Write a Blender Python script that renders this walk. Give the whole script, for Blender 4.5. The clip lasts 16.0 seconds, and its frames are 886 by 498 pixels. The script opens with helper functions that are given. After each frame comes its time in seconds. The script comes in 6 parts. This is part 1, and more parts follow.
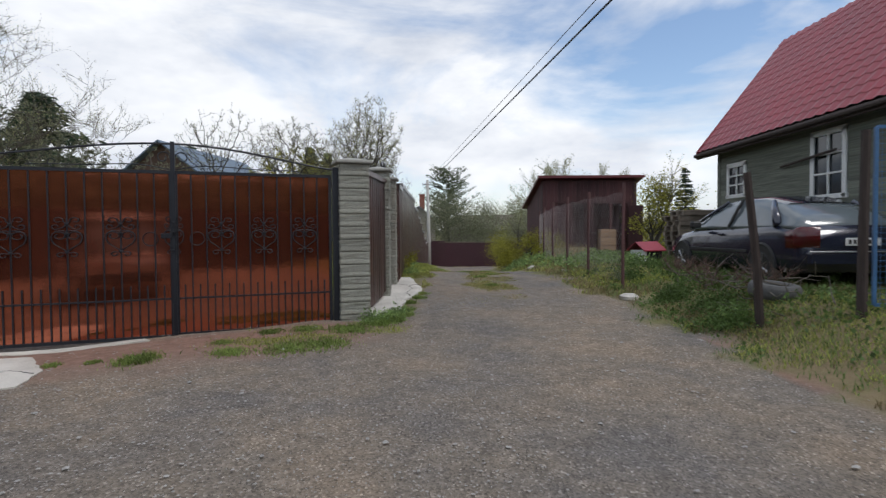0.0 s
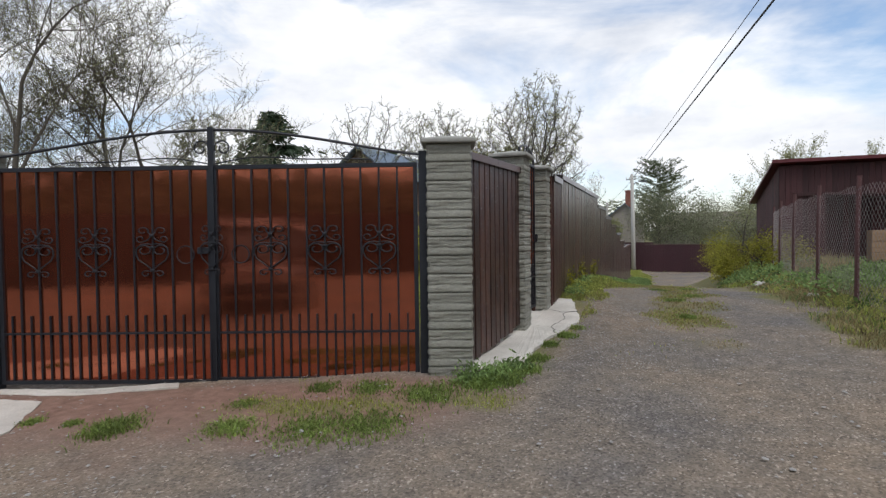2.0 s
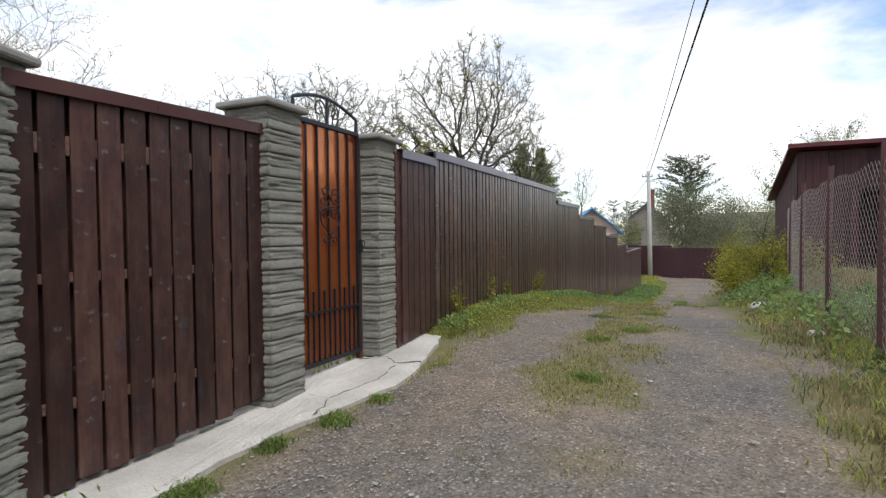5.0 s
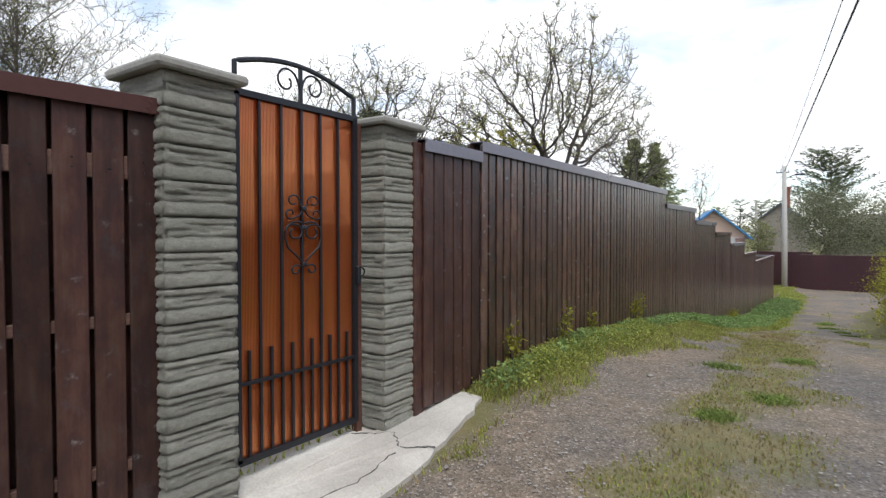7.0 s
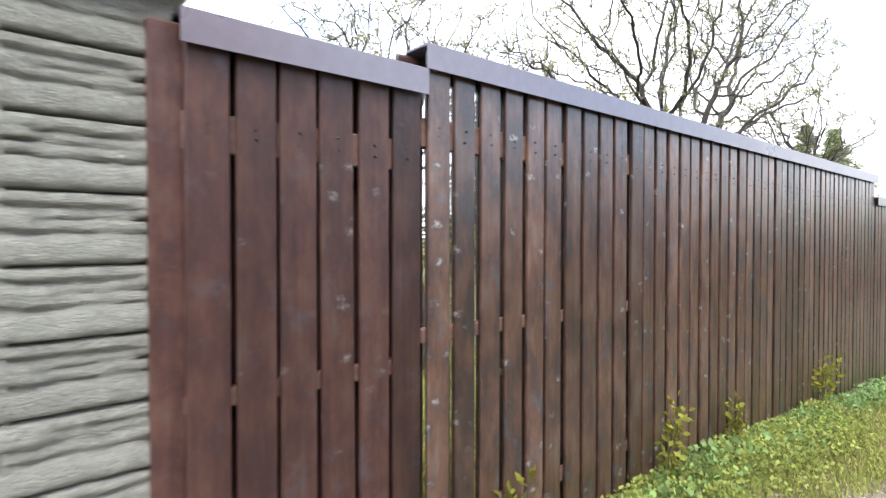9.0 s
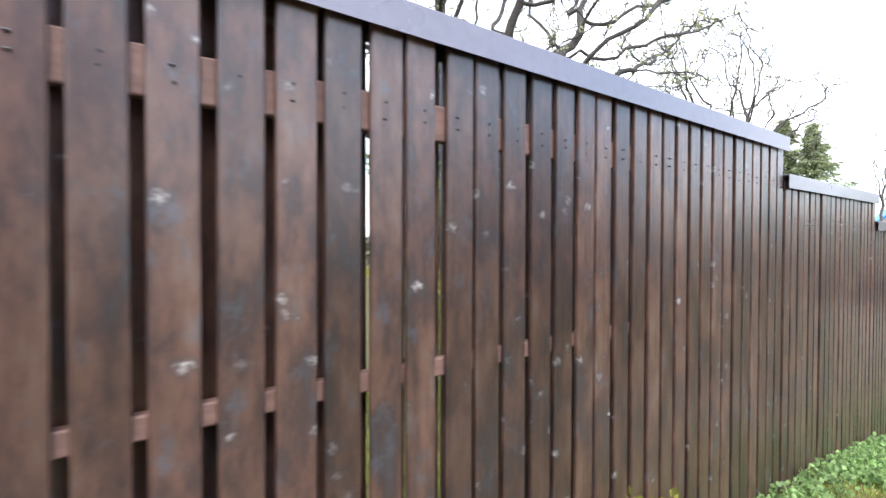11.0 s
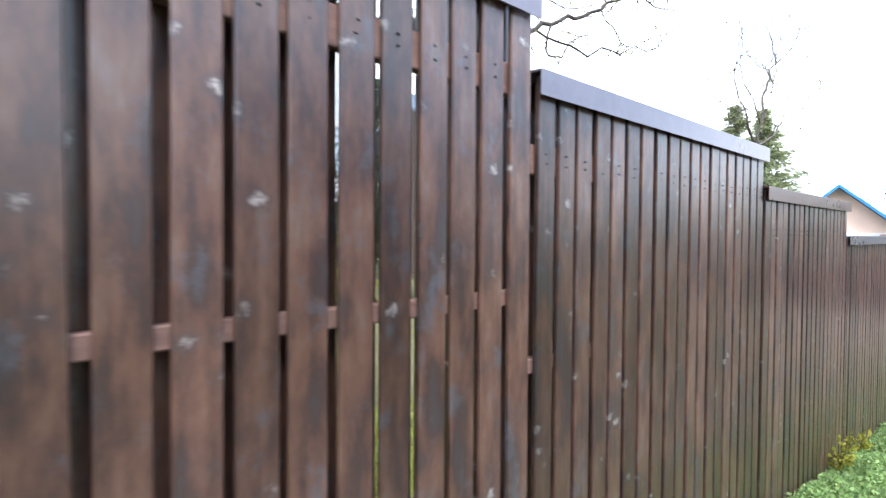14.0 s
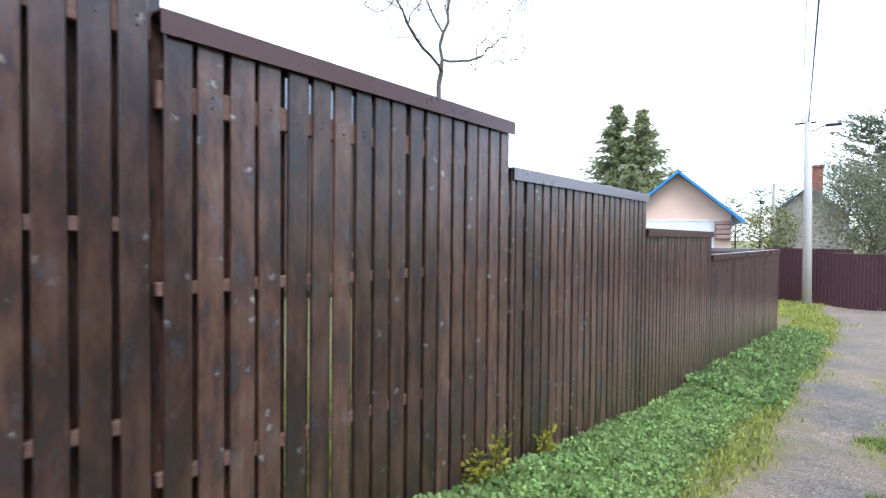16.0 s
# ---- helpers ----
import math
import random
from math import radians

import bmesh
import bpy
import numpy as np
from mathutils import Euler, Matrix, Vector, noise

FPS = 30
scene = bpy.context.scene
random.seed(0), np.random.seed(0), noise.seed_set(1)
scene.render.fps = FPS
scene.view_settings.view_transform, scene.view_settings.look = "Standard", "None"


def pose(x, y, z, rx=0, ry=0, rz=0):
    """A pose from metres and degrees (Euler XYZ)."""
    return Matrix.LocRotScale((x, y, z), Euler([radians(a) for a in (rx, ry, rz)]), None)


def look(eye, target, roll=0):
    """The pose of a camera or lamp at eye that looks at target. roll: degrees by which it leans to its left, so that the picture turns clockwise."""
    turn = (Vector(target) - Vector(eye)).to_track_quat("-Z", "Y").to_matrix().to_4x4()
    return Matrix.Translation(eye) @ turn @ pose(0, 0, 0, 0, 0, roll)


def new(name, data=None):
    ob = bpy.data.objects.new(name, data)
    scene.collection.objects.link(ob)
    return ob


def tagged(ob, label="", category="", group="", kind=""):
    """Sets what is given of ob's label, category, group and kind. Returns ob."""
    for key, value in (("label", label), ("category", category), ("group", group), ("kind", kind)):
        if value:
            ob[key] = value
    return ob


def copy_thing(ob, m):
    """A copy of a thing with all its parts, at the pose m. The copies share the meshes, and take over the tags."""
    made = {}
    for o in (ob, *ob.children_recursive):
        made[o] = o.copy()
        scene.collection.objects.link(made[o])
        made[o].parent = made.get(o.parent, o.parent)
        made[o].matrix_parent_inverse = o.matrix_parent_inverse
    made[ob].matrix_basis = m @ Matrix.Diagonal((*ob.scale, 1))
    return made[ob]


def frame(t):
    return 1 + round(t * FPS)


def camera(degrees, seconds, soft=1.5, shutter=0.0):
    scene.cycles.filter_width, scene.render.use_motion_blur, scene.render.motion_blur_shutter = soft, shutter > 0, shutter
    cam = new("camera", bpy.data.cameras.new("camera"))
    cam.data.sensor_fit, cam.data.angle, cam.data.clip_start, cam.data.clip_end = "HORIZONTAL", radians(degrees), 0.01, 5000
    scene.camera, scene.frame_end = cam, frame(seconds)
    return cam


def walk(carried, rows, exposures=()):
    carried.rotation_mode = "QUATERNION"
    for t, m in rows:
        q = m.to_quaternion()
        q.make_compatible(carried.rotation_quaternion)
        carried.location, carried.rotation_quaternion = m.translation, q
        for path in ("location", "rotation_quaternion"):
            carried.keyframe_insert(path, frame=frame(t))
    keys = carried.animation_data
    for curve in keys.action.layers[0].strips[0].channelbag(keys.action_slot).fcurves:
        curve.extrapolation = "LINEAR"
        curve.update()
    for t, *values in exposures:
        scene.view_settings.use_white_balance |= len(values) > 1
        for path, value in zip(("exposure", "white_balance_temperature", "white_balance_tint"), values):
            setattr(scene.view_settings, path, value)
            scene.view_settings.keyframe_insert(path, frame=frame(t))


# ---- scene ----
cam = camera(77.5, 16.0, soft=1.3, shutter=0.2)
PATH = [
    (0.0, pose(0.849, -0.338, 1.389, 88.25, 0.43, -0.28)),
    (0.5, pose(1.025, 0.269, 1.461, 88.35, 0.63, 6.87)),
    (1.0, pose(1.176, 1.022, 1.466, 88.35, 0.69, 13.33)),
    (1.5, pose(1.327, 1.704, 1.496, 88.40, 0.71, 17.16)),
    (2.0, pose(1.473, 2.510, 1.508, 88.38, 0.68, 21.06)),
    (2.5, pose(1.634, 3.227, 1.521, 88.45, 0.69, 22.29)),
    (3.0, pose(1.826, 4.016, 1.506, 88.50, 0.72, 24.01)),
    (3.5, pose(2.097, 4.696, 1.529, 88.69, 0.91, 24.15)),
    (4.0, pose(2.432, 5.366, 1.501, 88.63, 0.77, 24.21)),
    (6.3, pose(2.764, 7.071, 1.608, 88.43, -0.53, 26.14)),
    (6.5, pose(2.677, 7.294, 1.648, 88.71, -0.22, 28.23)),
    (7.0, pose(2.455, 7.927, 1.692, 88.51, 0.00, 35.50)),
    (7.5, pose(2.280, 8.559, 1.730, 88.42, 0.04, 40.46)),
    (8.0, pose(2.004, 9.193, 1.754, 88.42, 0.05, 46.13)),
    (8.2, pose(1.896, 9.442, 1.773, 88.56, 0.07, 47.10)),
    (10.3, pose(1.209, 13.066, 1.816, 88.77, -0.26, 51.24)),
    (10.5, pose(1.215, 13.378, 1.819, 88.69, -0.29, 50.71)),
    (11.0, pose(1.213, 14.154, 1.844, 88.73, -0.12, 48.67)),
    (11.5, pose(1.226, 15.027, 1.827, 88.53, -0.08, 48.13)),
    (12.0, pose(1.181, 15.758, 1.815, 88.58, -0.13, 47.40)),
    (12.5, pose(1.123, 16.660, 1.752, 88.37, -0.12, 47.64)),
    (13.0, pose(1.090, 17.443, 1.662, 88.46, -0.01, 47.44)),
    (13.5, pose(1.096, 18.315, 1.569, 88.34, -0.28, 47.18)),
    (14.0, pose(1.156, 19.094, 1.437, 88.44, -0.38, 46.44)),
    (14.5, pose(1.303, 19.905, 1.340, 88.40, -0.39, 44.81)),
    (15.0, pose(1.521, 20.623, 1.218, 88.62, -0.45, 42.74)),
    (15.5, pose(1.816, 21.416, 1.094, 88.60, -0.59, 40.44)),
    (16.0, pose(2.072, 22.115, 0.944, 88.72, -0.60, 38.39)),
]

walk(cam, PATH, exposures=[(0.0, -0.2, 6350, 10), (1.0, -0.25, 6450, 10), (2.0, -0.06, 6500, 10), (2.5, 0.05, 6500, 10), (4.0, 0.22, 6550, 10), (7.0, 0.38, 6500, 10), (8.0, 1.1, 6450, 10), (10.5, 1.74, 6100, 10),
                              (13.5, 1.76, 5950, 10), (14.5, 1.68, 5880, 10), (15.5, 1.38, 5800, 10), (16.0, 1.22, 5780, 10)])

# ---- world and sun ----
world = bpy.data.worlds.new("world")
scene.world = world
world.use_nodes = True
wt = world.node_tree
wt.nodes.clear()


def wnode(kind, **sets):
    n = wt.nodes.new(kind)
    for k, v in sets.items():
        n.inputs[k].default_value = v
    return n


SUN_EL, SUN_ROT = radians(57), radians(128)
sky = wt.nodes.new("ShaderNodeTexSky")
sky.sky_type = "NISHITA"
sky.sun_disc = False
sky.sun_elevation, sky.sun_rotation = SUN_EL, SUN_ROT
coord = wt.nodes.new("ShaderNodeTexCoord")
stretch = wt.nodes.new("ShaderNodeMapping")
stretch.inputs["Scale"].default_value = (1.0, 1.0, 2.6)
stretch.inputs["Location"].default_value = (0.35, 0.1, 0.0)
wt.links.new(coord.outputs["Generated"], stretch.inputs["Vector"])
cloud = wnode("ShaderNodeTexNoise", Scale=1.7, Detail=9.0, Roughness=0.55, Distortion=0.5)
wt.links.new(stretch.outputs["Vector"], cloud.inputs["Vector"])
cover = wt.nodes.new("ShaderNodeValToRGB")
cover.color_ramp.elements[0].position, cover.color_ramp.elements[1].position = 0.385, 0.53
wt.links.new(cloud.outputs["Fac"], cover.inputs["Fac"])
tone = wnode("ShaderNodeTexNoise", Scale=3.1, Detail=6.0, Roughness=0.6)
wt.links.new(stretch.outputs["Vector"], tone.inputs["Vector"])
grey = wt.nodes.new("ShaderNodeValToRGB")
grey.color_ramp.elements[0].position, grey.color_ramp.elements[1].position = 0.32, 0.62
grey.color_ramp.elements[0].color, grey.color_ramp.elements[1].color = (6.2, 6.6, 7.4, 1), (9.6, 9.7, 9.9, 1)
wt.links.new(tone.outputs["Fac"], grey.inputs["Fac"])
blend = wt.nodes.new("ShaderNodeMix")
blend.data_type = "RGBA"
wt.links.new(cover.outputs["Color"], blend.inputs["Factor"])
lift_sky = wnode("ShaderNodeHueSaturation", Saturation=1.0, Value=1.6)
wt.links.new(sky.outputs["Color"], lift_sky.inputs["Color"])
wt.links.new(lift_sky.outputs["Color"], blend.inputs["A"])
wt.links.new(grey.outputs["Color"], blend.inputs["B"])
back = wnode("ShaderNodeBackground", Strength=0.12)
wt.links.new(blend.outputs["Result"], back.inputs["Color"])
wout = wt.nodes.new("ShaderNodeOutputWorld")
wt.links.new(back.outputs["Background"], wout.inputs["Surface"])

sun_data = bpy.data.lights.new("sun", "SUN")
sun_data.energy, sun_data.angle, sun_data.color = 1.6, radians(20), (1.0, 0.96, 0.9)
sun = new("sun", sun_data)
sun.matrix_world = look((0, 0, 40), (0 - math.sin(SUN_ROT) * 30, 0 - math.cos(SUN_ROT) * 30, 40 - 30 * math.tan(SUN_EL)))


# ---- materials ----
def material(name, base, rough=0.8, metal=0.0, grain=(30.0, 0.25), stain=(1.5, 0.25), bump=(60.0, 0.15), stretched=(1, 1, 1),
             dark=None, alike=0.0, spec=0.5, coat=0.0, space="Object"):
    """A procedural surface: fine grain and large stains in the colour, bump, and a shift from piece to piece."""
    m = bpy.data.materials.new(name)
    m.use_nodes = True
    t = m.node_tree
    b = t.nodes["Principled BSDF"]
    tc = t.nodes.new("ShaderNodeTexCoord")
    mp = t.nodes.new("ShaderNodeMapping")
    mp.inputs["Scale"].default_value = stretched
    info = t.nodes.new("ShaderNodeObjectInfo")
    shift = t.nodes.new("ShaderNodeVectorMath")
    shift.operation = "MULTIPLY_ADD"
    shift.inputs[1].default_value = (1, 1, 1)
    t.links.new(tc.outputs[space], shift.inputs[0])
    spread = t.nodes.new("ShaderNodeVectorMath")
    spread.operation = "SCALE"
    spread.inputs[0].default_value = (17.0, 9.0, 23.0)
    t.links.new(info.outputs["Random"], spread.inputs["Scale"])
    t.links.new(spread.outputs[0], shift.inputs[2])
    t.links.new(shift.outputs[0], mp.inputs["Vector"])

    def noise_tex(scale, detail=5.0, rough_=0.6):
        n = t.nodes.new("ShaderNodeTexNoise")
        n.inputs["Scale"].default_value, n.inputs["Detail"].default_value, n.inputs["Roughness"].default_value = scale, detail, rough_
        t.links.new(mp.outputs["Vector"], n.inputs["Vector"])
        return n

    fine, large = noise_tex(grain[0]), noise_tex(stain[0])
    col = t.nodes.new("ShaderNodeMix")
    col.data_type = "RGBA"
    dark = dark or tuple(c * 0.45 for c in base)
    col.inputs["A"].default_value, col.inputs["B"].default_value = (*dark, 1), (*base, 1)
    r = t.nodes.new("ShaderNodeMapRange")
    r.inputs["From Min"].default_value, r.inputs["From Max"].default_value = 0.3, 0.7
    r.inputs["To Min"].default_value, r.inputs["To Max"].default_value = 1 - stain[1] * 2, 1.0
    t.links.new(large.outputs["Fac"], r.inputs["Value"])
    t.links.new(r.outputs["Result"], col.inputs["Factor"])
    hsv = t.nodes.new("ShaderNodeHueSaturation")
    t.links.new(col.outputs["Result"], hsv.inputs["Color"])
    v = t.nodes.new("ShaderNodeMapRange")
    v.inputs["From Min"].default_value, v.inputs["From Max"].default_value = 0.25, 0.75
    v.inputs["To Min"].default_value, v.inputs["To Max"].default_value = 1 - grain[1], 1 + grain[1]
    t.links.new(fine.outputs["Fac"], v.inputs["Value"])
    vary = t.nodes.new("ShaderNodeMath")
    vary.operation = "MULTIPLY_ADD"
    vary.inputs[1].default_value, vary.inputs[2].default_value = 2 * alike, 1 - alike
    t.links.new(info.outputs["Random"], vary.inputs[0])
    mul = t.nodes.new("ShaderNodeMath")
    mul.operation = "MULTIPLY"
    t.links.new(v.outputs["Result"], mul.inputs[0])
    t.links.new(vary.outputs[0], mul.inputs[1])
    t.links.new(mul.outputs[0], hsv.inputs["Value"])
    t.links.new(hsv.outputs["Color"], b.inputs["Base Color"])
    bmp = t.nodes.new("ShaderNodeBump")
    bmp.inputs["Strength"].default_value, bmp.inputs["Distance"].default_value = bump[1], 0.02
    t.links.new(noise_tex(bump[0], 8.0).outputs["Fac"], bmp.inputs["Height"])
    t.links.new(bmp.outputs["Normal"], b.inputs["Normal"])
    rr = t.nodes.new("ShaderNodeMapRange")
    rr.inputs["To Min"].default_value, rr.inputs["To Max"].default_value = max(0.03, rough - 0.12), min(1, rough + 0.12)
    t.links.new(large.outputs["Fac"], rr.inputs["Value"])
    t.links.new(rr.outputs["Result"], b.inputs["Roughness"])
    b.inputs["Metallic"].default_value = metal
    b.inputs["Specular IOR Level"].default_value = spec
    b.inputs["Coat Weight"].default_value = coat
    b.inputs["Coat IOR"].default_value = 1.6
    b.inputs["Coat Roughness"].default_value = 0.03 if coat > 0.58 else 0.26
    return m


def principled(m):
    return m.node_tree.nodes["Principled BSDF"]


WOOD = material("stained_wood", (0.105, 0.06, 0.044), 0.36, grain=(45, 0.35), stain=(2.2, 0.3), bump=(50, 0.12), stretched=(1, 1, 0.08),
                dark=(0.05, 0.027, 0.020), alike=0.2, spec=0.45, coat=0.57)


def weather(m, amount=1.0):
    """Broad drifts of stain from board to board, blue-grey worn patches and pale scuffed knots."""
    t = m.node_tree
    b = principled(m)
    old = b.inputs["Base Color"].links[0].from_socket
    tc = t.nodes.new("ShaderNodeTexCoord")
    info = t.nodes.new("ShaderNodeObjectInfo")
    sc = t.nodes.new("ShaderNodeVectorMath")
    sc.operation = "SCALE"
    sc.inputs[0].default_value = (41.0, 19.0, 13.0)
    t.links.new(info.outputs["Random"], sc.inputs["Scale"])
    add = t.nodes.new("ShaderNodeVectorMath")
    t.links.new(tc.outputs["Object"], add.inputs[0])
    t.links.new(sc.outputs[0], add.inputs[1])

    def mapped(scale):
        mp = t.nodes.new("ShaderNodeMapping")
        mp.inputs["Scale"].default_value = scale
        t.links.new(add.outputs[0], mp.inputs["Vector"])
        return mp.outputs["Vector"]

    def noise_of(scale, detail, rough=0.6):
        n = t.nodes.new("ShaderNodeTexNoise")
        n.inputs["Scale"].default_value, n.inputs["Detail"].default_value, n.inputs["Roughness"].default_value = 1.0, detail, rough
        t.links.new(mapped(scale), n.inputs["Vector"])
        return n

    def ranged(src, lo, hi, to_lo=0.0, to_hi=1.0):
        r = t.nodes.new("ShaderNodeMapRange")
        r.inputs["From Min"].default_value, r.inputs["From Max"].default_value = lo, hi
        r.inputs["To Min"].default_value, r.inputs["To Max"].default_value = to_lo, to_hi
        t.links.new(src, r.inputs["Value"])
        return r.outputs["Result"]

    def times(a, c):
        n = t.nodes.new("ShaderNodeMath")
        n.operation = "MULTIPLY"
        t.links.new(a, n.inputs[0])
        if isinstance(c, float):
            n.inputs[1].default_value = c
        else:
            t.links.new(c, n.inputs[1])
        return n.outputs[0]

    def over(fac, base, top):
        n = t.nodes.new("ShaderNodeMix")
        n.data_type = "RGBA"
        if isinstance(fac, float):
            n.inputs["Factor"].default_value = fac
        else:
            t.links.new(fac, n.inputs["Factor"])
        t.links.new(base, n.inputs["A"])
        if isinstance(top, tuple):
            n.inputs["B"].default_value = (*top, 1)
        else:
            t.links.new(top, n.inputs["B"])
        return n.outputs["Result"]

    rp = t.nodes.new("ShaderNodeValToRGB")
    el = rp.color_ramp.elements
    while len(el) < 5:
        el.new(0.5)
    for e, (p, c) in zip(el, ((0.33, (0.040, 0.036, 0.042)), (0.41, (0.040, 0.020, 0.018)), (0.50, (0.088, 0.037, 0.025)), (0.59, (0.130, 0.060, 0.035)), (0.69, (0.15, 0.100, 0.080)))):
        e.position, e.color = p, (*c, 1)
    t.links.new(noise_of((8, 11, 9.0), 6.0, 0.66).outputs["Fac"], rp.inputs["Fac"])
    out = over(0.82 * amount, old, rp.outputs["Color"])
    # blue-grey worn patches
    worn = ranged(noise_of((7, 9, 15.0), 5.0, 0.7).outputs["Fac"], 0.57, 0.68)
    out = over(times(worn, 0.6 * amount), out, (0.085, 0.095, 0.115))
    # knots: a dark halo and a pale, broken middle
    warp = t.nodes.new("ShaderNodeTexNoise")
    warp.inputs["Scale"].default_value, warp.inputs["Detail"].default_value = 3.0, 5.0
    t.links.new(mapped((9, 16, 34)), warp.inputs["Vector"])
    bend = t.nodes.new("ShaderNodeVectorMath")
    bend.operation = "MULTIPLY_ADD"
    bend.inputs[1].default_value = (0.42, 0.42, 0.42)
    t.links.new(warp.outputs["Color"], bend.inputs[0])
    t.links.new(mapped((2.5, 8, 22)), bend.inputs[2])
    vo = t.nodes.new("ShaderNodeTexVoronoi")
    vo.inputs["Scale"].default_value = 1.0
    t.links.new(bend.outputs[0], vo.inputs["Vector"])
    sep = t.nodes.new("ShaderNodeSeparateColor")
    t.links.new(vo.outputs["Color"], sep.inputs["Color"])
    some = ranged(sep.outputs["Red"], 0.28, 0.46)
    halo = times(ranged(vo.outputs["Distance"], 0.36, 0.14), some)
    out = over(times(halo, 0.55 * amount), out, (0.045, 0.040, 0.046))
    core = times(ranged(vo.outputs["Distance"], 0.19, 0.05), some)
    core = times(core, ranged(noise_of((50, 70, 150), 3.0).outputs["Fac"], 0.36, 0.60))
    out = over(times(core, 0.9 * amount), out, (0.48, 0.43, 0.39))
    lift = t.nodes.new("ShaderNodeHueSaturation")
    lift.inputs["Saturation"].default_value = 0.88
    t.links.new(out, lift.inputs["Color"])
    both = times(ranged(info.outputs["Random"], 0.0, 1.0, 0.53, 1.06), ranged(noise_of((20, 40, 3.0), 3.0).outputs["Fac"], 0.3, 0.65, 0.86, 1.10))
    t.links.new(both, lift.inputs["Value"])
    t.links.new(lift.outputs["Color"], b.inputs["Base Color"])
    return m


weather(WOOD)
principled(WOOD).inputs["Coat Weight"].default_value = 0.50
principled(WOOD).inputs["Coat Roughness"].default_value = 0.26
WOOD_RED = material("stained_red_wood", (0.062, 0.024, 0.020), 0.42, grain=(45, 0.3), stain=(2.2, 0.3), bump=(50, 0.12), stretched=(1, 1, 0.08),
                    dark=(0.035, 0.013, 0.011), alike=0.22, spec=0.4)
weather(WOOD_RED, 0.45)
RAIL = material("rail_wood", (0.20, 0.115, 0.092), 0.65, grain=(40, 0.3), stretched=(1, 0.1, 1))
CAP_METAL = material("cap_metal", (0.22, 0.205, 0.235), 0.30, 0.45, grain=(20, 0.08), stain=(0.8, 0.15), bump=(30, 0.03))
CAP_BROWN = material("cap_brown_metal", (0.10, 0.05, 0.045), 0.3, 0.15, grain=(20, 0.1), bump=(30, 0.03))
STONE = material("facing_stone", (0.41, 0.41, 0.355), 0.9, grain=(45, 0.3), stain=(9, 0.35), bump=(38, 0.9), dark=(0.225, 0.23, 0.20), alike=0.12)
MORTAR = material("mortar", (0.13, 0.13, 0.12), 0.95, grain=(80, 0.3))
CONCRETE_CAP = material("cap_concrete", (0.36, 0.36, 0.33), 0.85, grain=(60, 0.15), stain=(4, 0.3), bump=(60, 0.25))
CONCRETE = material("concrete", (0.60, 0.58, 0.53), 0.92, grain=(70, 0.18), stain=(2.0, 0.3), bump=(45, 0.4), dark=(0.27, 0.25, 0.22))
IRON = material("painted_iron", (0.022, 0.025, 0.033), 0.42, 0.3, grain=(90, 0.3), bump=(120, 0.2))
RUST = material("rusty_iron", (0.12, 0.05, 0.035), 0.8, grain=(80, 0.4), bump=(90, 0.3))
SHED = material("shed_wood", (0.075, 0.027, 0.030), 0.8, grain=(40, 0.35), stain=(1.6, 0.35), stretched=(1, 1, 0.1), alike=0.3)
SHEET = material("brown_sheet_metal", (0.062, 0.022, 0.030), 0.45, 0.1, grain=(15, 0.1), stain=(0.6, 0.2), bump=(20, 0.03))
BARK = material("bark", (0.13, 0.115, 0.095), 0.95, grain=(40, 0.4), stain=(4, 0.3), bump=(40, 0.5))
BARK_DARK = material("dark_bark", (0.075, 0.065, 0.055), 0.95, grain=(40, 0.4), stain=(4, 0.3), bump=(40, 0.5))


def leaf(name, colour, through_=0.3):
    m = material(name, colour, 0.6, grain=(6, 0.4), stain=(0.7, 0.25), bump=(20, 0.05), alike=0.15, spec=0.3)
    b = principled(m)
    b.inputs["Subsurface Weight"].default_value = 0.0
    b.inputs["Transmission Weight"].default_value = 0.0
    t = m.node_tree
    geo = t.nodes.new("ShaderNodeNewGeometry")
    hue = t.nodes.new("ShaderNodeHueSaturation")
    rng = t.nodes.new("ShaderNodeMapRange")
    rng.inputs["To Min"].default_value, rng.inputs["To Max"].default_value = 0.55, 1.45
    t.links.new(geo.outputs["Random Per Island"], rng.inputs["Value"])
    t.links.new(rng.outputs["Result"], hue.inputs["Value"])
    old = b.inputs["Base Color"].links[0].from_socket
    t.links.new(old, hue.inputs["Color"])
    t.links.new(hue.outputs["Color"], b.inputs["Base Color"])
    tr = t.nodes.new("ShaderNodeBsdfTranslucent")
    t.links.new(hue.outputs["Color"], tr.inputs["Color"])
    ms = t.nodes.new("ShaderNodeMixShader")
    ms.inputs["Fac"].default_value = through_
    t.links.new(b.outputs["BSDF"], ms.inputs[1])
    t.links.new(tr.outputs["BSDF"], ms.inputs[2])
    t.links.new(ms.outputs["Shader"], t.nodes["Material Output"].inputs["Surface"])
    return m


GRASS = leaf("grass_blades", (0.37, 0.41, 0.105), 0.45)
GRASS_DRY = leaf("dry_grass", (0.36, 0.29, 0.15))
HERB = leaf("ground_elder", (0.275, 0.40, 0.145), 0.45)
BUD = leaf("young_leaves", (0.34, 0.35, 0.17), 0.5)
BUSH = leaf("bush_leaves", (0.33, 0.32, 0.05), 0.5)
GREY_GREEN = leaf("willow_leaves", (0.25, 0.265, 0.17), 0.5)
BANK_DRY = leaf("dead_weeds", (0.27, 0.22, 0.105))
BROWN_TWIG = material("brown_twigs", (0.13, 0.08, 0.06), 0.9, grain=(40, 0.4), stain=(3, 0.3))
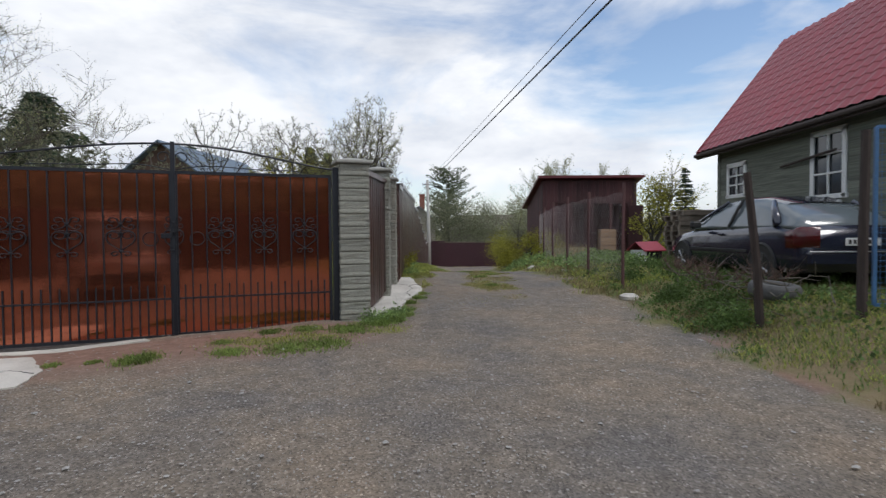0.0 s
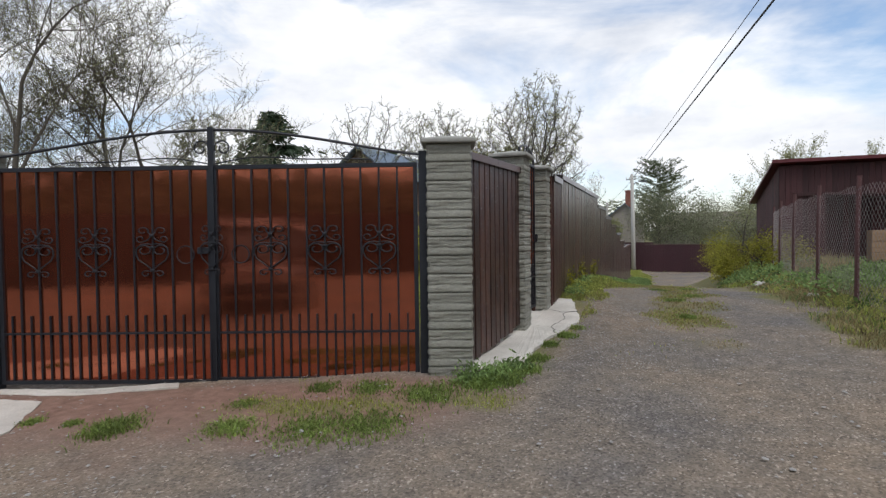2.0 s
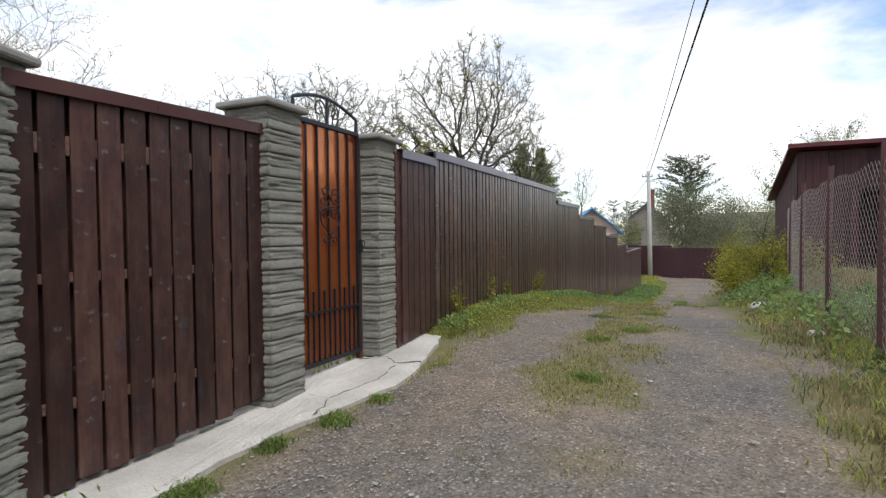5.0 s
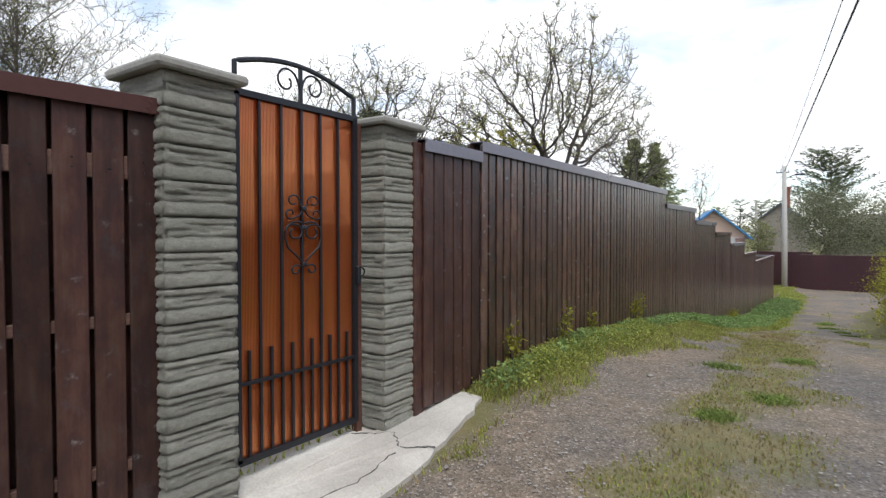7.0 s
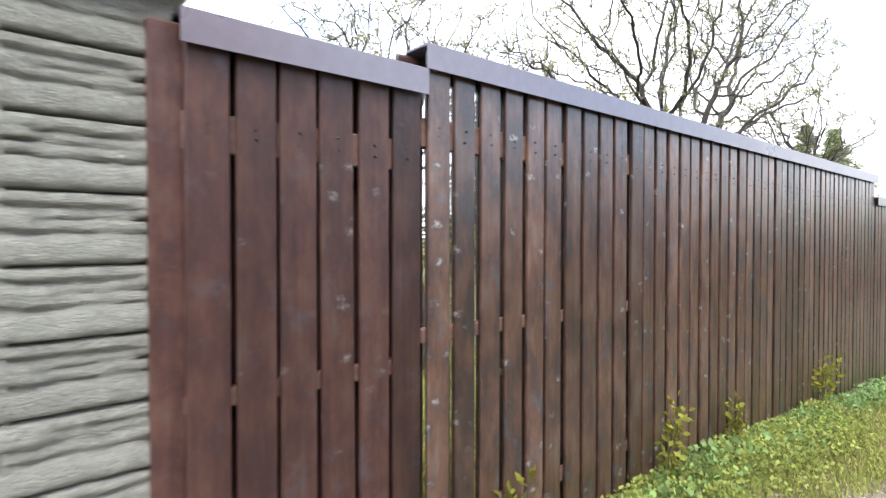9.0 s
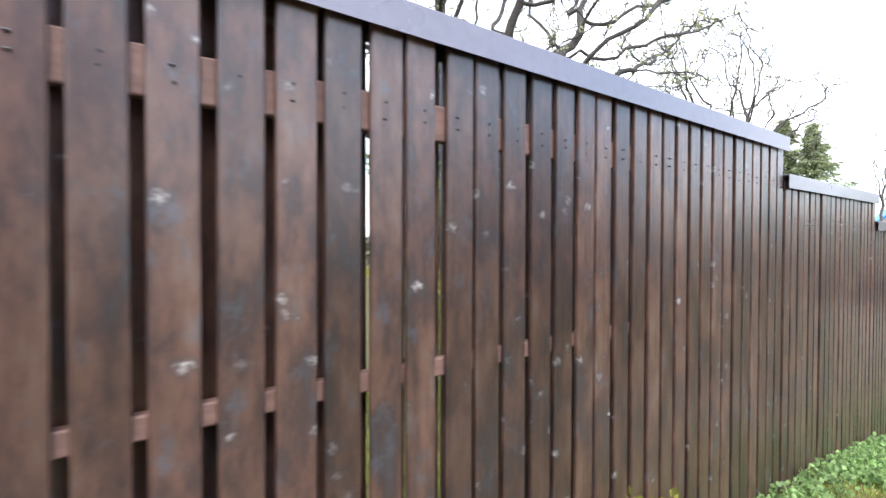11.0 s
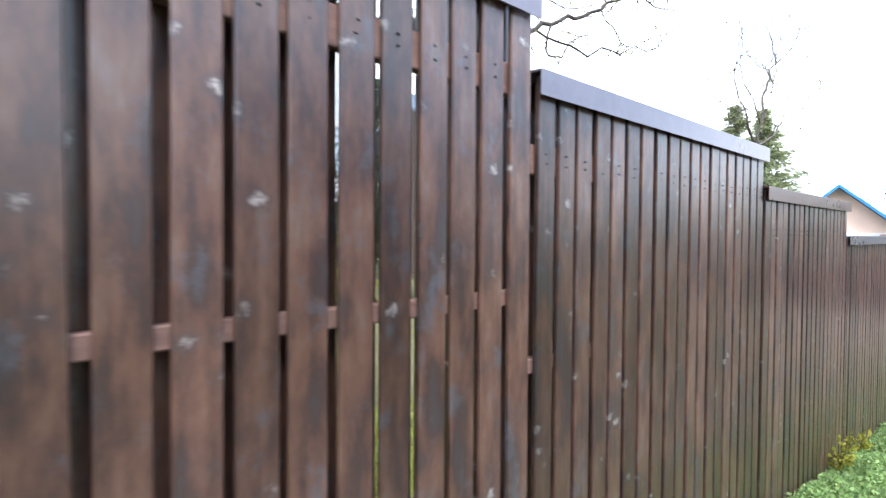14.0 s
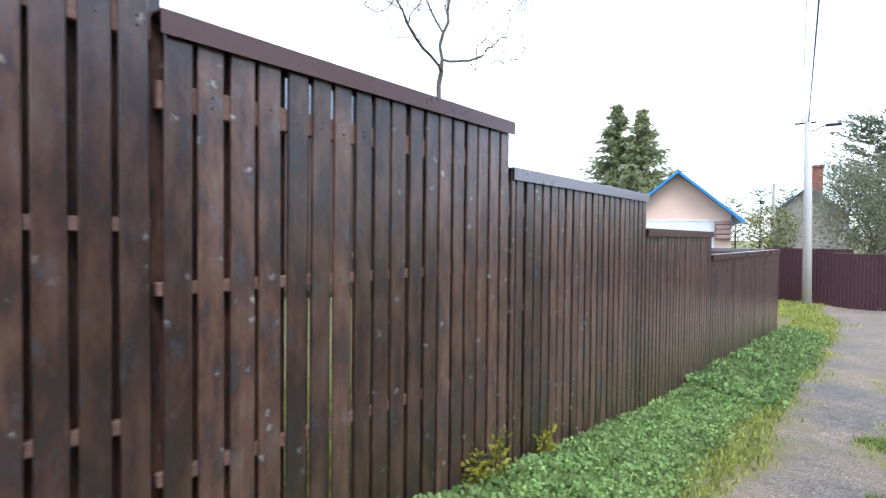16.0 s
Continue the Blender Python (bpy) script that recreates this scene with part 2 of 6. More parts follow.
NEEDLE = leaf("needles", (0.035, 0.06, 0.03), 0.1)
# green lightened so that distant trees carry haze in their colour
PINE = leaf("pine_needles", (0.25, 0.285, 0.15), 0.4)
DARK_PINE = leaf("dark_pine_needles", (0.13, 0.16, 0.085), 0.3)
TUFT = leaf("tuft_blades", (0.22, 0.30, 0.08), 0.45)
SPRUCE = leaf("spruce_needles", (0.27, 0.30, 0.16), 0.45)
NETTLE = leaf("nettles", (0.12, 0.19, 0.055), 0.4)


# ---- mesh helpers ----
class Shape:
    """Collects vertices and faces, and turns them into one mesh."""

    def __init__(self):
        self.v, self.f = [], []

    def add(self, verts, faces):
        n = len(self.v)
        self.v += [tuple(p) for p in verts]
        self.f += [tuple(i + n for i in q) for q in faces]
        return self

    def box(self, x0, x1, y0, y1, z0, z1, c=0.0, m=None):
        """A box with its edges cut off by c."""
        if c <= 0:
            p = [(x, y, z) for z in (z0, z1) for y in (y0, y1) for x in (x0, x1)]
            q = [(0, 2, 3, 1), (4, 5, 7, 6), (0, 1, 5, 4), (2, 6, 7, 3), (0, 4, 6, 2), (1, 3, 7, 5)]
        else:
            ring = lambda z, i: [(x0 + c + i, y0 + i, z), (x1 - c - i, y0 + i, z), (x1 - i, y0 + c + i, z), (x1 - i, y1 - c - i, z),
                                 (x1 - c - i, y1 - i, z), (x0 + c + i, y1 - i, z), (x0 + i, y1 - c - i, z), (x0 + i, y0 + c + i, z)]
            p = ring(z0, c * 0.6) + ring(z0 + c, 0) + ring(z1 - c, 0) + ring(z1, c * 0.6)
            q = [tuple(range(7, -1, -1)), tuple(range(24, 32))]
            for r in range(3):
                q += [(r * 8 + i, r * 8 + (i + 1) % 8, r * 8 + 8 + (i + 1) % 8, r * 8 + 8 + i) for i in range(8)]
        if m is not None:
            p = [m @ Vector(a) for a in p]
        return self.add(p, q)

    def tube(self, path, radii, sides=6, close=True, turn=0.0):
        """A round or square bar along a path."""
        path = [Vector(p) for p in path]
        if not hasattr(radii, "__len__"):
            radii = [radii] * len(path)
        n0 = len(self.v)
        ref = None
        for i, p in enumerate(path):
            d = (path[min(i + 1, len(path) - 1)] - path[max(i - 1, 0)])
            d = d.normalized() if d.length > 1e-9 else Vector((0, 0, 1))
            if ref is None:
                ref = Vector((1, 0, 0)) if abs(d.x) < 0.9 else Vector((0, 1, 0))
            u = (ref - d * ref.dot(d)).normalized()
            ref = u
            w = d.cross(u)
            for k in range(sides):
                a = 2 * math.pi * (k + turn) / sides
                self.v.append(tuple(p + (u * math.cos(a) + w * math.sin(a)) * radii[i]))
        for i in range(len(path) - 1):
            for k in range(sides):
                a, b = n0 + i * sides + k, n0 + i * sides + (k + 1) % sides
                self.f.append((a, b, b + sides, a + sides))
        if close:
            self.f.append(tuple(n0 + k for k in range(sides - 1, -1, -1)))
            e = n0 + (len(path) - 1) * sides
            self.f.append(tuple(e + k for k in range(sides)))
        return self

    def mesh(self, name, mat, smooth=False):
        me = bpy.data.meshes.new(name)
        me.from_pydata(self.v, [], self.f)
        if mat:
            me.materials.append(mat)
        if smooth:
            me.polygons.foreach_set("use_smooth", [True] * len(me.polygons))
        me.update()
        return me


def part(name, shape, mat, parent, label="", at=None, smooth=False):
    """Links a shape or a mesh as one object under a thing or a part."""
    me = shape.mesh(name, mat, smooth) if isinstance(shape, Shape) else shape
    ob = new(name, me)
    ob.parent = parent
    if at is not None:
        ob.matrix_basis = at
    if label:
        ob["label"] = label
    return ob


def thing(name, label, category, at=None, group="", kind=""):
    ob = new(name)
    ob.empty_display_size = 0.2
    if at is not None:
        ob.matrix_basis = at
    return tagged(ob, label, category, group, kind)


def solid(name, shape, mat, label, category, at=None, group="", kind="", smooth=False):
    ob = new(name, shape.mesh(name, mat, smooth) if isinstance(shape, Shape) else shape)
    if at is not None:
        ob.matrix_basis = at
    return tagged(ob, label, category, group, kind)


# ---- ground ----
ROAD_Y = [-400, -30, 0, 2.5, 5, 6.5, 8.5, 10, 12, 14, 16, 18, 20, 22, 25, 28.5, 32, 39, 48, 120, 900]
ROAD_Z = [-1.0, -0.1, -0.02, 0.04, 0.06, 0.10, 0.20, 0.28, 0.34, 0.34, 0.20, 0.05, -0.18, -0.45, -0.85, -1.17, -1.32, -1.68, -1.68, -1.5, -1.0]
BANK_Y = [-400, -30, 0, 3, 5, 8, 14, 18, 22, 28, 35, 48, 120, 900]
BANK_Z = [-0.6, 0.1, 0.25, 0.42, 0.50, 0.52, 0.55, 0.52, 0.40, -0.15, -0.9, -1.45, -1.3, -0.8]


ROAD_EDGE_Y = [-30, 0, 5, 8, 11.4, 14, 17, 24, 36, 41, 46]
ROAD_EDGE_X = [9, 4.6, 4.05, 3.9, 3.45, 3.2, 3.05, 2.95, 3.0, 6.0, 12.0]


def step(a, b, x):
    s = np.clip((x - a) / (b - a), 0, 1)
    return s * s * (3 - 2 * s)


def ground_z(x, y):
    """The height of the ground."""
    x, y = np.asarray(x, float), np.asarray(y, float)
    road = np.interp(y, ROAD_Y, ROAD_Z)
    bank = np.interp(y, BANK_Y, BANK_Z)
    edge = np.interp(y, ROAD_EDGE_Y, ROAD_EDGE_X) + 0.1
    z = road + (bank - road) * step(edge, edge + 1.6, x)
    verge = 0.11 * step(10.8, 12.5, y) * (1 - step(0.1, 1.0, x))
    inside = 0.12 * step(7.0, 9.0, y) * (1 - step(-0.9, -0.2, x))
    left = -0.08 * (1 - step(-4, -1.5, x)) * (1 - step(5.5, 9, y))
    bumps = 0.018 * np.sin(2.1 * x + 0.7 * np.sin(y * 1.3)) * np.sin(1.7 * y + x)
    return z + verge + np.maximum(inside - verge, 0) * (x < -0.3) + left + bumps


def gz(x, y):
    return float(ground_z(x, y))


def lines(marks):
    out = []
    for a, b, s in marks:
        out.append(np.arange(a, b, s))
    return np.concatenate(out)


def grid_noise(x, y, scale, seed):
    """Smooth value noise on a grid of points."""
    rs = np.random.RandomState(seed)
    tab = rs.rand(64, 64)
    u, v = x / scale, y / scale
    i, j = np.floor(u).astype(int), np.floor(v).astype(int)
    fu, fv = u - i, v - j
    fu, fv = fu * fu * (3 - 2 * fu), fv * fv * (3 - 2 * fv)
    g = lambda a, b: tab[a % 64, b % 64]
    return (g(i, j) * (1 - fu) + g(i + 1, j) * fu) * (1 - fv) + (g(i, j + 1) * (1 - fu) + g(i + 1, j + 1) * fu) * fv


def fuzzy(x, y, seed=3):
    return grid_noise(x, y, 0.9, seed) * 0.5 + grid_noise(x, y, 0.33, seed + 1) * 0.35 + grid_noise(x, y, 0.12, seed + 2) * 0.15


def gate_side(x, y):
    """How far in front of the gate's plane a point lies."""
    return (x + 0.54) * 0.34 - (y - 7.35) * 0.94


def green(x, y):
    """How grassy the ground is, 0 to 1."""
    x, y = np.asarray(x, float), np.asarray(y, float)
    n = fuzzy(x, y) - 0.5
    right = np.interp(y, ROAD_EDGE_Y, ROAD_EDGE_X)
    g = step(-0.25, 0.35, x - right + n * 1.6)
    left = 0.62 + 0.25 * step(12, 16, y) + 0.36 * step(18, 25, y)
    g = np.maximum(g, step(-0.2, 0.3, left - x + n * 1.3) * step(9.3, 11.0, y) * (1 - step(43.0, 46, y + n)))
    mid = 1.85 - 0.15 * step(14, 20, y) + 0.55 * step(22, 30, y)
    strip = step(-0.1, 0.28, 0.52 - np.abs(x - mid) + n * 1.5 - 0.55 * step(19.5, 21, y)) * step(8.6, 10.4, y + n * 2) * (1 - step(35, 38, y))
    g = np.maximum(g, strip * 0.8 * step(0.26, 0.50, fuzzy(x * 0.8, y * 0.8, 71)))
    g = np.maximum(g, step(-0.8, -0.3, -x - 0.2) * (y > 7.6))
    d = gate_side(x, y)
    tuft = step(0.05, 0.25, n + 0.32 - np.abs(d - 0.75) * 0.7) * step(-2.1, -1.4, x + n) * (1 - step(0.2, 0.5, x)) * (y < 7.4)
    g = np.maximum(g, tuft * 0.8)
    beyond = step(48.2, 49.0, y)
    side = np.maximum(step(9, 12, -x - 0), 0) * step(7, 8, y)
    g = np.maximum(np.maximum(g, beyond), side)
    g = np.maximum(g, step(14, 20, -y)) * (1 - 0.35 * bare_bank(x, y))
    return np.clip(g, 0, 1)


def bare_bank(x, y):
    """The bare brown soil on the near bank, 0 to 1."""
    n = fuzzy(x, y, 13) - 0.5
    return np.clip(step(-0.2, 0.5, 1.0 - np.hypot((x - 5.2) / 1.5, (y - 5.0) / 2.0) + n * 1.5), 0, 1) * (x > 4.0)


def red_dirt(x, y):
    d = gate_side(x, y)
    n = fuzzy(x, y, 9) - 0.5
    return np.maximum(bare_bank(x, y), step(-0.1, 0.25, d) * (1 - step(0.9, 2.0, d + n * 0.9 + 0.25 * np.maximum(0, x + 1.2))) * (1 - step(-0.6, 0.6, x)) * step(-7.5, -6, x))


def build_ground():
    xs = lines([(-900, -100, 160), (-100, -20, 16), (-20, -7, 1.0), (-7, 6.5, 0.11), (6.5, 12, 0.4), (12, 40, 4), (40, 120, 20), (120, 1000, 176)])
    ys = lines([(-900, -60, 140), (-60, -8, 6), (-8, -1, 0.5), (-1, 26, 0.11), (26, 50, 0.25), (50, 70, 2), (70, 200, 20), (200, 1400, 200)])
    X, Y = np.meshgrid(xs, ys)
    Z = ground_z(X, Y) + (fuzzy(X, Y, 21) - 0.5) * 0.035 * (np.abs(X) < 15)
    nx, ny = len(xs), len(ys)
    me = bpy.data.meshes.new("ground")
    me.vertices.add(nx * ny)
    me.vertices.foreach_set("co", np.stack([X, Y, Z], -1).ravel())
    i, j = np.meshgrid(np.arange(nx - 1), np.arange(ny - 1))
    a = (j * nx + i).ravel()
    quads = np.stack([a, a + 1, a + nx + 1, a + nx], -1).astype(np.int32)
    me.loops.add(quads.size)
    me.loops.foreach_set("vertex_index", quads.ravel())
    me.polygons.add(len(quads))
    me.polygons.foreach_set("loop_start", np.arange(len(quads), dtype=np.int32) * 4)
    me.polygons.foreach_set("use_smooth", np.ones(len(quads), bool))
    for key, fn in (("green", green), ("dirt", red_dirt)):
        me.attributes.new(key, "FLOAT", "POINT").data.foreach_set("value", fn(X, Y).astype(np.float32).ravel())
    me.update()
    me.validate()
    m = material("ground", (0.2, 0.19, 0.18), 0.95)
    t = m.node_tree
    b = principled(m)
    tc = t.nodes.new("ShaderNodeTexCoord")

    def ntex(scale, detail=6.0, rough=0.62):
        n = t.nodes.new("ShaderNodeTexNoise")
        n.inputs["Scale"].default_value, n.inputs["Detail"].default_value, n.inputs["Roughness"].default_value = scale, detail, rough
        t.links.new(tc.outputs["Object"], n.inputs["Vector"])
        return n.outputs["Fac"]

    def ramp(src, stops):
        r = t.nodes.new("ShaderNodeValToRGB")
        el = r.color_ramp.elements
        while len(el) < len(stops):
            el.new(0.5)
        for e, (p, c) in zip(el, stops):
            e.position, e.color = p, (*c, 1)
        t.links.new(src, r.inputs["Fac"])
        return r.outputs["Color"]

    def mix(fac, a_, b_, mode="MIX"):
        n = t.nodes.new("ShaderNodeMix")
        n.data_type, n.blend_type = "RGBA", mode
        for s, v in (("Factor", fac), ("A", a_), ("B", b_)):
            if hasattr(v, "is_output"):
                t.links.new(v, n.inputs[s])
            else:
                n.inputs[s].default_value = v
        return n.outputs["Result"]

    def attr(key):
        n = t.nodes.new("ShaderNodeAttribute")
        n.attribute_name = key
        return n.outputs["Fac"]

    cells = t.nodes.new("ShaderNodeTexVoronoi")
    cells.inputs["Scale"].default_value = 70
    t.links.new(tc.outputs["Object"], cells.inputs["Vector"])
    stones = ramp(cells.outputs["Color"], [(0.0, (0.085, 0.077, 0.067)), (0.35, (0.158, 0.144, 0.126)), (0.8, (0.228, 0.209, 0.184)), (1.0, (0.46, 0.44, 0.41))])
    tan = ramp(ntex(0.55), [(0.36, (0.80, 0.80, 0.84)), (0.5, (1.04, 0.97, 0.90)), (0.64, (1.30, 1.13, 0.96))])
    road = mix(1.0, stones, tan, "MULTIPLY")
    road = mix(0.8, road, ramp(ntex(6), [(0.3, (0.72, 0.72, 0.72)), (0.7, (1.2, 1.2, 1.2))]), "MULTIPLY")
    dirt = ramp(ntex(9), [(0.3, (0.17, 0.105, 0.08)), (0.7, (0.29, 0.185, 0.145))])
    soil = ramp(ntex(14), [(0.3, (0.10, 0.075, 0.045)), (0.55, (0.20, 0.165, 0.085)), (0.75, (0.13, 0.16, 0.05))])
    thatch = ramp(ntex(2.2), [(0.35, (0.10, 0.14, 0.035)), (0.55, (0.17, 0.17, 0.065)), (0.7, (0.24, 0.20, 0.10))])
    lawn = mix(ntex(24), soil, thatch)
    out = mix(attr("dirt"), road, dirt)
    out = mix(attr("green"), out, lawn)
    t.links.new(out, b.inputs["Base Color"])
    bump = t.nodes.new("ShaderNodeBump")
    bump.inputs["Strength"].default_value, bump.inputs["Distance"].default_value = 0.55, 0.02
    addh = t.nodes.new("ShaderNodeMath")
    t.links.new(cells.outputs["Distance"], addh.inputs[0])
    t.links.new(ntex(25, 8), addh.inputs[1])
    t.links.new(addh.outputs[0], bump.inputs["Height"])
    t.links.new(bump.outputs["Normal"], b.inputs["Normal"])
    b.inputs["Specular IOR Level"].default_value = 0.25
    me.materials.clear()
    me.materials.append(m)
    tagged(new("ground", me), "gravel lane with grassy verges and a red dirt apron", "ground", kind="structure")


build_ground()


# ---- fences ----
def board_mesh(mat, w, seed):
    """A board one metre long and w wide, with worn edges and a slight warp."""
    s = Shape()
    s.box(-0.019, 0.0, 0, w, 0, 1, 0.004)
    s.v = [(x + 0.002 * math.sin(3 * z + seed), y + 0.0015 * math.sin(5 * z + seed * 2), z) for x, y, z in s.v]
    return s.mesh("board", mat)


def fence_panel(y0, y1, top, pitch, width, mat, mat_cap, label, base, at=None, skip_back=False, cap_h=0.085, rails=(0.298, 1.02, 1.74)):
    """A two-sided board fence panel along y, its front faces at x = 0."""
    f = thing("board_fence", label, "fence", at, "board fence panels")
    n = max(1, int(round((y1 - y0) / pitch)))
    p = min((y1 - y0) / n, pitch)
    first = y1 - n * p
    w = width * p
    kinds = [board_mesh(mat, w, k) for k in range(3)]
    rs = random.Random(int(y0 * 10))
    for i in range(n):
        y = first + i * p + (p - w) / 2
        z0 = base(y + w / 2) + rs.uniform(-0.01, 0.02)
        tilt = rs.uniform(-0.25, 0.25)
        m = pose(rs.uniform(-0.002, 0.002), y + rs.uniform(-0.004, 0.004), z0, tilt, 0, rs.uniform(-1.2, 1.2)) @ Matrix.Diagonal((1, 1, top - z0 - 0.015, 1))
        part("board", kinds[i % 3], None, f, at=m)
    spare = first - y0
    if spare > 0.03:
        z0 = base(y0)
        part("board", kinds[0], None, f, at=pose(0, y0 + 0.006, z0) @ Matrix.Diagonal((1, (spare - 0.012) / w, top - z0 - 0.015, 1)))
    if not skip_back:
        for i in range(-1, n):
            y = first + (i + 0.5) * p + (p - w) / 2
            if (i < 0 and at is not None) or y + w > y1 + p * 0.6:
                continue
            z0 = base(y) - 0.02
            m = pose(-0.078, y - w * 0.06, z0) @ Matrix.Diagonal((1, 1.12, top - z0 - 0.02, 1))
            part("back_board", kinds[(i + 1) % 3], None, f, at=m)
    for k, drop in enumerate(rails):
        z = top - drop
        s = Shape().box(-0.058, -0.0205, y0 + 0.004, y1 - 0.004, z - (0.052 if k == 0 else 0.026), z + (0.052 if k == 0 else 0.026), 0.004)
        part("rail", s, RAIL, f)
    if mat_cap:
        c = Shape()
        c.box(-0.105, 0.026, y0 - 0.004, y1 + 0.012, top - 0.006, top + 0.004, 0.002)
        c.box(0.022, 0.026, y0 - 0.004, y1 + 0.012, top - cap_h, top - 0.004, 0.0)
        c.box(-0.105, -0.101, y0 - 0.004, y1 + 0.012, top - cap_h, top - 0.004, 0.0)
        part("cap", c, mat_cap, f, "folded sheet-metal cap")
    screws = Shape()
    for i in range(n):
        y = first + (i + 0.5) * p
        for drop in rails[:1]:
            for dz in (0.022, -0.014):
                z = top - drop + dz + 0.006 * rs.uniform(-1, 1)
                screws.tube([(-0.002, y + rs.uniform(-0.01, 0.01), z), (0.001, y, z)], 0.004, 6)
    part("screws", screws, IRON, f)["kind"] = "stuff"
    return f


FENCE_BASE_Y = [10.5, 11.2, 12.5, 14, 16.5, 18.2, 20, 22, 24, 25.5, 28.5, 31.7, 39.2]
FENCE_BASE_Z = [0.38, 0.40, 0.46, 0.46, 0.30, 0.12, -0.10, -0.38, -0.72, -0.95, -1.25, -1.35, -1.85]
fence_base = lambda y: float(np.interp(y, FENCE_BASE_Y, FENCE_BASE_Z))
LONG = "dark brown stained board fence panel with metal cap"
fence_panel(11.12, 11.905, 2.385, 0.132, 0.87, WOOD_RED, CAP_METAL, "reddish brown board fence panel beside the stone pillar", fence_base)
fence_panel(11.915, 18.12, 2.475, 0.132, 0.785, WOOD, CAP_METAL, "long dark brown board fence panel with grey metal cap", fence_base)
fence_panel(18.135, 20.61, 2.245, 0.1305, 0.785, WOOD, CAP_METAL, LONG, fence_base)
fence_panel(20.625, 23.04, 1.995, 0.1305, 0.785, WOOD, CAP_METAL, LONG, fence_base)
fence_panel(23.055, 25.50, 1.755, 0.137, 0.785, WOOD, CAP_BROWN, LONG, fence_base)
fence_panel(25.515, 28.43, 1.44, 0.136, 0.785, WOOD, CAP_METAL, LONG, fence_base)
fence_panel(28.445, 31.53, 1.06, 0.136, 0.80, WOOD, CAP_BROWN, LONG, fence_base)
fence_panel(31.545, 38.9, 0.70, 0.136, 0.80, WOOD, CAP_BROWN, "low far panel of the dark brown board fence", fence_base)
# added filler strip that keeps the slit beside the pillar dark
for y, h in ((11.085, 2.36),):
    solid("fence_post", Shape().box(-0.075, -0.021, y - 0.035, y + 0.07, 0.2, h, 0.006), WOOD_RED, "dark timber filler added to darken the slit beside the stone pillar", "post")
# the fence's return at its far end
fence_panel(0, 5.0, 0.70, 0.136, 0.80, WOOD, CAP_METAL, "return of the board fence at the corner", lambda y: -1.8, pose(0.0, 38.98, 0, 0, 0, 78))
# between the gate and the wicket
F1 = math.degrees(math.atan2(-(-0.10 + 0.25), 9.26 - 7.70))
fence_panel(0.0, 1.56, 2.31, 0.142, 0.86, WOOD_RED, CAP_BROWN, "reddish brown board fence panel between stone pillars",
            lambda y: 0.20 + 0.10 * y, pose(-0.25, 7.70, 0, 0, 0, F1), rails=(0.32, 1.0, 1.66), cap_h=0.07)


# ---- stone pillars ----
def stone_mesh(seed):
    """One cast facing block, a metre wide, high and deep: a thick rounded ledge below, three thin broken ledges above."""
    rs = random.Random(seed)
    cut_l, cut_r, joint = rs.uniform(0.17, 0.30), rs.uniform(0.70, 0.84), rs.uniform(0.32, 0.68)
    flip = seed % 3 == 1
    us = [0.0, 0.03, 0.10, 0.18, 0.27, 0.36, 0.45, 0.55, 0.64, 0.73, 0.82, 0.90, 0.97, 1.0]
    vs = [0.0, 0.03, 0.09, 0.18, 0.27, 0.36, 0.42, 0.45, 0.49, 0.54, 0.60, 0.63, 0.67, 0.72, 0.78, 0.81, 0.86, 0.92, 0.97, 1.0]
    wob = [rs.uniform(-0.012, 0.012) for _ in us]
    wear = [[rs.uniform(-0.08, 0.08) for _ in vs] for _ in us]

    def ledge(v, a, b, top):
        k = (v - a) / (b - a)
        return top * max(0.0, 1 - abs(2 * k - 1) ** 4.0) ** 0.5

    s = Shape()
    for i, u in enumerate(us):
        q = 1 - u if flip else u
        for j, v in enumerate(vs):
            w = min(max(v + (wob[i] if 0 < j < len(vs) - 1 else 0), 0), 1)
            if w < 0.435:
                d = ledge(w, 0.0, 0.435, 1.0 - (0.20 if abs(q - joint) < 0.035 else 0.0) + (0.05 if q > joint else 0.0))
            elif q < cut_l:
                d = ledge(w, 0.435, 0.615, 0.72) if w < 0.615 else ledge(w, 0.615, 1.0, 0.95)
            elif q > cut_r:
                d = ledge(w, 0.435, 0.80, 0.92) if w < 0.80 else ledge(w, 0.80, 1.0, 0.85)
            else:
                d = ledge(w, 0.435, 0.615, 0.62) if w < 0.615 else ledge(w, 0.615, 0.795, 0.50) if w < 0.795 else ledge(w, 0.795, 1.0, 0.74)
            d = 0.25 + 0.75 * d + wear[i][j]
            s.v.append((u, -d * (0.90 if i in (0, len(us) - 1) else 1.0), v))
    m = len(vs)
    s.f += [(i * m + j, (i + 1) * m + j, (i + 1) * m + j + 1, i * m + j + 1) for i in range(len(us) - 1) for j in range(m - 1)]
    b = len(s.v)
    s.v += [(0, 0, 0), (0, 0, 1), (1, 0, 0), (1, 0, 1)]
    n = len(us)
    s.f += [(b, *range(0, m), b + 1), (b + 3, *range(n * m - 1, (n - 1) * m - 1, -1), b + 2)]
    return s.mesh("stone", STONE, True)


STONES = [stone_mesh(k) for k in range(5)]


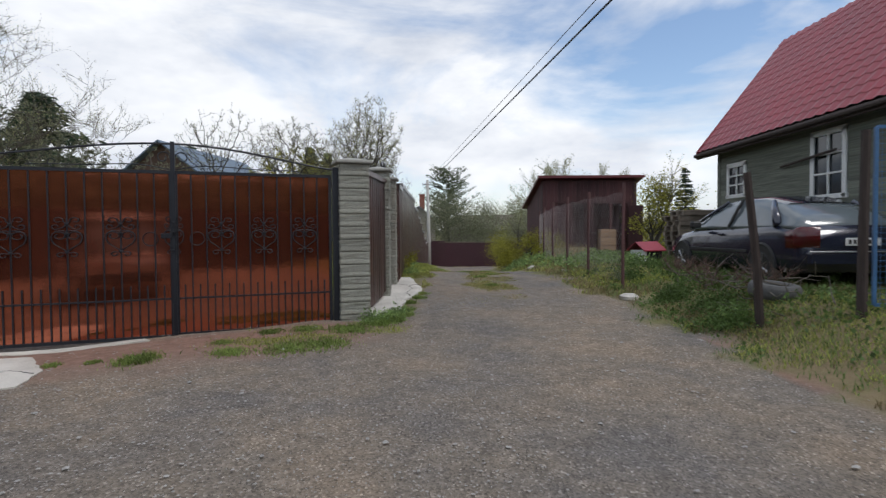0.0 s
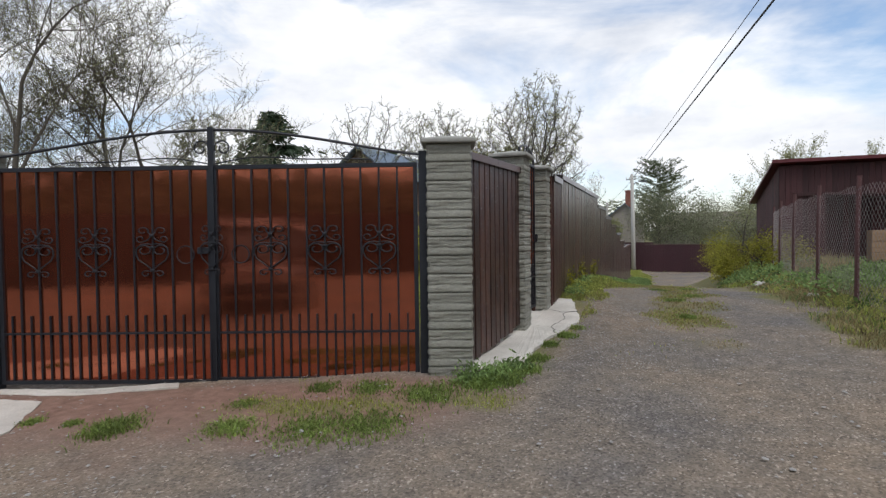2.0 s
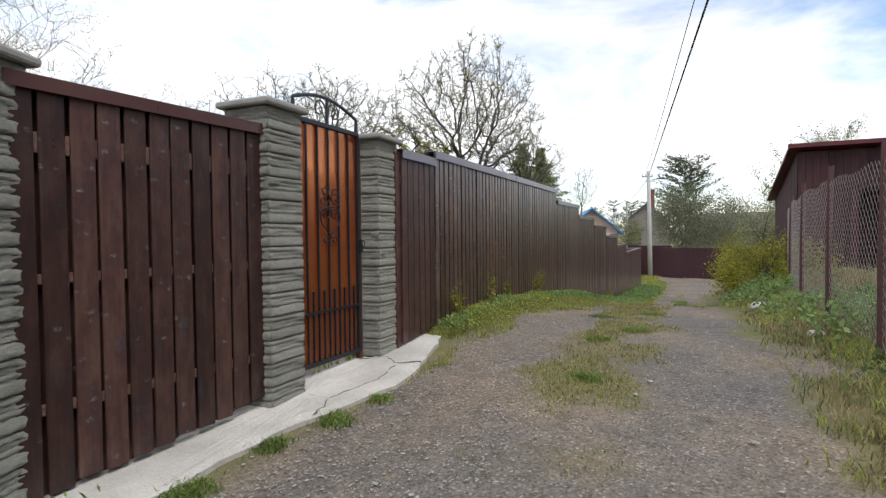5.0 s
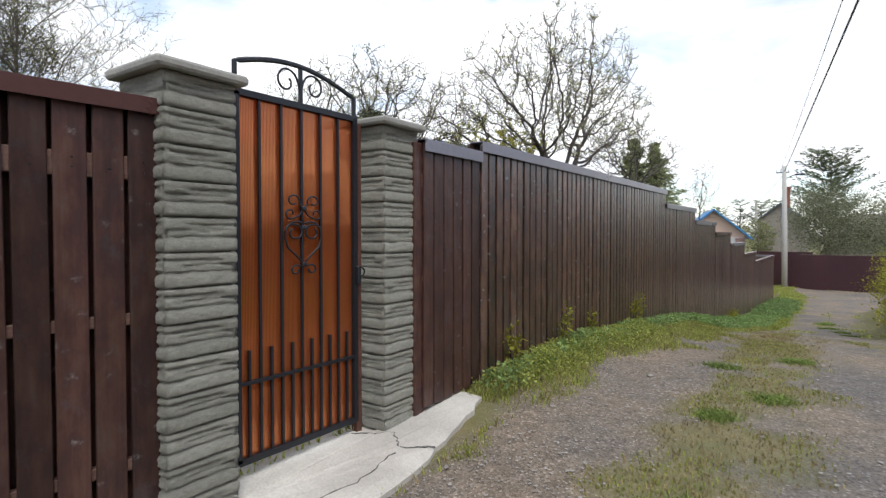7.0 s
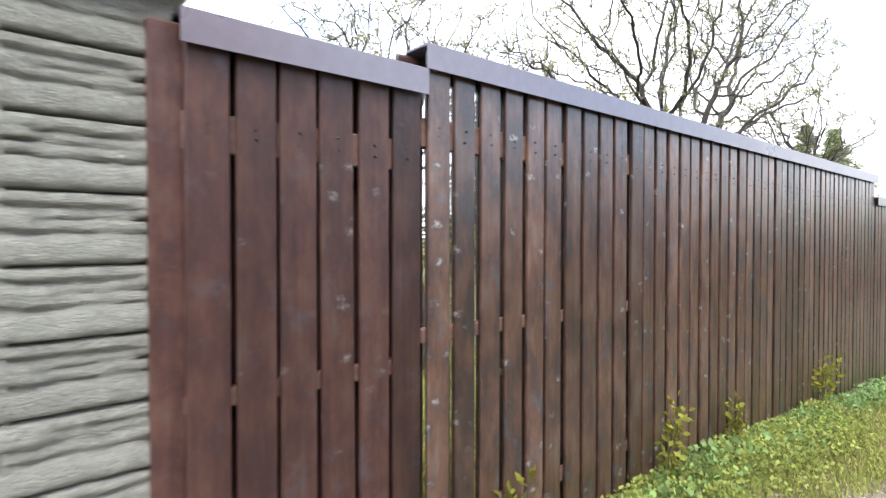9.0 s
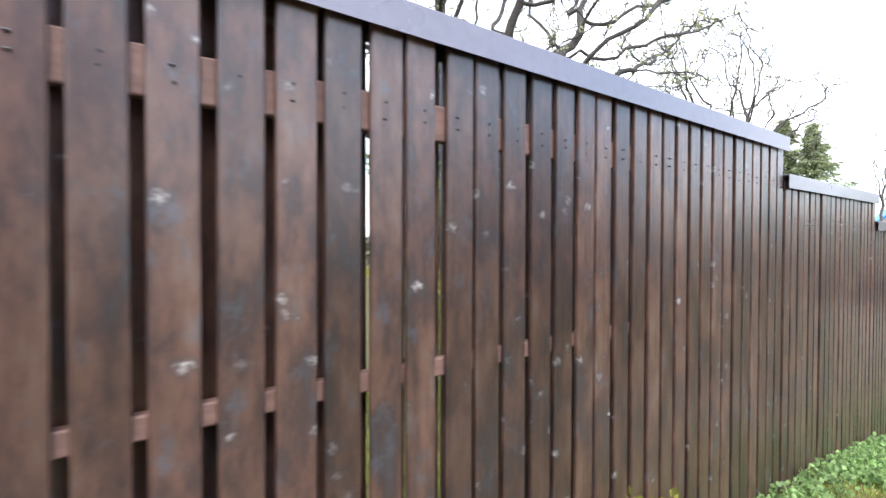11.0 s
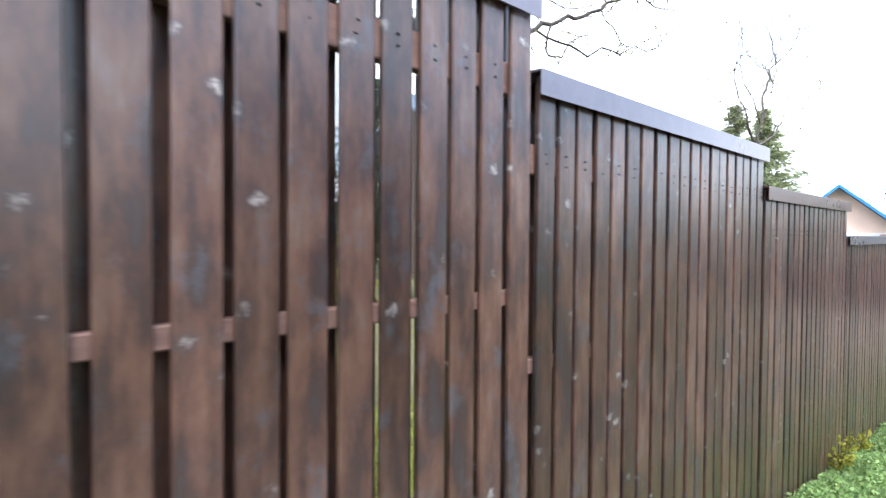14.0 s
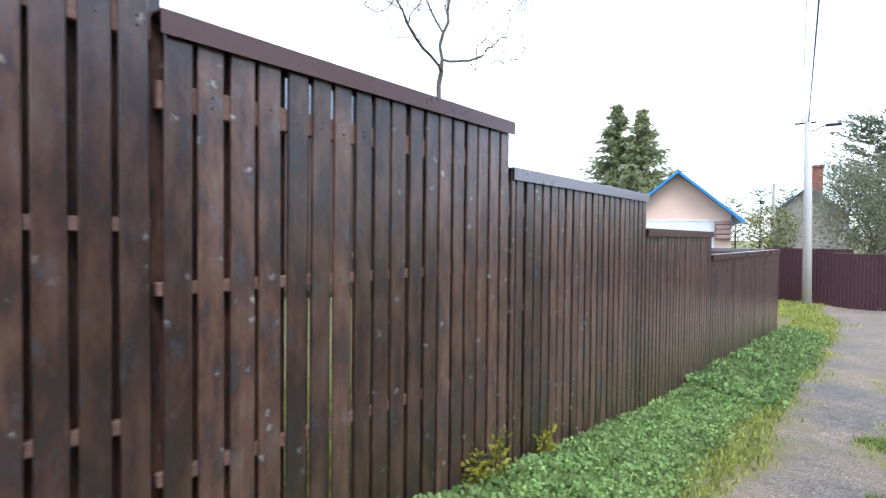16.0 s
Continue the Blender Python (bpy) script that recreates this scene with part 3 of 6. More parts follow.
def pillar(x, y, yaw, w, d, z0, z1, label, seed, cap=0.06):
    """A pillar faced with cast stone blocks; its front-left corner at x, y, the front facing -y before the turn."""
    p = thing("stone_pillar", label, "pillar", pose(x, y, 0, 0, 0, yaw), "stone pillars")
    part("core", Shape().box(0.018, w - 0.018, 0.018, d - 0.018, z0 - 0.15, z1, 0.0), MORTAR, p)
    rs = random.Random(seed)
    n = int(round((z1 - z0) / 0.175))
    h = (z1 - z0) / n
    for side in range(4):
        length = (w, d, w, d)[side]
        m = (pose(0, 0.02, 0), pose(w - 0.02, 0, 0, 0, 0, 90), pose(w, d - 0.02, 0, 0, 0, 180), pose(0.02, d, 0, 0, 0, 270))[side]
        for k in range(n):
            o = rs.uniform(0.006, 0.010)
            at = m @ Matrix.LocRotScale((-o, 0, z0 + h * k), None, (length + 2 * o, 0.036 + rs.uniform(-0.002, 0.004), h * 0.995))
            part("stone", STONES[(k * 2 + side + seed) % 5] if rs.random() < 0.35 else STONES[side % 2], None, p, at=at)
    o = cap
    c = Shape().box(-o, w + o, -o, d + o, z1, z1 + 0.045, 0.012)
    e = 0.012
    zt, zr = z1 + 0.043, z1 + 0.095
    c.add([(-o + e, -o + e, zt), (w + o - e, -o + e, zt), (w + o - e, d + o - e, zt), (-o + e, d + o - e, zt),
           (w * 0.44, d * 0.44, zr), (w * 0.56, d * 0.44, zr), (w * 0.56, d * 0.56, zr), (w * 0.44, d * 0.56, zr)],
          [(0, 1, 5, 4), (1, 2, 6, 5), (2, 3, 7, 6), (3, 0, 4, 7), (4, 5, 6, 7)])
    part("cap", c, CONCRETE_CAP, p, "grey concrete coping with a low hipped top")
    return p


GATE_YAW = 19.9
gx, gy = math.cos(radians(GATE_YAW)), math.sin(radians(GATE_YAW))
pillar(-0.54, 7.35, GATE_YAW, 0.40, 0.34, 0.06, 2.36, "grey split-stone pillar between gate and board fence", 1)
pillar(-0.54 - gx * 4.74, 7.35 - gy * 4.74, GATE_YAW, 0.40, 0.34, -0.12, 2.34, "grey split-stone pillar at the gate's far side", 2)
pillar(-0.42, 9.24, 1.0, 0.37, 0.36, 0.26, 2.45, "grey split-stone pillar beside the wicket gate", 3)
pillar(-0.40, 10.74, 1.0, 0.35, 0.36, 0.34, 2.44, "grey split-stone pillar between wicket and long fence", 4)


# ---- gates ----
def amber(name, base, ribs, glow):
    """Ribbed tinted sheet; glow is the share of light that comes through it."""
    m = material(name, base, 0.045 if glow < 0.1 else 0.07, 0.93, grain=(3, 0.12), stain=(0.9, 0.18), bump=(2.0, 0.05))
    t = m.node_tree
    b = principled(m)
    t.links.remove(b.inputs["Roughness"].links[0])
    b.inputs["Roughness"].default_value = 0.045
    tc = t.nodes.new("ShaderNodeTexCoord")
    wv = t.nodes.new("ShaderNodeTexWave")
    wv.bands_direction = "X"
    wv.inputs["Scale"].default_value = 32.0
    t.links.new(tc.outputs["Object"], wv.inputs["Vector"])
    bp = t.nodes.new("ShaderNodeBump")
    bp.inputs["Strength"].default_value, bp.inputs["Distance"].default_value = ribs, 0.004
    t.links.new(wv.outputs["Color"], bp.inputs["Height"])
    t.links.new(b.inputs["Normal"].links[0].from_socket, bp.inputs["Normal"])
    t.links.new(bp.outputs["Normal"], b.inputs["Normal"])
    rib = t.nodes.new("ShaderNodeMapRange")
    rib.inputs["To Min"].default_value, rib.inputs["To Max"].default_value = 0.55, 1.25
    t.links.new(wv.outputs["Fac"], rib.inputs["Value"])
    tint = t.nodes.new("ShaderNodeHueSaturation")
    tint.inputs["Color"].default_value = (0.80, 0.235, 0.05, 1)
    t.links.new(rib.outputs["Result"], tint.inputs["Value"])
    tr = t.nodes.new("ShaderNodeBsdfTranslucent")
    t.links.new(tint.outputs["Color"], tr.inputs["Color"])
    ms = t.nodes.new("ShaderNodeMixShader")
    ms.inputs["Fac"].default_value = glow
    t.links.new(b.outputs["BSDF"], ms.inputs[1])
    t.links.new(tr.outputs["BSDF"], ms.inputs[2])
    t.links.new(ms.outputs["Shader"], t.nodes["Material Output"].inputs["Surface"])
    return m


AMBER = amber("amber_polycarbonate", (0.56, 0.18, 0.108), 0.03, 0.02)
# the same sheet as AMBER; the light on the wicket is in its colour
AMBER_LIT = amber("lit_amber_polycarbonate", (0.66, 0.25, 0.10), 0.16, 0.32)

principled(AMBER_LIT).inputs["Metallic"].default_value = 0.78


def spiral(cx, cz, r0, r1, a0, a1, n=18):
    return [(cx + (r0 + (r1 - r0) * k / n) * math.cos(a0 + (a1 - a0) * k / n), 0, cz + (r0 + (r1 - r0) * k / n) * math.sin(a0 + (a1 - a0) * k / n)) for k in range(n + 1)]


def ornament_mesh():
    """Wrought scrolls about a bar: two small curls on top, two middle curls, a heart and two curls below."""
    s = Shape()
    pi = math.pi
    for e in (1, -1):
        f = lambda pts: [(e * x, y, z) for x, y, z in pts]
        s.tube(f(spiral(0.062, 0.195, 0.040, 0.018, pi * 1.15, -pi * 0.75)), 0.0055, 5)
        s.tube(f([(0.0, 0, 0.15), (0.022, 0, 0.178)]), 0.0055, 5)
        s.tube(f([(0.0, 0, 0.15), (0.03, 0, 0.105), (0.07, 0, 0.088)] + spiral(0.078, 0.118, 0.034, 0.014, -pi * 0.5, pi * 1.1)), 0.0055, 5)
        s.tube(f(spiral(0.055, 0.005, 0.026, 0.055, pi * 2.3, pi * 0.1, 20) + [(0.112, 0, -0.03), (0.095, 0, -0.085), (0.04, 0, -0.14), (0.0, 0, -0.185)]), 0.006, 5)
        s.tube(f([(0.0, 0, 0.06), (0.03, 0, 0.07), (0.07, 0, 0.066), (0.10, 0, 0.04), (0.112, 0, 0.0)]), 0.006, 5)
        s.tube(f([(0.0, 0, -0.19)] + spiral(0.048, -0.222, 0.032, 0.015, pi * 0.75, -pi * 1.1)), 0.0055, 5)
    for z in (0.15, 0.035, -0.19):
        s.box(-0.014, 0.014, -0.012, 0.012, z - 0.014, z + 0.014, 0.004)
    return s.mesh("scroll", IRON, True)


SCROLL = ornament_mesh()


def bar(s, x0, z0, x1, z1, r=0.011, y=0.0):
    s.tube([(x0, y, z0), (x1, y, z1)], r * 1.41, 4, turn=0.5)
    return s


def leaf_frame(parent, x0, x1, z0, z1, bars, rail_z, spike, scrolls, scroll_z, r=0.019, spikes_gap=0.5, scroll_w=1.0, sheet=None):
    frame_bar = lambda a, b, c, d: part("frame_bar", bar(Shape(), a, b, c, d, r), IRON, parent)
    frame_bar(x0, z0, x0, z1)
    frame_bar(x1, z0, x1, z1)
    frame_bar(x0 - r, z1, x1 + r, z1)
    frame_bar(x0 - r, z0, x1 + r, z0)
    part("cross_bar", bar(Shape(), x0, rail_z, x1, rail_z, 0.010, -0.008), IRON, parent)
    n = bars + 1
    for i in range(1, n):
        x = x0 + (x1 - x0) * i / n
        part("bar", bar(Shape(), x, z0, x, z1, 0.0075, -0.004), IRON, parent)
    for i in range(n):
        x = x0 + (x1 - x0) * (i + spikes_gap) / n
        part("spike", bar(Shape(), x, z0, x, spike, 0.0075, -0.004), IRON, parent)
    for x in scrolls:
        part("scroll", SCROLL, None, parent, at=pose(x, -0.022, scroll_z) @ Matrix.Diagonal((scroll_w, 1, 1, 1)))
    s = Shape().box(x0 + r * 0.6, x1 - r * 0.6, 0.0085, 0.0165, z0 + 0.005, z1 - 0.005)
    part("panel", s, sheet or AMBER, parent, "amber brown ribbed polycarbonate sheet")


def main_gate():
    g = thing("double_gate", "closed double iron gate with amber polycarbonate and scrolls", "gate",
              pose(-0.54 - gx * 4.0, 7.35 - gy * 4.0, 0, 0, 0, GATE_YAW) @ pose(0, 0.10, 0))
    L = 4.0
    zt, zb = 2.175, 0.115
    for x, r in ((-0.285, 0.045), (L - 0.045, 0.045)):
        part("gate_post", bar(Shape(), x, -0.15, x, 2.30, r), IRON, g)
    mid = 1.90
    for k, (a, b, pos) in enumerate(((-0.21, mid - 0.03, (2, 5, 8)), (mid + 0.03, L - 0.125, (3, 6, 9)))):
        lf = new("gate_leaf")
        lf.parent = g
        leaf_frame(lf, a, b, zb + 0.02 * k - 0.03, zt, 10, 0.565, 0.74, [a + (b - a) * q / 11 for q in pos], 1.37, scroll_w=1.42)
    part("mullion", bar(Shape(), mid, 0.03, mid, 2.56, 0.026, -0.01), IRON, g)
    for e in (0.02, -0.03):
        part("drop_bolt", bar(Shape(), mid + e, -0.02, mid + e, 0.5, 0.007, -0.045), IRON, g)
    part("scroll", SCROLL, None, g, at=pose(mid, -0.045, 1.38))
    for e in (-0.27, 0.27):
        ring = [(mid + e + 0.085 * math.cos(q * math.pi / 10), -0.02, 1.33 + 0.085 * math.sin(q * math.pi / 10)) for q in range(21)]
        part("ring", Shape().tube(ring, 0.006, 5), IRON, g)
    part("lock_box", Shape().box(mid - 0.15, mid - 0.03, -0.04, 0.0, 1.335, 1.40, 0.006), IRON, g, "black lock case")
    n = 40
    arch = lambda x0, x1, z0, z1, p: [(x0 + (x1 - x0) * i / n, 0, z0 + (z1 - z0) * math.sin(math.pi / 2 * i / n) ** p) for i in range(n + 1)]
    part("arch", Shape().tube(arch(-0.26, mid, 2.30, 2.535, 1.3), 0.014, 6), IRON, g)
    part("arch", Shape().tube(arch(L - 0.06, mid, 2.27, 2.535, 1.3), 0.014, 6), IRON, g)
    pi = math.pi
    for e, x0 in ((-1, mid), (1, mid)):
        f = lambda pts: [(x0 + e * x, y, z) for x, y, z in pts]
        part("curl", Shape().tube(f(spiral(0.11, 2.36, 0.085, 0.03, pi * 1.1, -pi * 1.2, 24)), 0.0075, 6), IRON, g)
        wave = [(0.02 + 1.55 * i / 30, 0, 2.205 + 0.06 * math.sin(pi * i / 30) + 0.02 * math.sin(2.5 * pi * i / 30)) for i in range(31)]
        part("vine", Shape().tube(f(wave), 0.007, 6), IRON, g)
        part("curl", Shape().tube(f(spiral(1.3, 2.27, 0.055, 0.02, -pi * 0.5, pi * 1.2, 20)), 0.006, 6), IRON, g)
    return g


def wicket():
    y0, y1 = 9.635, 10.70
    w = thing("wicket_gate", "closed iron wicket gate with amber polycarbonate and arched top", "gate", pose(-0.21, y0, 0, 0, 0, 90))
    W = y1 - y0
    for x in (0.030, W - 0.035):
        part("gate_post", bar(Shape(), x, 0.26, x, 2.42 if x < 0.5 else 2.44, 0.038 if x < 0.5 else 0.024, 0.02), IRON if x < 0.5 else RUST, w)
    lf = new("gate_leaf")
    lf.parent = w
    a, b = 0.085, W - 0.075
    leaf_frame(lf, a, b, 0.43, 2.47, 5, 0.865, 1.045, [(a + b) / 2], 1.70, r=0.018, scroll_w=1.25, sheet=AMBER_LIT)
    n = 30
    pts = [(a + (b - a) * i / n, 0, 2.60 + 0.11 * math.sin(math.pi * (0.10 + 0.88 * i / n))) for i in range(n + 1)]
    part("arch", Shape().tube([(a, 0, 2.47)] + pts + [(b, 0, 2.47)], 0.016, 6), IRON, w)
    c = (a + b) / 2
    part("stem", bar(Shape(), c, 2.47, c, 2.70, 0.010), IRON, w)
    pi = math.pi
    for e in (1, -1):
        f = lambda p: [(c + e * x, y, z) for x, y, z in p]
        part("curl", Shape().tube(f([(0, 0, 2.52), (0.012, 0, 2.585)] + spiral(0.105, 2.60, 0.085, 0.028, pi * 0.95, -pi * 1.25, 24)), 0.007, 6), IRON, w)
    for z in (0.75, 2.2):
        part("hinge", Shape().tube([(0.058, -0.02, z - 0.06), (0.058, -0.02, z + 0.06)], 0.014, 8), IRON, w)
    part("latch", Shape().box(W - 0.085, W - 0.055, -0.05, 0.0, 1.36, 1.48, 0.006), IRON, w, "black latch")
    ring = [(W - 0.05 + 0.028 * math.cos(q * pi / 8), -0.045, 1.44 + 0.028 * math.sin(q * pi / 8)) for q in range(17)]
    part("ring", Shape().tube(ring, 0.005, 5), IRON, w)
    return w


main_gate()
wicket()


# ---- concrete apron ----
def slab(name, outline, th, label, seed):
    """A cast slab with an uneven rim that follows the ground."""
    rs = random.Random(seed)
    s = Shape()
    pts = []
    n = len(outline)
    for i in range(n):
        a, b = Vector((*outline[i], 0)), Vector((*outline[(i + 1) % n], 0))
        k = max(1, int((b - a).length / 0.12))
        for j in range(k):
            q = a.lerp(b, j / k)
            pts.append((q.x + rs.uniform(-0.02, 0.02), q.y + rs.uniform(-0.02, 0.02)))
    c = (sum(p[0] for p in pts) / len(pts), sum(p[1] for p in pts) / len(pts))
    m = len(pts)
    rings = 6
    for r in range(rings):
        u = 1 - r / rings
        for p in pts:
            x, y = c[0] + (p[0] - c[0]) * u, c[1] + (p[1] - c[1]) * u
            s.v.append((x, y, gz(x, y) + th * (0.6 if r == 0 else 1.0) + rs.uniform(-0.004, 0.004)))
    for p in pts:
        s.v.append((p[0], p[1], gz(*p) - 0.15))
    s.v.append((*c, gz(*c) + th))
    for r in range(rings - 1):
        s.f += [(r * m + i, r * m + (i + 1) % m, (r + 1) * m + (i + 1) % m, (r + 1) * m + i) for i in range(m)]
    s.f += [((rings - 1) * m + i, (rings - 1) * m + (i + 1) % m, len(s.v) - 1) for i in range(m)]
    s.f += [(rings * m + i, rings * m + (i + 1) % m, (i + 1) % m, i) for i in range(m)]
    return solid(name, s, CONCRETE, label, "pavement", kind="structure")


slab("pavement", [(-0.48, 7.80), (-0.22, 7.70), (0.10, 7.48), (0.21, 8.0), (0.27, 9.0), (0.42, 9.6), (0.50, 10.2), (0.36, 11.0), (0.20, 11.6), (-0.10, 11.65),
                  (-0.12, 10.8), (-0.45, 10.7), (-0.45, 9.5), (-0.38, 9.2)], 0.05, "pale concrete walk before the fence and wicket gate", 5)
slab("pavement", [(-4.7, 5.75), (-3.75, 6.05), (-2.75, 6.43), (-2.85, 6.56), (-4.3, 6.06), (-5.1, 5.8)], 0.012, "thin worn concrete sill under the gate", 6)
slab("pavement", [(-4.9, 5.6), (-3.75, 5.85), (-3.2, 5.25), (-3.0, 4.65), (-3.5, 4.3), (-5.2, 4.6)], 0.02, "cracked pale concrete slab beside the gate pillar", 7)

# the fence that goes on beyond the gate
fence_panel(0.0, 7.0, 2.1, 0.16, 0.85, WOOD_RED, CAP_BROWN, "brown board fence beyond the gate pillar", lambda y: -0.1,
            pose(-0.54 - gx * 11.68, 7.35 - gy * 11.68 + 0.1, 0, 0, 0, GATE_YAW - 90) , skip_back=True)

# unseen fence added behind the walker to darken the gate's reflection
fence_panel(0.0, 26.0, 2.3, 0.26, 0.9, WOOD_RED, CAP_BROWN, "unseen dark board fence added to darken the gate's reflection", lambda y: -0.2, pose(-16.0, -9.0, 0, 0, 0, -90) @ Matrix.Scale(-1, 4, (1, 0, 0)), skip_back=True)


def crack(points, label="dark crack in the concrete"):
    s = Shape()
    rs = random.Random(len(points))
    path = []
    for (xa, ya), (xb, yb) in zip(points, points[1:]):
        for k in range(8):
            u = k / 8
            x, y = xa + (xb - xa) * u + rs.uniform(-0.018, 0.018), ya + (yb - ya) * u + rs.uniform(-0.018, 0.018)
            path.append((x, y, gz(x, y)))
    return path


def crack_in(slab_ob, points, lift):
    path = crack(points)
    s = Shape()
    s.tube([(x, y, z + lift - 0.001) for x, y, z in path], [0.003 + 0.004 * abs(math.sin(i * 1.7)) for i in range(len(path))], 5)
    part("crack", s, MORTAR, slab_ob, "dark crack")


walks = [o for o in scene.objects if o.name.startswith("pavement")]
crack_in(walks[0], [(0.33, 9.25), (0.22, 9.6), (0.30, 10.1), (0.22, 10.6)], 0.05)
crack_in(walks[0], [(-0.2, 10.6), (0.02, 10.75), (0.22, 10.6), (0.42, 10.75)], 0.05)
crack_in(walks[2], [(-4.6, 5.2), (-4.0, 5.15), (-3.5, 5.2), (-3.15, 5.1)], 0.02)
crack_in(walks[2], [(-3.9, 4.6), (-3.75, 4.9), (-3.5, 5.2)], 0.02)


# ---- plants ----
def fast_mesh(name, verts, faces_n, mat):
    """A mesh of separate faces with faces_n corners each, from an array of corner points."""
    v = np.asarray(verts, np.float32).reshape(-1, 3)
    me = bpy.data.meshes.new(name)
    n = len(v)
    me.vertices.add(n)
    me.vertices.foreach_set("co", v.ravel())
    me.loops.add(n)
    me.loops.foreach_set("vertex_index", np.arange(n, dtype=np.int32))
    me.polygons.add(n // faces_n)
    me.polygons.foreach_set("loop_start", np.arange(n // faces_n, dtype=np.int32) * faces_n)
    me.materials.append(mat)
    me.update()
    me.validate()
    return me


def unit(a):
    return a / np.maximum(np.linalg.norm(a, axis=-1, keepdims=True), 1e-9)


def leaves(name, points, size, mat, rs, up=0.3, slim=0.55):
    """Small rhombic leaves at the points, each turned its own way."""
    p = np.asarray(points, float)
    n = len(p)
    d = unit(rs.normal(size=(n, 3)) + np.array([0, 0, up]))
    s = unit(np.cross(d, rs.normal(size=(n, 3))))
    ln = (size * rs.uniform(0.6, 1.4, n))[:, None]
    q = np.stack([p, p + d * ln * 0.5 + s * ln * slim * 0.5, p + d * ln, p + d * ln * 0.5 - s * ln * slim * 0.5], 1)
    return fast_mesh(name, q, 4, mat)


def blades(name, points, height, mat, rs, wide=0.006, lean=0.45):
    """Grass blades: slim triangles that lean."""
    p = np.asarray(points, float)
    n = len(p)
    h = height * rs.uniform(0.4, 1.3, n)
    a = rs.uniform(0, 2 * math.pi, n)
    w = wide * rs.uniform(0.7, 1.4, n)
    side = np.stack([np.cos(a), np.sin(a), np.zeros(n)], -1) * w[:, None]
    b = rs.uniform(0, 2 * math.pi, n)
    tip = np.stack([np.cos(b) * lean * h, np.sin(b) * lean * h, h], -1) * rs.uniform(0.6, 1.1, n)[:, None]
    mid = tip * np.array([0.35, 0.35, 0.6])
    lo = p - np.array([0, 0, 0.02])
    q = np.concatenate([np.stack([lo - side, lo + side, p + mid + side * 0.7, p + mid - side * 0.7], 1),
                        np.stack([p + mid - side * 0.7, p + mid + side * 0.7, p + tip + side * 0.1, p + tip - side * 0.1], 1)])
    return fast_mesh(name, q, 4, mat)


def grow(x, y, z, h, r, seed, levels=4, splits=3, spread=0.75, droop=0.0, first=0.25, lean=(0, 0), sides=5, wiggle=0.13, shrink=0.72, east=99.0):
    """A branching skeleton: the tubes' shape and the points on the outer twigs."""
    rs = random.Random(seed)
    s = Shape()
    tips = []

    def branch(p, d, ln, rad, lv):
        n = 5 if lv == levels else 4
        path, radii = [p], [rad]
        for i in range(n):
            d = (d + Vector((rs.uniform(-1, 1), rs.uniform(-1, 1), rs.uniform(-0.6, 0.8) - droop)) * wiggle * (1.3 if lv < levels else 0.7)).normalized()
            if p.x > east:
                d.x = -abs(d.x) - 0.2
                d.normalize()
            p = p + d * ln / n
            path.append(p)
            radii.append(rad * (1 - 0.55 * (i + 1) / n) if lv else rad * (1 - 0.8 * (i + 1) / n))
        s.tube(path, radii, sides if lv >= levels - 1 else 4 if lv > 1 else 3, close=False)
        if lv <= 1:
            tips.extend(path[1:])
        if lv == 0:
            return
        k = splits + (1 if rs.random() < 0.5 else 0)
        for i in range(k):
            u = first + (1 - first) * (i + rs.random()) / k if lv == levels else 0.2 + 0.8 * (i + rs.random()) / k
            j = min(n, max(1, int(round(u * n))))
            out = Vector((rs.uniform(-1, 1), rs.uniform(-1, 1), rs.uniform(-0.25, 0.9)))
            nd = (d * (1 - spread) + out.normalized() * spread + Vector((0, 0, 0.12))).normalized()
            branch(path[j], nd, ln * shrink * rs.uniform(0.75, 1.15), max(radii[j] * 0.62, 0.0055), lv - 1)
        branch(p, d, ln * shrink, radii[-1], lv - 1)

    branch(Vector((0, 0, 0)), Vector((lean[0], lean[1], 1)).normalized(), h * 0.42, r, levels)
    return s, tips


def tree(label, x, y, h, r, seed, bark, leaf_mat, per_tip=2, size=0.028, scatter=0.02, category="tree", name="tree", z=None, **shape):
    t = thing(name, label, category, pose(x, y, (gz(x, y) if z is None else z) - 0.05))
    s, tips = grow(0, 0, 0, h, r, seed, **shape)
    part("trunk", s, bark, t, smooth=True)
    rs = np.random.RandomState(seed)
    p = np.repeat(np.array([tuple(q) for q in tips]), per_tip, 0)
    if len(p):
        p = p + rs.normal(scale=scatter, size=p.shape)
        part("crown", leaves("crown", p, size, leaf_mat, rs), None, t)
    return t


def crown_points(rs, n, blobs):
    """Points spread through a few ellipsoids, thicker towards their skin."""
    out = []
    for k in range(n):
        cx, cy, cz, rx, ry, rz = blobs[k % len(blobs)]
        d = unit(rs.normal(size=3)) * rs.uniform(0.12, 1.0) ** 0.45
        out.append((cx + d[0] * rx, cy + d[1] * ry, cz + d[2] * rz))
    return np.array(out)


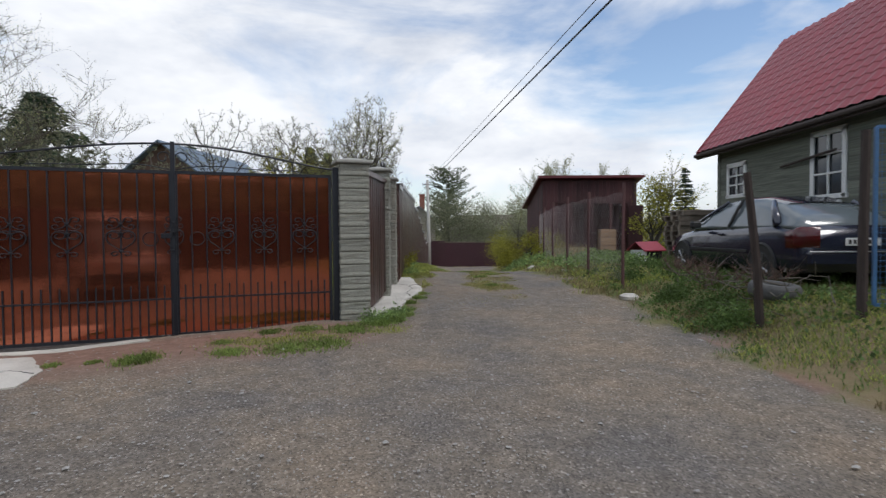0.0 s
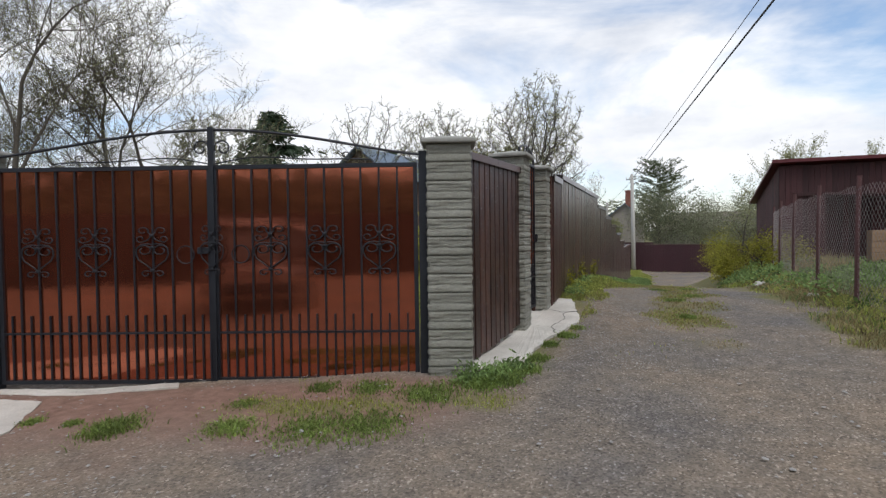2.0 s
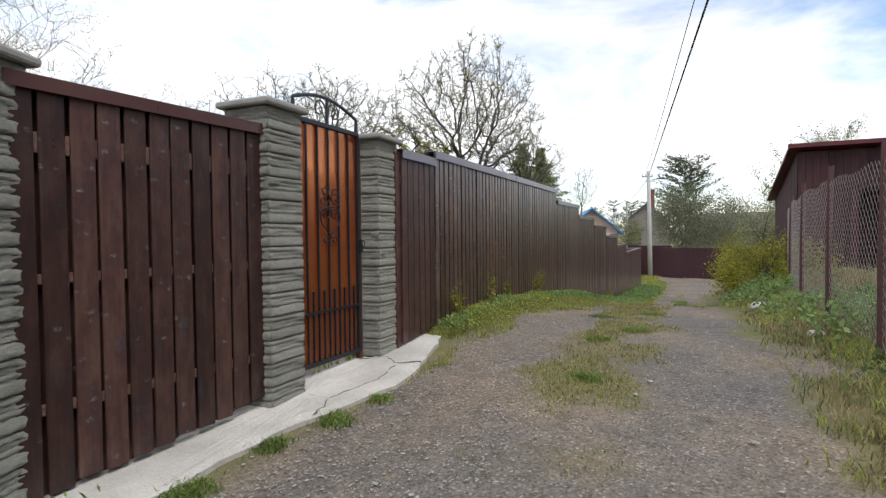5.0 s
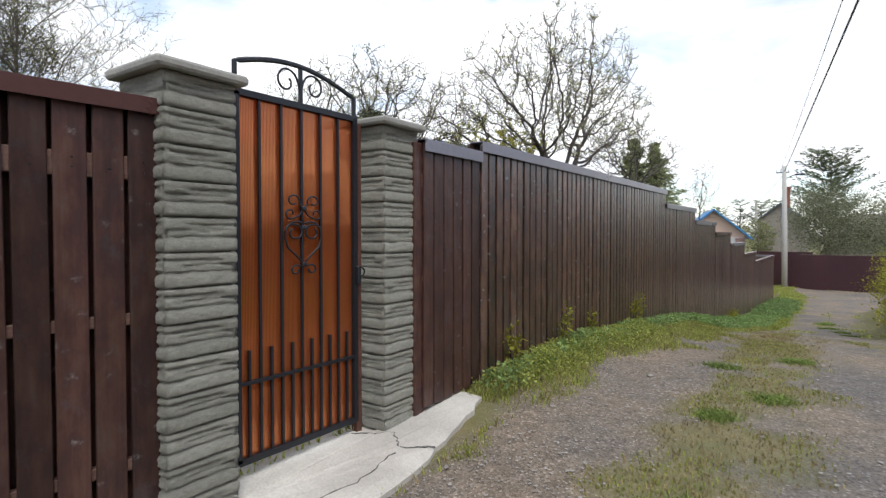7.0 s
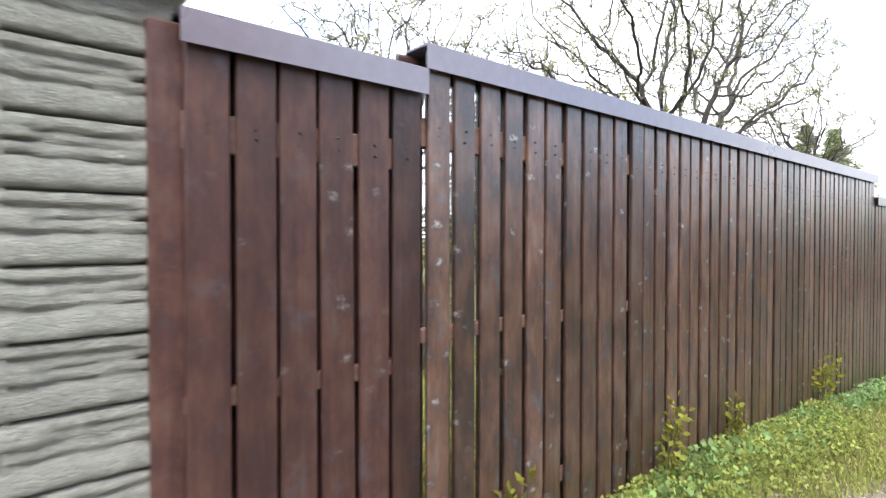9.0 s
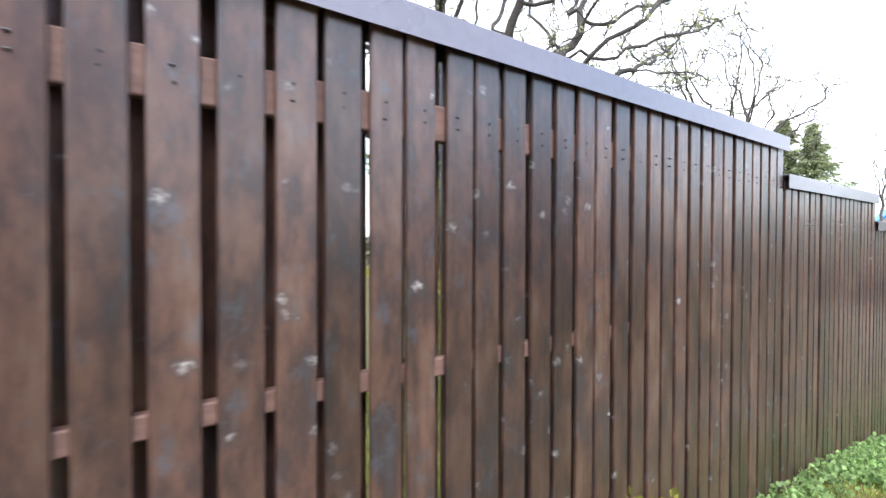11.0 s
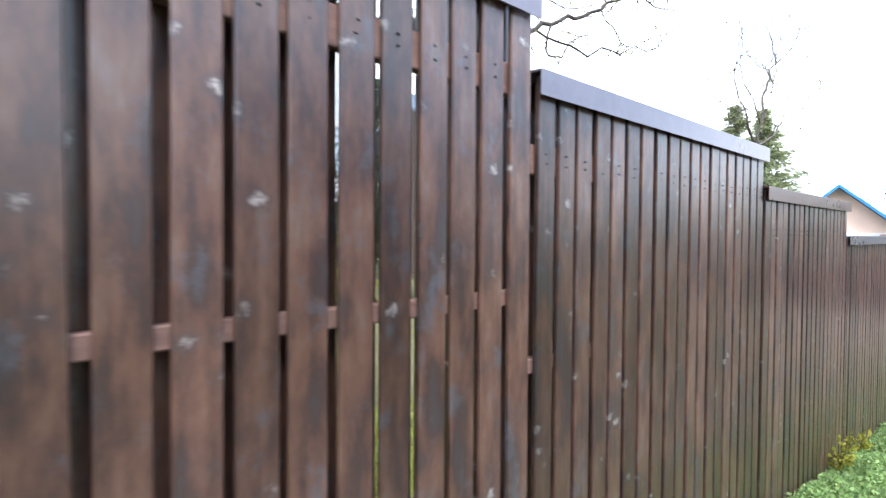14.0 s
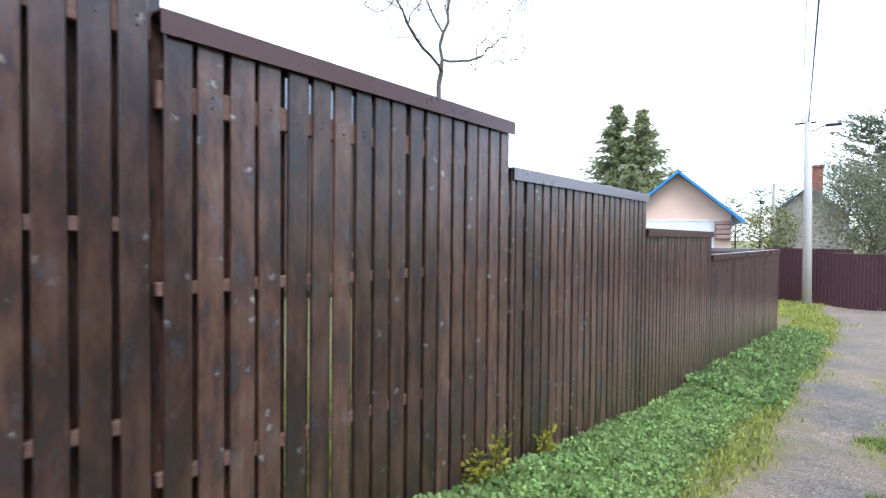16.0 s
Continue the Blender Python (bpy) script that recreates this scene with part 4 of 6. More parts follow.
def fruit_tree(label, x, y, seed, stem, blobs, n=900, bark=BARK, leaf_mat=None, step_len=0.11, kill=0.20, reach=1.6, tip_r=0.0042, spurs=3, buds=2, size=0.026):
    """A crooked fruit tree whose twigs grow towards points in its crown; stem is its first height."""
    rs = np.random.RandomState(seed)
    t = thing("tree", label, "tree", pose(x, y, gz(x, y) - 0.05))
    pts = crown_points(rs, n, blobs)
    nodes, parents = [np.zeros(3)], [-1]
    while nodes[-1][2] < stem:
        nodes.append(nodes[-1] + np.array([rs.normal() * 0.012, rs.normal() * 0.012, step_len]))
        parents.append(len(nodes) - 2)
    near_d = np.full(len(pts), 1e9)
    near_i = np.zeros(len(pts), int)

    def look_at(first):
        for q in range(first, len(nodes)):
            d = np.linalg.norm(pts - nodes[q], axis=1)
            m = d < near_d
            near_d[m], near_i[m] = d[m], q

    look_at(0)
    for turn in range(70):
        live = (near_d < (reach if turn > 12 else 9.0)) & (near_d > kill)
        if not live.any():
            break
        first = len(nodes)
        for q in np.unique(near_i[live]):
            d = unit(pts[live & (near_i == q)] - nodes[q]).mean(0) + rs.normal(size=3) * 0.16
            ln = np.linalg.norm(d)
            if ln < 0.15:
                continue
            nodes.append(nodes[q] + d / ln * step_len)
            parents.append(q)
        look_at(first)
        dead = near_d < kill
        pts, near_d, near_i = pts[~dead], near_d[~dead], near_i[~dead]
        if not len(pts) or len(nodes) > 9000:
            break
    kids = [[] for _ in nodes]
    for q, p in enumerate(parents):
        if p >= 0:
            kids[p].append(q)
    area = np.zeros(len(nodes))
    for q in range(len(nodes) - 1, -1, -1):
        area[q] = max(tip_r ** 2.25, sum(area[k] for k in kids[q]))
    rad = area ** (1 / 2.25)
    wood = Shape()
    ends = [q for q in range(len(nodes)) if len(kids[q]) != 1]
    for q in ends:
        path = [q]
        while parents[path[-1]] >= 0:
            path.append(parents[path[-1]])
            if len(kids[path[-1]]) != 1:
                break
        if len(path) > 1:
            path.reverse()
            r0 = [float(min(rad[k], rad[path[1]] * 1.05)) for k in path]
            wood.tube([nodes[k] for k in path], r0, 7 if r0[0] > 0.03 else 5 if r0[0] > 0.012 else 3, close=False)
    tips = []
    for q in range(len(nodes)):
        if rad[q] < 0.013:
            for _ in range(rs.poisson(spurs * 0.28)):
                d = unit(rs.normal(size=3) * 0.75 + np.array([0, 0, 0.75]))
                a = nodes[q]
                b = a + d * rs.uniform(0.05, 0.20)
                wood.tube([a, (a + b) / 2 + rs.normal(size=3) * 0.008, b], [0.0036, 0.003, 0.0018], 3, close=False)
                tips += [b, (a + b) / 2]
    part("trunk", wood, bark, t, smooth=True)
    p = np.repeat(np.array(tips), buds, 0)
    part("crown", leaves("crown", p + rs.normal(scale=0.012, size=p.shape), size, leaf_mat or BUD, rs, up=0.9), None, t)
    return t


def conifer(label, x, y, h, rad, seed, mat, z=None, dense=34, bare=0.08, pine=False, full=1.0):
    """A spruce or pine: a straight trunk with whorls of drooping, needled branches."""
    rs = np.random.RandomState(seed)
    t = thing("conifer", label, "tree", pose(x, y, (gz(x, y) if z is None else z) - 0.05))
    part("trunk", Shape().tube([(0, 0, 0), (0, 0, h * 0.5), (0, 0, h * 0.98)], [h * 0.018, h * 0.011, 0.01], 7), BARK_DARK, t, smooth=True)
    whorls = int(dense)
    quads = []
    limbs = Shape()
    for i in range(whorls):
        u = bare + (1 - bare) * (i + rs.rand() * 0.6) / whorls
        length = rad * ((1.02 - u) ** full if not pine else (1 - abs(u - 0.6)) ** 1.3) * rs.uniform(0.7, 1.1)
        for k in range(7 if not pine else 5):
            a = rs.uniform(0, 2 * math.pi)
            ln = length * rs.uniform(0.6, 1.15) + 0.05
            d = np.array([math.cos(a), math.sin(a), -0.18 if not pine else 0.25])
            o = np.array([0, 0, u * h])
            m = max(20, int(66 * ln / rad) + 14)
            f = rs.uniform(0.1, 1.0, m)
            pos = o + d * ln * f[:, None] + np.array([0, 0, 0.16 * ln]) * (f[:, None] ** 2)
            pos += rs.normal(scale=0.022 * rad + 0.025 * ln, size=(m, 3)) * np.array([1, 1, 0.5])
            w = rad * 0.06 * rs.uniform(0.6, 1.4, m)[:, None]
            dd = unit(d + rs.normal(scale=0.5, size=(m, 3)) + np.array([0, 0, -0.25 if not pine else 0.2]))
            ss = unit(np.cross(dd, rs.normal(size=(m, 3))))
            quads.append(np.stack([pos - dd * w * 0.5, pos + ss * w * 0.17, pos + dd * w, pos - ss * w * 0.17], 1))
            if k < 3:
                limbs.tube([tuple(o), tuple(o + d * ln * 0.6)], [0.012 * h / 8, 0.004], 3, close=False)
    part("limbs", limbs, BARK_DARK, t)["kind"] = "stuff"
    part("crown", fast_mesh("crown", np.concatenate(quads), 4, mat), None, t)
    return t


def blob_tree(label, x, y, h, rad, seed, mat, bark=BARK, count=5000, size=0.16, low=0.2, name="tree", category="tree", z=None, squash=1.0):
    """A leafy crown of many clumps on real limbs, with gaps."""
    rs = np.random.RandomState(seed)
    t = thing(name, label, category, pose(x, y, (gz(x, y) if z is None else z) - 0.05))
    s, tips = grow(0, 0, 0, h * 0.8, h * 0.022, seed, levels=3, splits=3, spread=0.6)
    part("trunk", s, bark, t, smooth=True)
    n = max(8, int(count / 130))
    c = unit(rs.normal(size=(n, 3))) * rs.uniform(0.35, 1.0, n)[:, None] * np.array([rad, rad, h * (1 - low) * 0.5 * squash])
    c[:, 2] += h * (low + (1 - low) * 0.5)
    c[:, :2] *= (1.15 - 0.55 * np.clip((c[:, 2:3] / h - low) / (1 - low), 0, 1))
    k = rs.randint(0, n, count)
    p = c[k] + rs.normal(size=(count, 3)) * rad * 0.16
    part("crown", leaves("crown", p, size, mat, rs, slim=0.7), None, t)
    return t


# trees behind the fence
fruit_tree("large bare old apple tree with fresh buds behind the fence", -1.45, 16.7, 19, 1.5,
           ((0.0, -1.0, 3.6, 1.0, 1.7, 1.0), (0.1, 0.7, 4.1, 1.1, 1.7, 1.45), (0.0, 2.1, 3.9, 1.0, 1.8, 1.2), (-0.7, -1.5, 3.0, 1.0, 1.3, 0.8)), n=3000, kill=0.17, tip_r=0.0050, spurs=6, buds=3, bark=BARK_DARK)
fruit_tree("bare apple tree with fresh buds behind the fence", -2.7, 14.0, 12, 1.0, ((0, 0, 3.0, 1.1, 1.7, 0.9), (-0.7, 0.5, 3.2, 0.9, 1.2, 0.8)), n=1300, tip_r=0.0048, spurs=5, buds=3, bark=BARK_DARK)
fruit_tree("bare apple tree with fresh buds behind the fence", -4.9, 14.6, 17, 1.2, ((0, 0, 3.3, 1.4, 1.4, 1.1), (-0.8, 0.6, 3.2, 1.0, 1.2, 1.0)), n=1100, tip_r=0.0048, buds=3, bark=BARK_DARK)
fruit_tree("spreading bare apple tree behind the fence", -1.65, 22.0, 18, 1.7, ((0.0, -1.2, 3.9, 0.9, 1.5, 0.9), (0.1, 1.1, 4.1, 0.9, 1.6, 0.9), (-0.5, 0, 4.5, 0.9, 1.4, 0.8)), n=1400, kill=0.2, tip_r=0.0050, buds=2, bark=BARK_DARK)
fruit_tree("young forked tree with sparse buds behind the fence", -0.85, 25.75, 25, 2.75, ((0.0, -0.5, 3.9, 0.4, 0.6, 0.8), (0.0, 0.8, 4.1, 0.45, 0.7, 0.85)), n=300, kill=0.17, spurs=3, buds=1, tip_r=0.0040)
for i, (x, y, h) in enumerate(((-10.2, 11.4, 8.2), (-11.0, 10.2, 9.0), (-10.2, 13.2, 7.2), (-12.8, 9.6, 8.4))):
    tree("tall bare budding tree behind the gate", x, y, h, 0.09, 40 + i, BARK, BUD, 1, 0.03, levels=5, splits=4 if i < 1 else 3, spread=0.72, wiggle=0.24, first=0.3, shrink=0.64)
fruit_tree("dense grey-green budding tree behind the gate", -11.0, 16.0, 51, 1.0, ((-0.2, -0.2, 3.4, 1.3, 1.4, 1.6), (0.8, 0.4, 3.0, 1.2, 1.2, 1.3)), n=1100, leaf_mat=GREY_GREEN, buds=7, spurs=5, size=0.05)
fruit_tree("grey-green budding tree behind the gate", -8.7, 18.0, 52, 1.0, ((0, 0, 3.0, 1.6, 1.4, 1.3),), n=500, leaf_mat=GREY_GREEN, buds=4, size=0.04)
fruit_tree("yellow-green budding shrub behind the fence", -4.6, 19.2, 53, 0.9, ((0, 0, 3.2, 1.2, 1.2, 1.3), (0.9, 0.2, 3.4, 0.9, 1.0, 1.0)), n=800, leaf_mat=BUSH, buds=8, spurs=5, size=0.05)
conifer("dark broad spruce behind the gate", -31.0, 44.0, 14.3, 9.4, 61, NEEDLE, dense=30, full=0.78)
conifer("small dark spruce behind the gate", -19.8, 45.5, 10.2, 4.6, 62, NEEDLE, dense=40, full=0.7)
conifer("yellow-green spruce beyond the pale house", -14.3, 64.6, 12.9, 5.2, 64, SPRUCE, dense=60, full=0.85)
conifer("yellow-green spruce beyond the pale house", -12.1, 64.0, 12.2, 5.0, 65, SPRUCE, dense=60, full=0.85)
conifer("low pale green spruce behind the fence", -8.6, 52.0, 6.6, 3.0, 67, SPRUCE, dense=40, full=0.8)

for i, (x, y, h, r) in enumerate(((-3.2, 12.2, 1.5, 1.0), (-4.4, 15.6, 1.7, 1.2), (-3.6, 18.2, 1.4, 1.0), (-4.2, 21.5, 1.9, 1.3), (-3.8, 24.6, 1.6, 1.1))):
    blob_tree("low green garden bush behind the board fence", x, y, h, r, 170 + i, BUSH, count=1200, size=0.08, low=0.02, name="bush", category="bush")

# far trees beyond the end of the lane
for i, (x, y, h) in enumerate(((-9.2, 83.0, 6.6), (-7.2, 84.0, 7.4), (-4.9, 83.5, 7.3), (-3.4, 85.0, 6.6), (-11.5, 86.0, 6.2), (-6.0, 90.0, 7.0))):
    conifer("dark distant pine beyond the pale house", x, y, h, 2.1, 240 + i, NEEDLE if i % 2 else PINE, pine=True, dense=16, bare=0.1)
conifer("tall pine beyond the end of the lane", 1.9, 70.0, 10.8, 3.6, 71, DARK_PINE, pine=True, dense=34, bare=0.35)
blob_tree("grey-green willow beyond the far fence", 1.9, 56.5, 7.2, 3.3, 72, GREY_GREEN, count=17000, size=0.10)
blob_tree("grey-green willow beyond the far fence", 5.4, 55.5, 6.2, 3.2, 73, GREY_GREEN, count=17000, size=0.10)
blob_tree("grey-green willow beyond the far fence", 9.4, 56.0, 6.2, 3.4, 74, GREY_GREEN, count=17000, size=0.10)
blob_tree("budding tree beyond the far fence", -2.6, 58.0, 4.6, 2.0, 75, BUD, count=2600, size=0.14)
blob_tree("budding tree beyond the far fence", 13.0, 52.0, 5.8, 2.6, 76, GREY_GREEN, count=3600, size=0.15)
rsf = random.Random(5)
for i in range(16):
    x = -52 + i * 7.4 + rsf.uniform(-2.5, 2.5)
    y = rsf.uniform(88, 125)
    if -34 < x < -20:
        continue
    if i % 3:
        blob_tree("distant mixed tree at the wood's edge", x, y, rsf.uniform(6.0, 8.5) + max(0, -x) * 0.06, rsf.uniform(3, 4.4), 80 + i, GREY_GREEN if i % 2 else PINE, count=1500, size=0.42, low=0.1)
    else:
        conifer("distant pine at the wood's edge", x, y, rsf.uniform(8, 11.5) + max(0, -x) * 0.06, 3.2, 80 + i, PINE, pine=True, dense=14, bare=0.15)
for i in range(9):
    x = 16 + i * 8
    blob_tree("distant mixed tree behind the shed", x, 62 - i * 3 + rsf.uniform(-3, 3), rsf.uniform(5.0, 7.0), 3.4, 110 + i, GREY_GREEN if i % 2 else BUD, count=1500, size=0.3, low=0.1)
# unseen trees added behind the walker to shape the gate's reflection
for i, (x, y, h) in enumerate(((-14, -12, 4.6), (-9, -15, 4.6), (-5.5, -14, 3.9), (-2, -15, 4.2), (2, -15, 4.0), (7, -14, 4.6), (11, -13, 4.4), (-19, -5, 5), (-22, 3, 5), (15, -8, 5))):
    blob_tree("unseen grey-green tree added for the gate's reflection", x, y, h, 4.0, 130 + i, GREY_GREEN, count=4200, size=0.6, low=0.0)

# trees beside the shed
blob_tree("leaning budding tree beside the shed", 8.15, 18.6, 2.9, 1.0, 150, BUSH, BARK_DARK, count=1100, size=0.07)
tree("leaning bare tree beside the shed", 8.0, 18.4, 3.1, 0.11, 151, BARK_DARK, BUSH, 2, 0.05, levels=4, splits=3, spread=0.65, lean=(0.3, 0.0))
conifer("dark little spruce behind the pallets", 13.0, 27.0, 4.6, 1.6, 152, NEEDLE)
tree("slim budding birch behind the shed", 6.4, 30.0, 6.6, 0.06, 153, BARK, BUD, 4, 0.06, scatter=0.06, levels=4, splits=3, spread=0.5, first=0.4, shrink=0.62)
tree("slim budding birch behind the shed", 9.6, 30.5, 6.2, 0.06, 154, BARK, BUD, 4, 0.06, scatter=0.06, levels=4, splits=3, spread=0.5, first=0.4, shrink=0.62)
blob_tree("bare brownish shrub beside the shed", 4.9, 29.0, 3.6, 1.1, 155, BUD, BARK_DARK, count=500, size=0.07, name="shrub", category="shrub")
for i, (x, y, h, r) in enumerate(((10.4, 21.5, 2.2, 1.6), (12.5, 20.0, 2.4, 1.8), (9.2, 24.0, 2.4, 1.4))):
    blob_tree("yellow-green hedge bush behind the yard", x, y, h, r, 160 + i, BUSH, count=1800, size=0.09, low=0.02, name="bush", category="bush")


# ---- shed ----
def shed():
    x0, x1, y0, y1 = 5.0, 8.75, 21.95, 25.9
    zf, zb, zg = 3.44, 2.52, 0.15
    s = thing("shed", "dark reddish-brown plank shed with a red sloping roof", "shed")
    rs = random.Random(3)
    planks = [Shape().box(0, 0.145, -0.022, 0, 0, 1, 0.004).mesh("plank", SHED) for _ in range(2)]
    n = 25
    for i in range(n):
        x = x0 + (x1 - x0) * i / n
        z_lo = zg
        if 6.1 < x < 8.3:
            z_lo = 2.45
        m = pose(x, y0, z_lo + rs.uniform(0, 0.03)) @ Matrix.Diagonal((1, 1, zf - z_lo - 0.02, 1))
        part("plank", planks[i % 2], None, s, at=m)
    for i in range(26):
        y = y0 + (y1 - y0) * i / 26
        zt = zf + (zb - zf) * (i + 0.5) / 26
        m = pose(x0, y + 0.15, zg, 0, 0, -90) @ Matrix.Diagonal((1, 1, zt - zg, 1))
        part("plank", planks[i % 2], None, s, at=m)
    part("back_wall", Shape().box(x0, x1, y1, y1 + 0.03, zg - 0.5, zb), SHED, s)
    part("side_wall", Shape().add([(x1, y0, zg), (x1, y1, zg), (x1, y1, zb), (x1, y0, zf), (x1 + 0.03, y0, zg), (x1 + 0.03, y1, zg), (x1 + 0.03, y1, zb), (x1 + 0.03, y0, zf)],
                                  [(0, 1, 2, 3), (7, 6, 5, 4), (0, 3, 7, 4), (1, 5, 6, 2), (3, 2, 6, 7)]), SHED, s)
    th = 0.07
    a, b = y0 - 0.25, y1 + 0.3
    sl = (zb - zf) / (y1 - y0)
    za, zc = zf + sl * (a - y0) + 0.03, zf + sl * (b - y0) + 0.03
    r = Shape().add([(x0 - 0.22, a, za), (x1 + 0.25, a, za), (x1 + 0.25, b, zc), (x0 - 0.22, b, zc),
                     (x0 - 0.22, a, za + th), (x1 + 0.25, a, za + th), (x1 + 0.25, b, zc + th), (x0 - 0.22, b, zc + th)],
                    [(3, 2, 1, 0), (4, 5, 6, 7), (0, 1, 5, 4), (1, 2, 6, 5), (2, 3, 7, 6), (3, 0, 4, 7)])
    part("roof", r, SHED_ROOF, s, "dull red sheet roof")
    part("fascia", Shape().box(x0 - 0.25, x1 + 0.27, a - 0.03, a - 0.004, za - 0.02, za + th + 0.01, 0.003), SHED_ROOF, s)
    part("lintel", Shape().box(x0 + 0.35, x1 - 0.2, y0 - 0.06, y0 - 0.024, 2.50, 2.60, 0.006), SHED, s)
    for x in (6.08, 6.95, 7.7, 8.42):
        part("post", Shape().box(x - 0.05, x + 0.05, y0 - 0.13, y0 - 0.03, zg - 0.2, 2.50, 0.008), SHED, s)
    for i in range(16):
        part("inner_plank", planks[i % 2], None, s, at=pose(6.0 + i * 0.152, y0 + 1.1, zg) @ Matrix.Diagonal((1, 1, 2.7, 1)))
    part("door", Shape().box(0, 0.55, -0.02, 0.02, 0.2, 2.4, 0.006), SHED, s, "open plank door", pose(8.42, y0 - 0.15, 0, 0, 0, -35))
    return s


RED_ROOF = material("red_roof_metal", (0.30, 0.035, 0.05), 0.42, 0.0, grain=(8, 0.12), stain=(0.7, 0.25), bump=(12, 0.05))
SHED_ROOF = material("dull_red_roof_metal", (0.13, 0.022, 0.028), 0.5, 0.0, grain=(8, 0.2), stain=(0.9, 0.3), bump=(12, 0.05))
shed()
PLY = material("plywood", (0.36, 0.24, 0.15), 0.8, grain=(30, 0.25), stretched=(0.1, 1, 1))
crate = thing("crate", "pale plywood crate standing in the shed doorway", "crate", pose(7.2, 21.5, gz(7.2, 21.5)))
for i in range(3):
    part("slat", Shape().box(0, 0.62, 0, 0.03, 0.1 + i * 0.32, 0.38 + i * 0.32, 0.006), PLY, crate)
part("box", Shape().box(0.02, 0.60, 0.034, 0.5, 0.0, 1.04, 0.01), PLY, crate)

# ---- kennel, pallets, junk ----
WHITE = material("white_paint", (0.72, 0.73, 0.72), 0.6, grain=(40, 0.1), stain=(3, 0.15))
PLANK = material("grey_plank", (0.24, 0.20, 0.16), 0.85, grain=(40, 0.3), stain=(2, 0.3), alike=0.3)
kz = gz(6.3, 13.8)
kennel = thing("kennel", "small white kennel with a red pitched roof", "kennel", pose(6.05, 13.7, kz, 0, 0, 20) @ Matrix.Scale(0.68, 4))
part("wall", Shape().box(0, 0.12, 0, 0.8, 0, 0.5, 0.008), WHITE, kennel)
part("body", Shape().box(0.125, 0.85, 0.02, 0.78, 0, 0.5, 0.008), IRON, kennel, "dark mesh-sided box")
part("roof", Shape().add([(-0.1, -0.1, 0.46), (0.95, -0.1, 0.46), (0.95, 0.9, 0.46), (-0.1, 0.9, 0.46), (-0.1, 0.4, 0.78), (0.95, 0.4, 0.78),
                          (-0.1, -0.1, 0.50), (0.95, -0.1, 0.50), (0.95, 0.9, 0.50), (-0.1, 0.9, 0.50), (-0.1, 0.4, 0.82), (0.95, 0.4, 0.82)],
                         [(6, 7, 11, 10), (8, 9, 10, 11), (1, 0, 4, 5), (3, 2, 5, 4), (0, 1, 7, 6), (2, 3, 9, 8), (0, 6, 10, 9, 3, 4), (1, 5, 2, 8, 11, 7)]), RED_ROOF, kennel)


def pallet(at):
    p = thing("pallet", "weathered wooden pallet in a stack", "pallet", at, "pallet stack")
    for i in range(6):
        part("slat", Shape().box(0, 1.2, i * 0.155, i * 0.155 + 0.11, 0.115, 0.14, 0.004), PLANK, p)
    for i in range(3):
        part("bearer", Shape().box(0, 1.2, 0.01 + i * 0.34, 0.1 + i * 0.34, 0.0, 0.114, 0.005), PLANK, p)
    return p


px, py = 7.5, 14.9
pz = gz(px + 0.6, py + 0.4)
first_pallet = pallet(pose(px, py, pz, 0, 0, 8))
for i in range(1, 10):
    copy_thing(first_pallet, pose(px + rsf.uniform(-0.06, 0.06), py + rsf.uniform(-0.05, 0.05), pz + 0.142 * i, 0, 0, 8 + rsf.uniform(-5, 5)))

# ---- posts and chain-link on the bank ----
ZINC = material("galvanised_wire", (0.30, 0.26, 0.26), 0.6, 0.4, grain=(40, 0.3))
POST_RED = material("old_red_post", (0.12, 0.055, 0.055), 0.75, grain=(60, 0.4), bump=(70, 0.3))
POSTS = [(4.22, 9.84, 2.28), (4.13, 11.89, 2.25), (4.15, 14.0, 2.28), (4.2, 16.1, 2.25), (4.35, 18.3, 2.2), (4.6, 20.6, 2.15)]
for i, (x, y, zt) in enumerate(POSTS):
    z0 = gz(x, y)
    ob = solid("fence_post", Shape().tube([(0, 0, -0.3), (0.0, 0, (zt - z0) * 0.5), (0.02, 0, zt - z0)], 0.031, 8), POST_RED,
               "rusty dark red steel post of the wire fence", "post", pose(x, y, z0), "wire fence posts")
for (xa, ya, za), (xb, yb, zb_) in zip(POSTS, POSTS[1:]):
    net = Shape()
    ln = math.hypot(xb - xa, yb - ya)
    z0 = max(gz(xa, ya), gz(xb, yb)) + 0.05
    hh = min(za, zb_) - 0.15 - z0
    cell = 0.11
    for sgn in (1, -1):
        k = -hh
        while k < ln + (hh if sgn < 0 else 0):
            pts = []
            for q in (0.0, hh):
                pts.append((k + q if sgn > 0 else k - q, q))
            (u0, v0), (u1, v1) = pts
            if u1 == u0:
                break
            lo, hi = max(min(u0, u1), 0), min(max(u0, u1), ln)
            if hi > lo:
                f = lambda u: v0 + (u - u0) / (u1 - u0) * (v1 - v0)
                at_ = lambda u: (xa + (xb - xa) * u / ln, ya + (yb - ya) * u / ln, z0 + f(u) + 0.02 * math.sin(u * 5))
                net.tube([at_(lo), at_((lo + hi) / 2), at_(hi)], 0.0022, 3, close=False)
            k += cell
    solid("wire_netting", net, ZINC, "sagging chain-link netting between rusty posts", "wire fence", group="wire netting")
DARKWOOD = material("dark_post_wood", (0.055, 0.04, 0.035), 0.9, grain=(40, 0.4), stretched=(1, 1, 0.1))
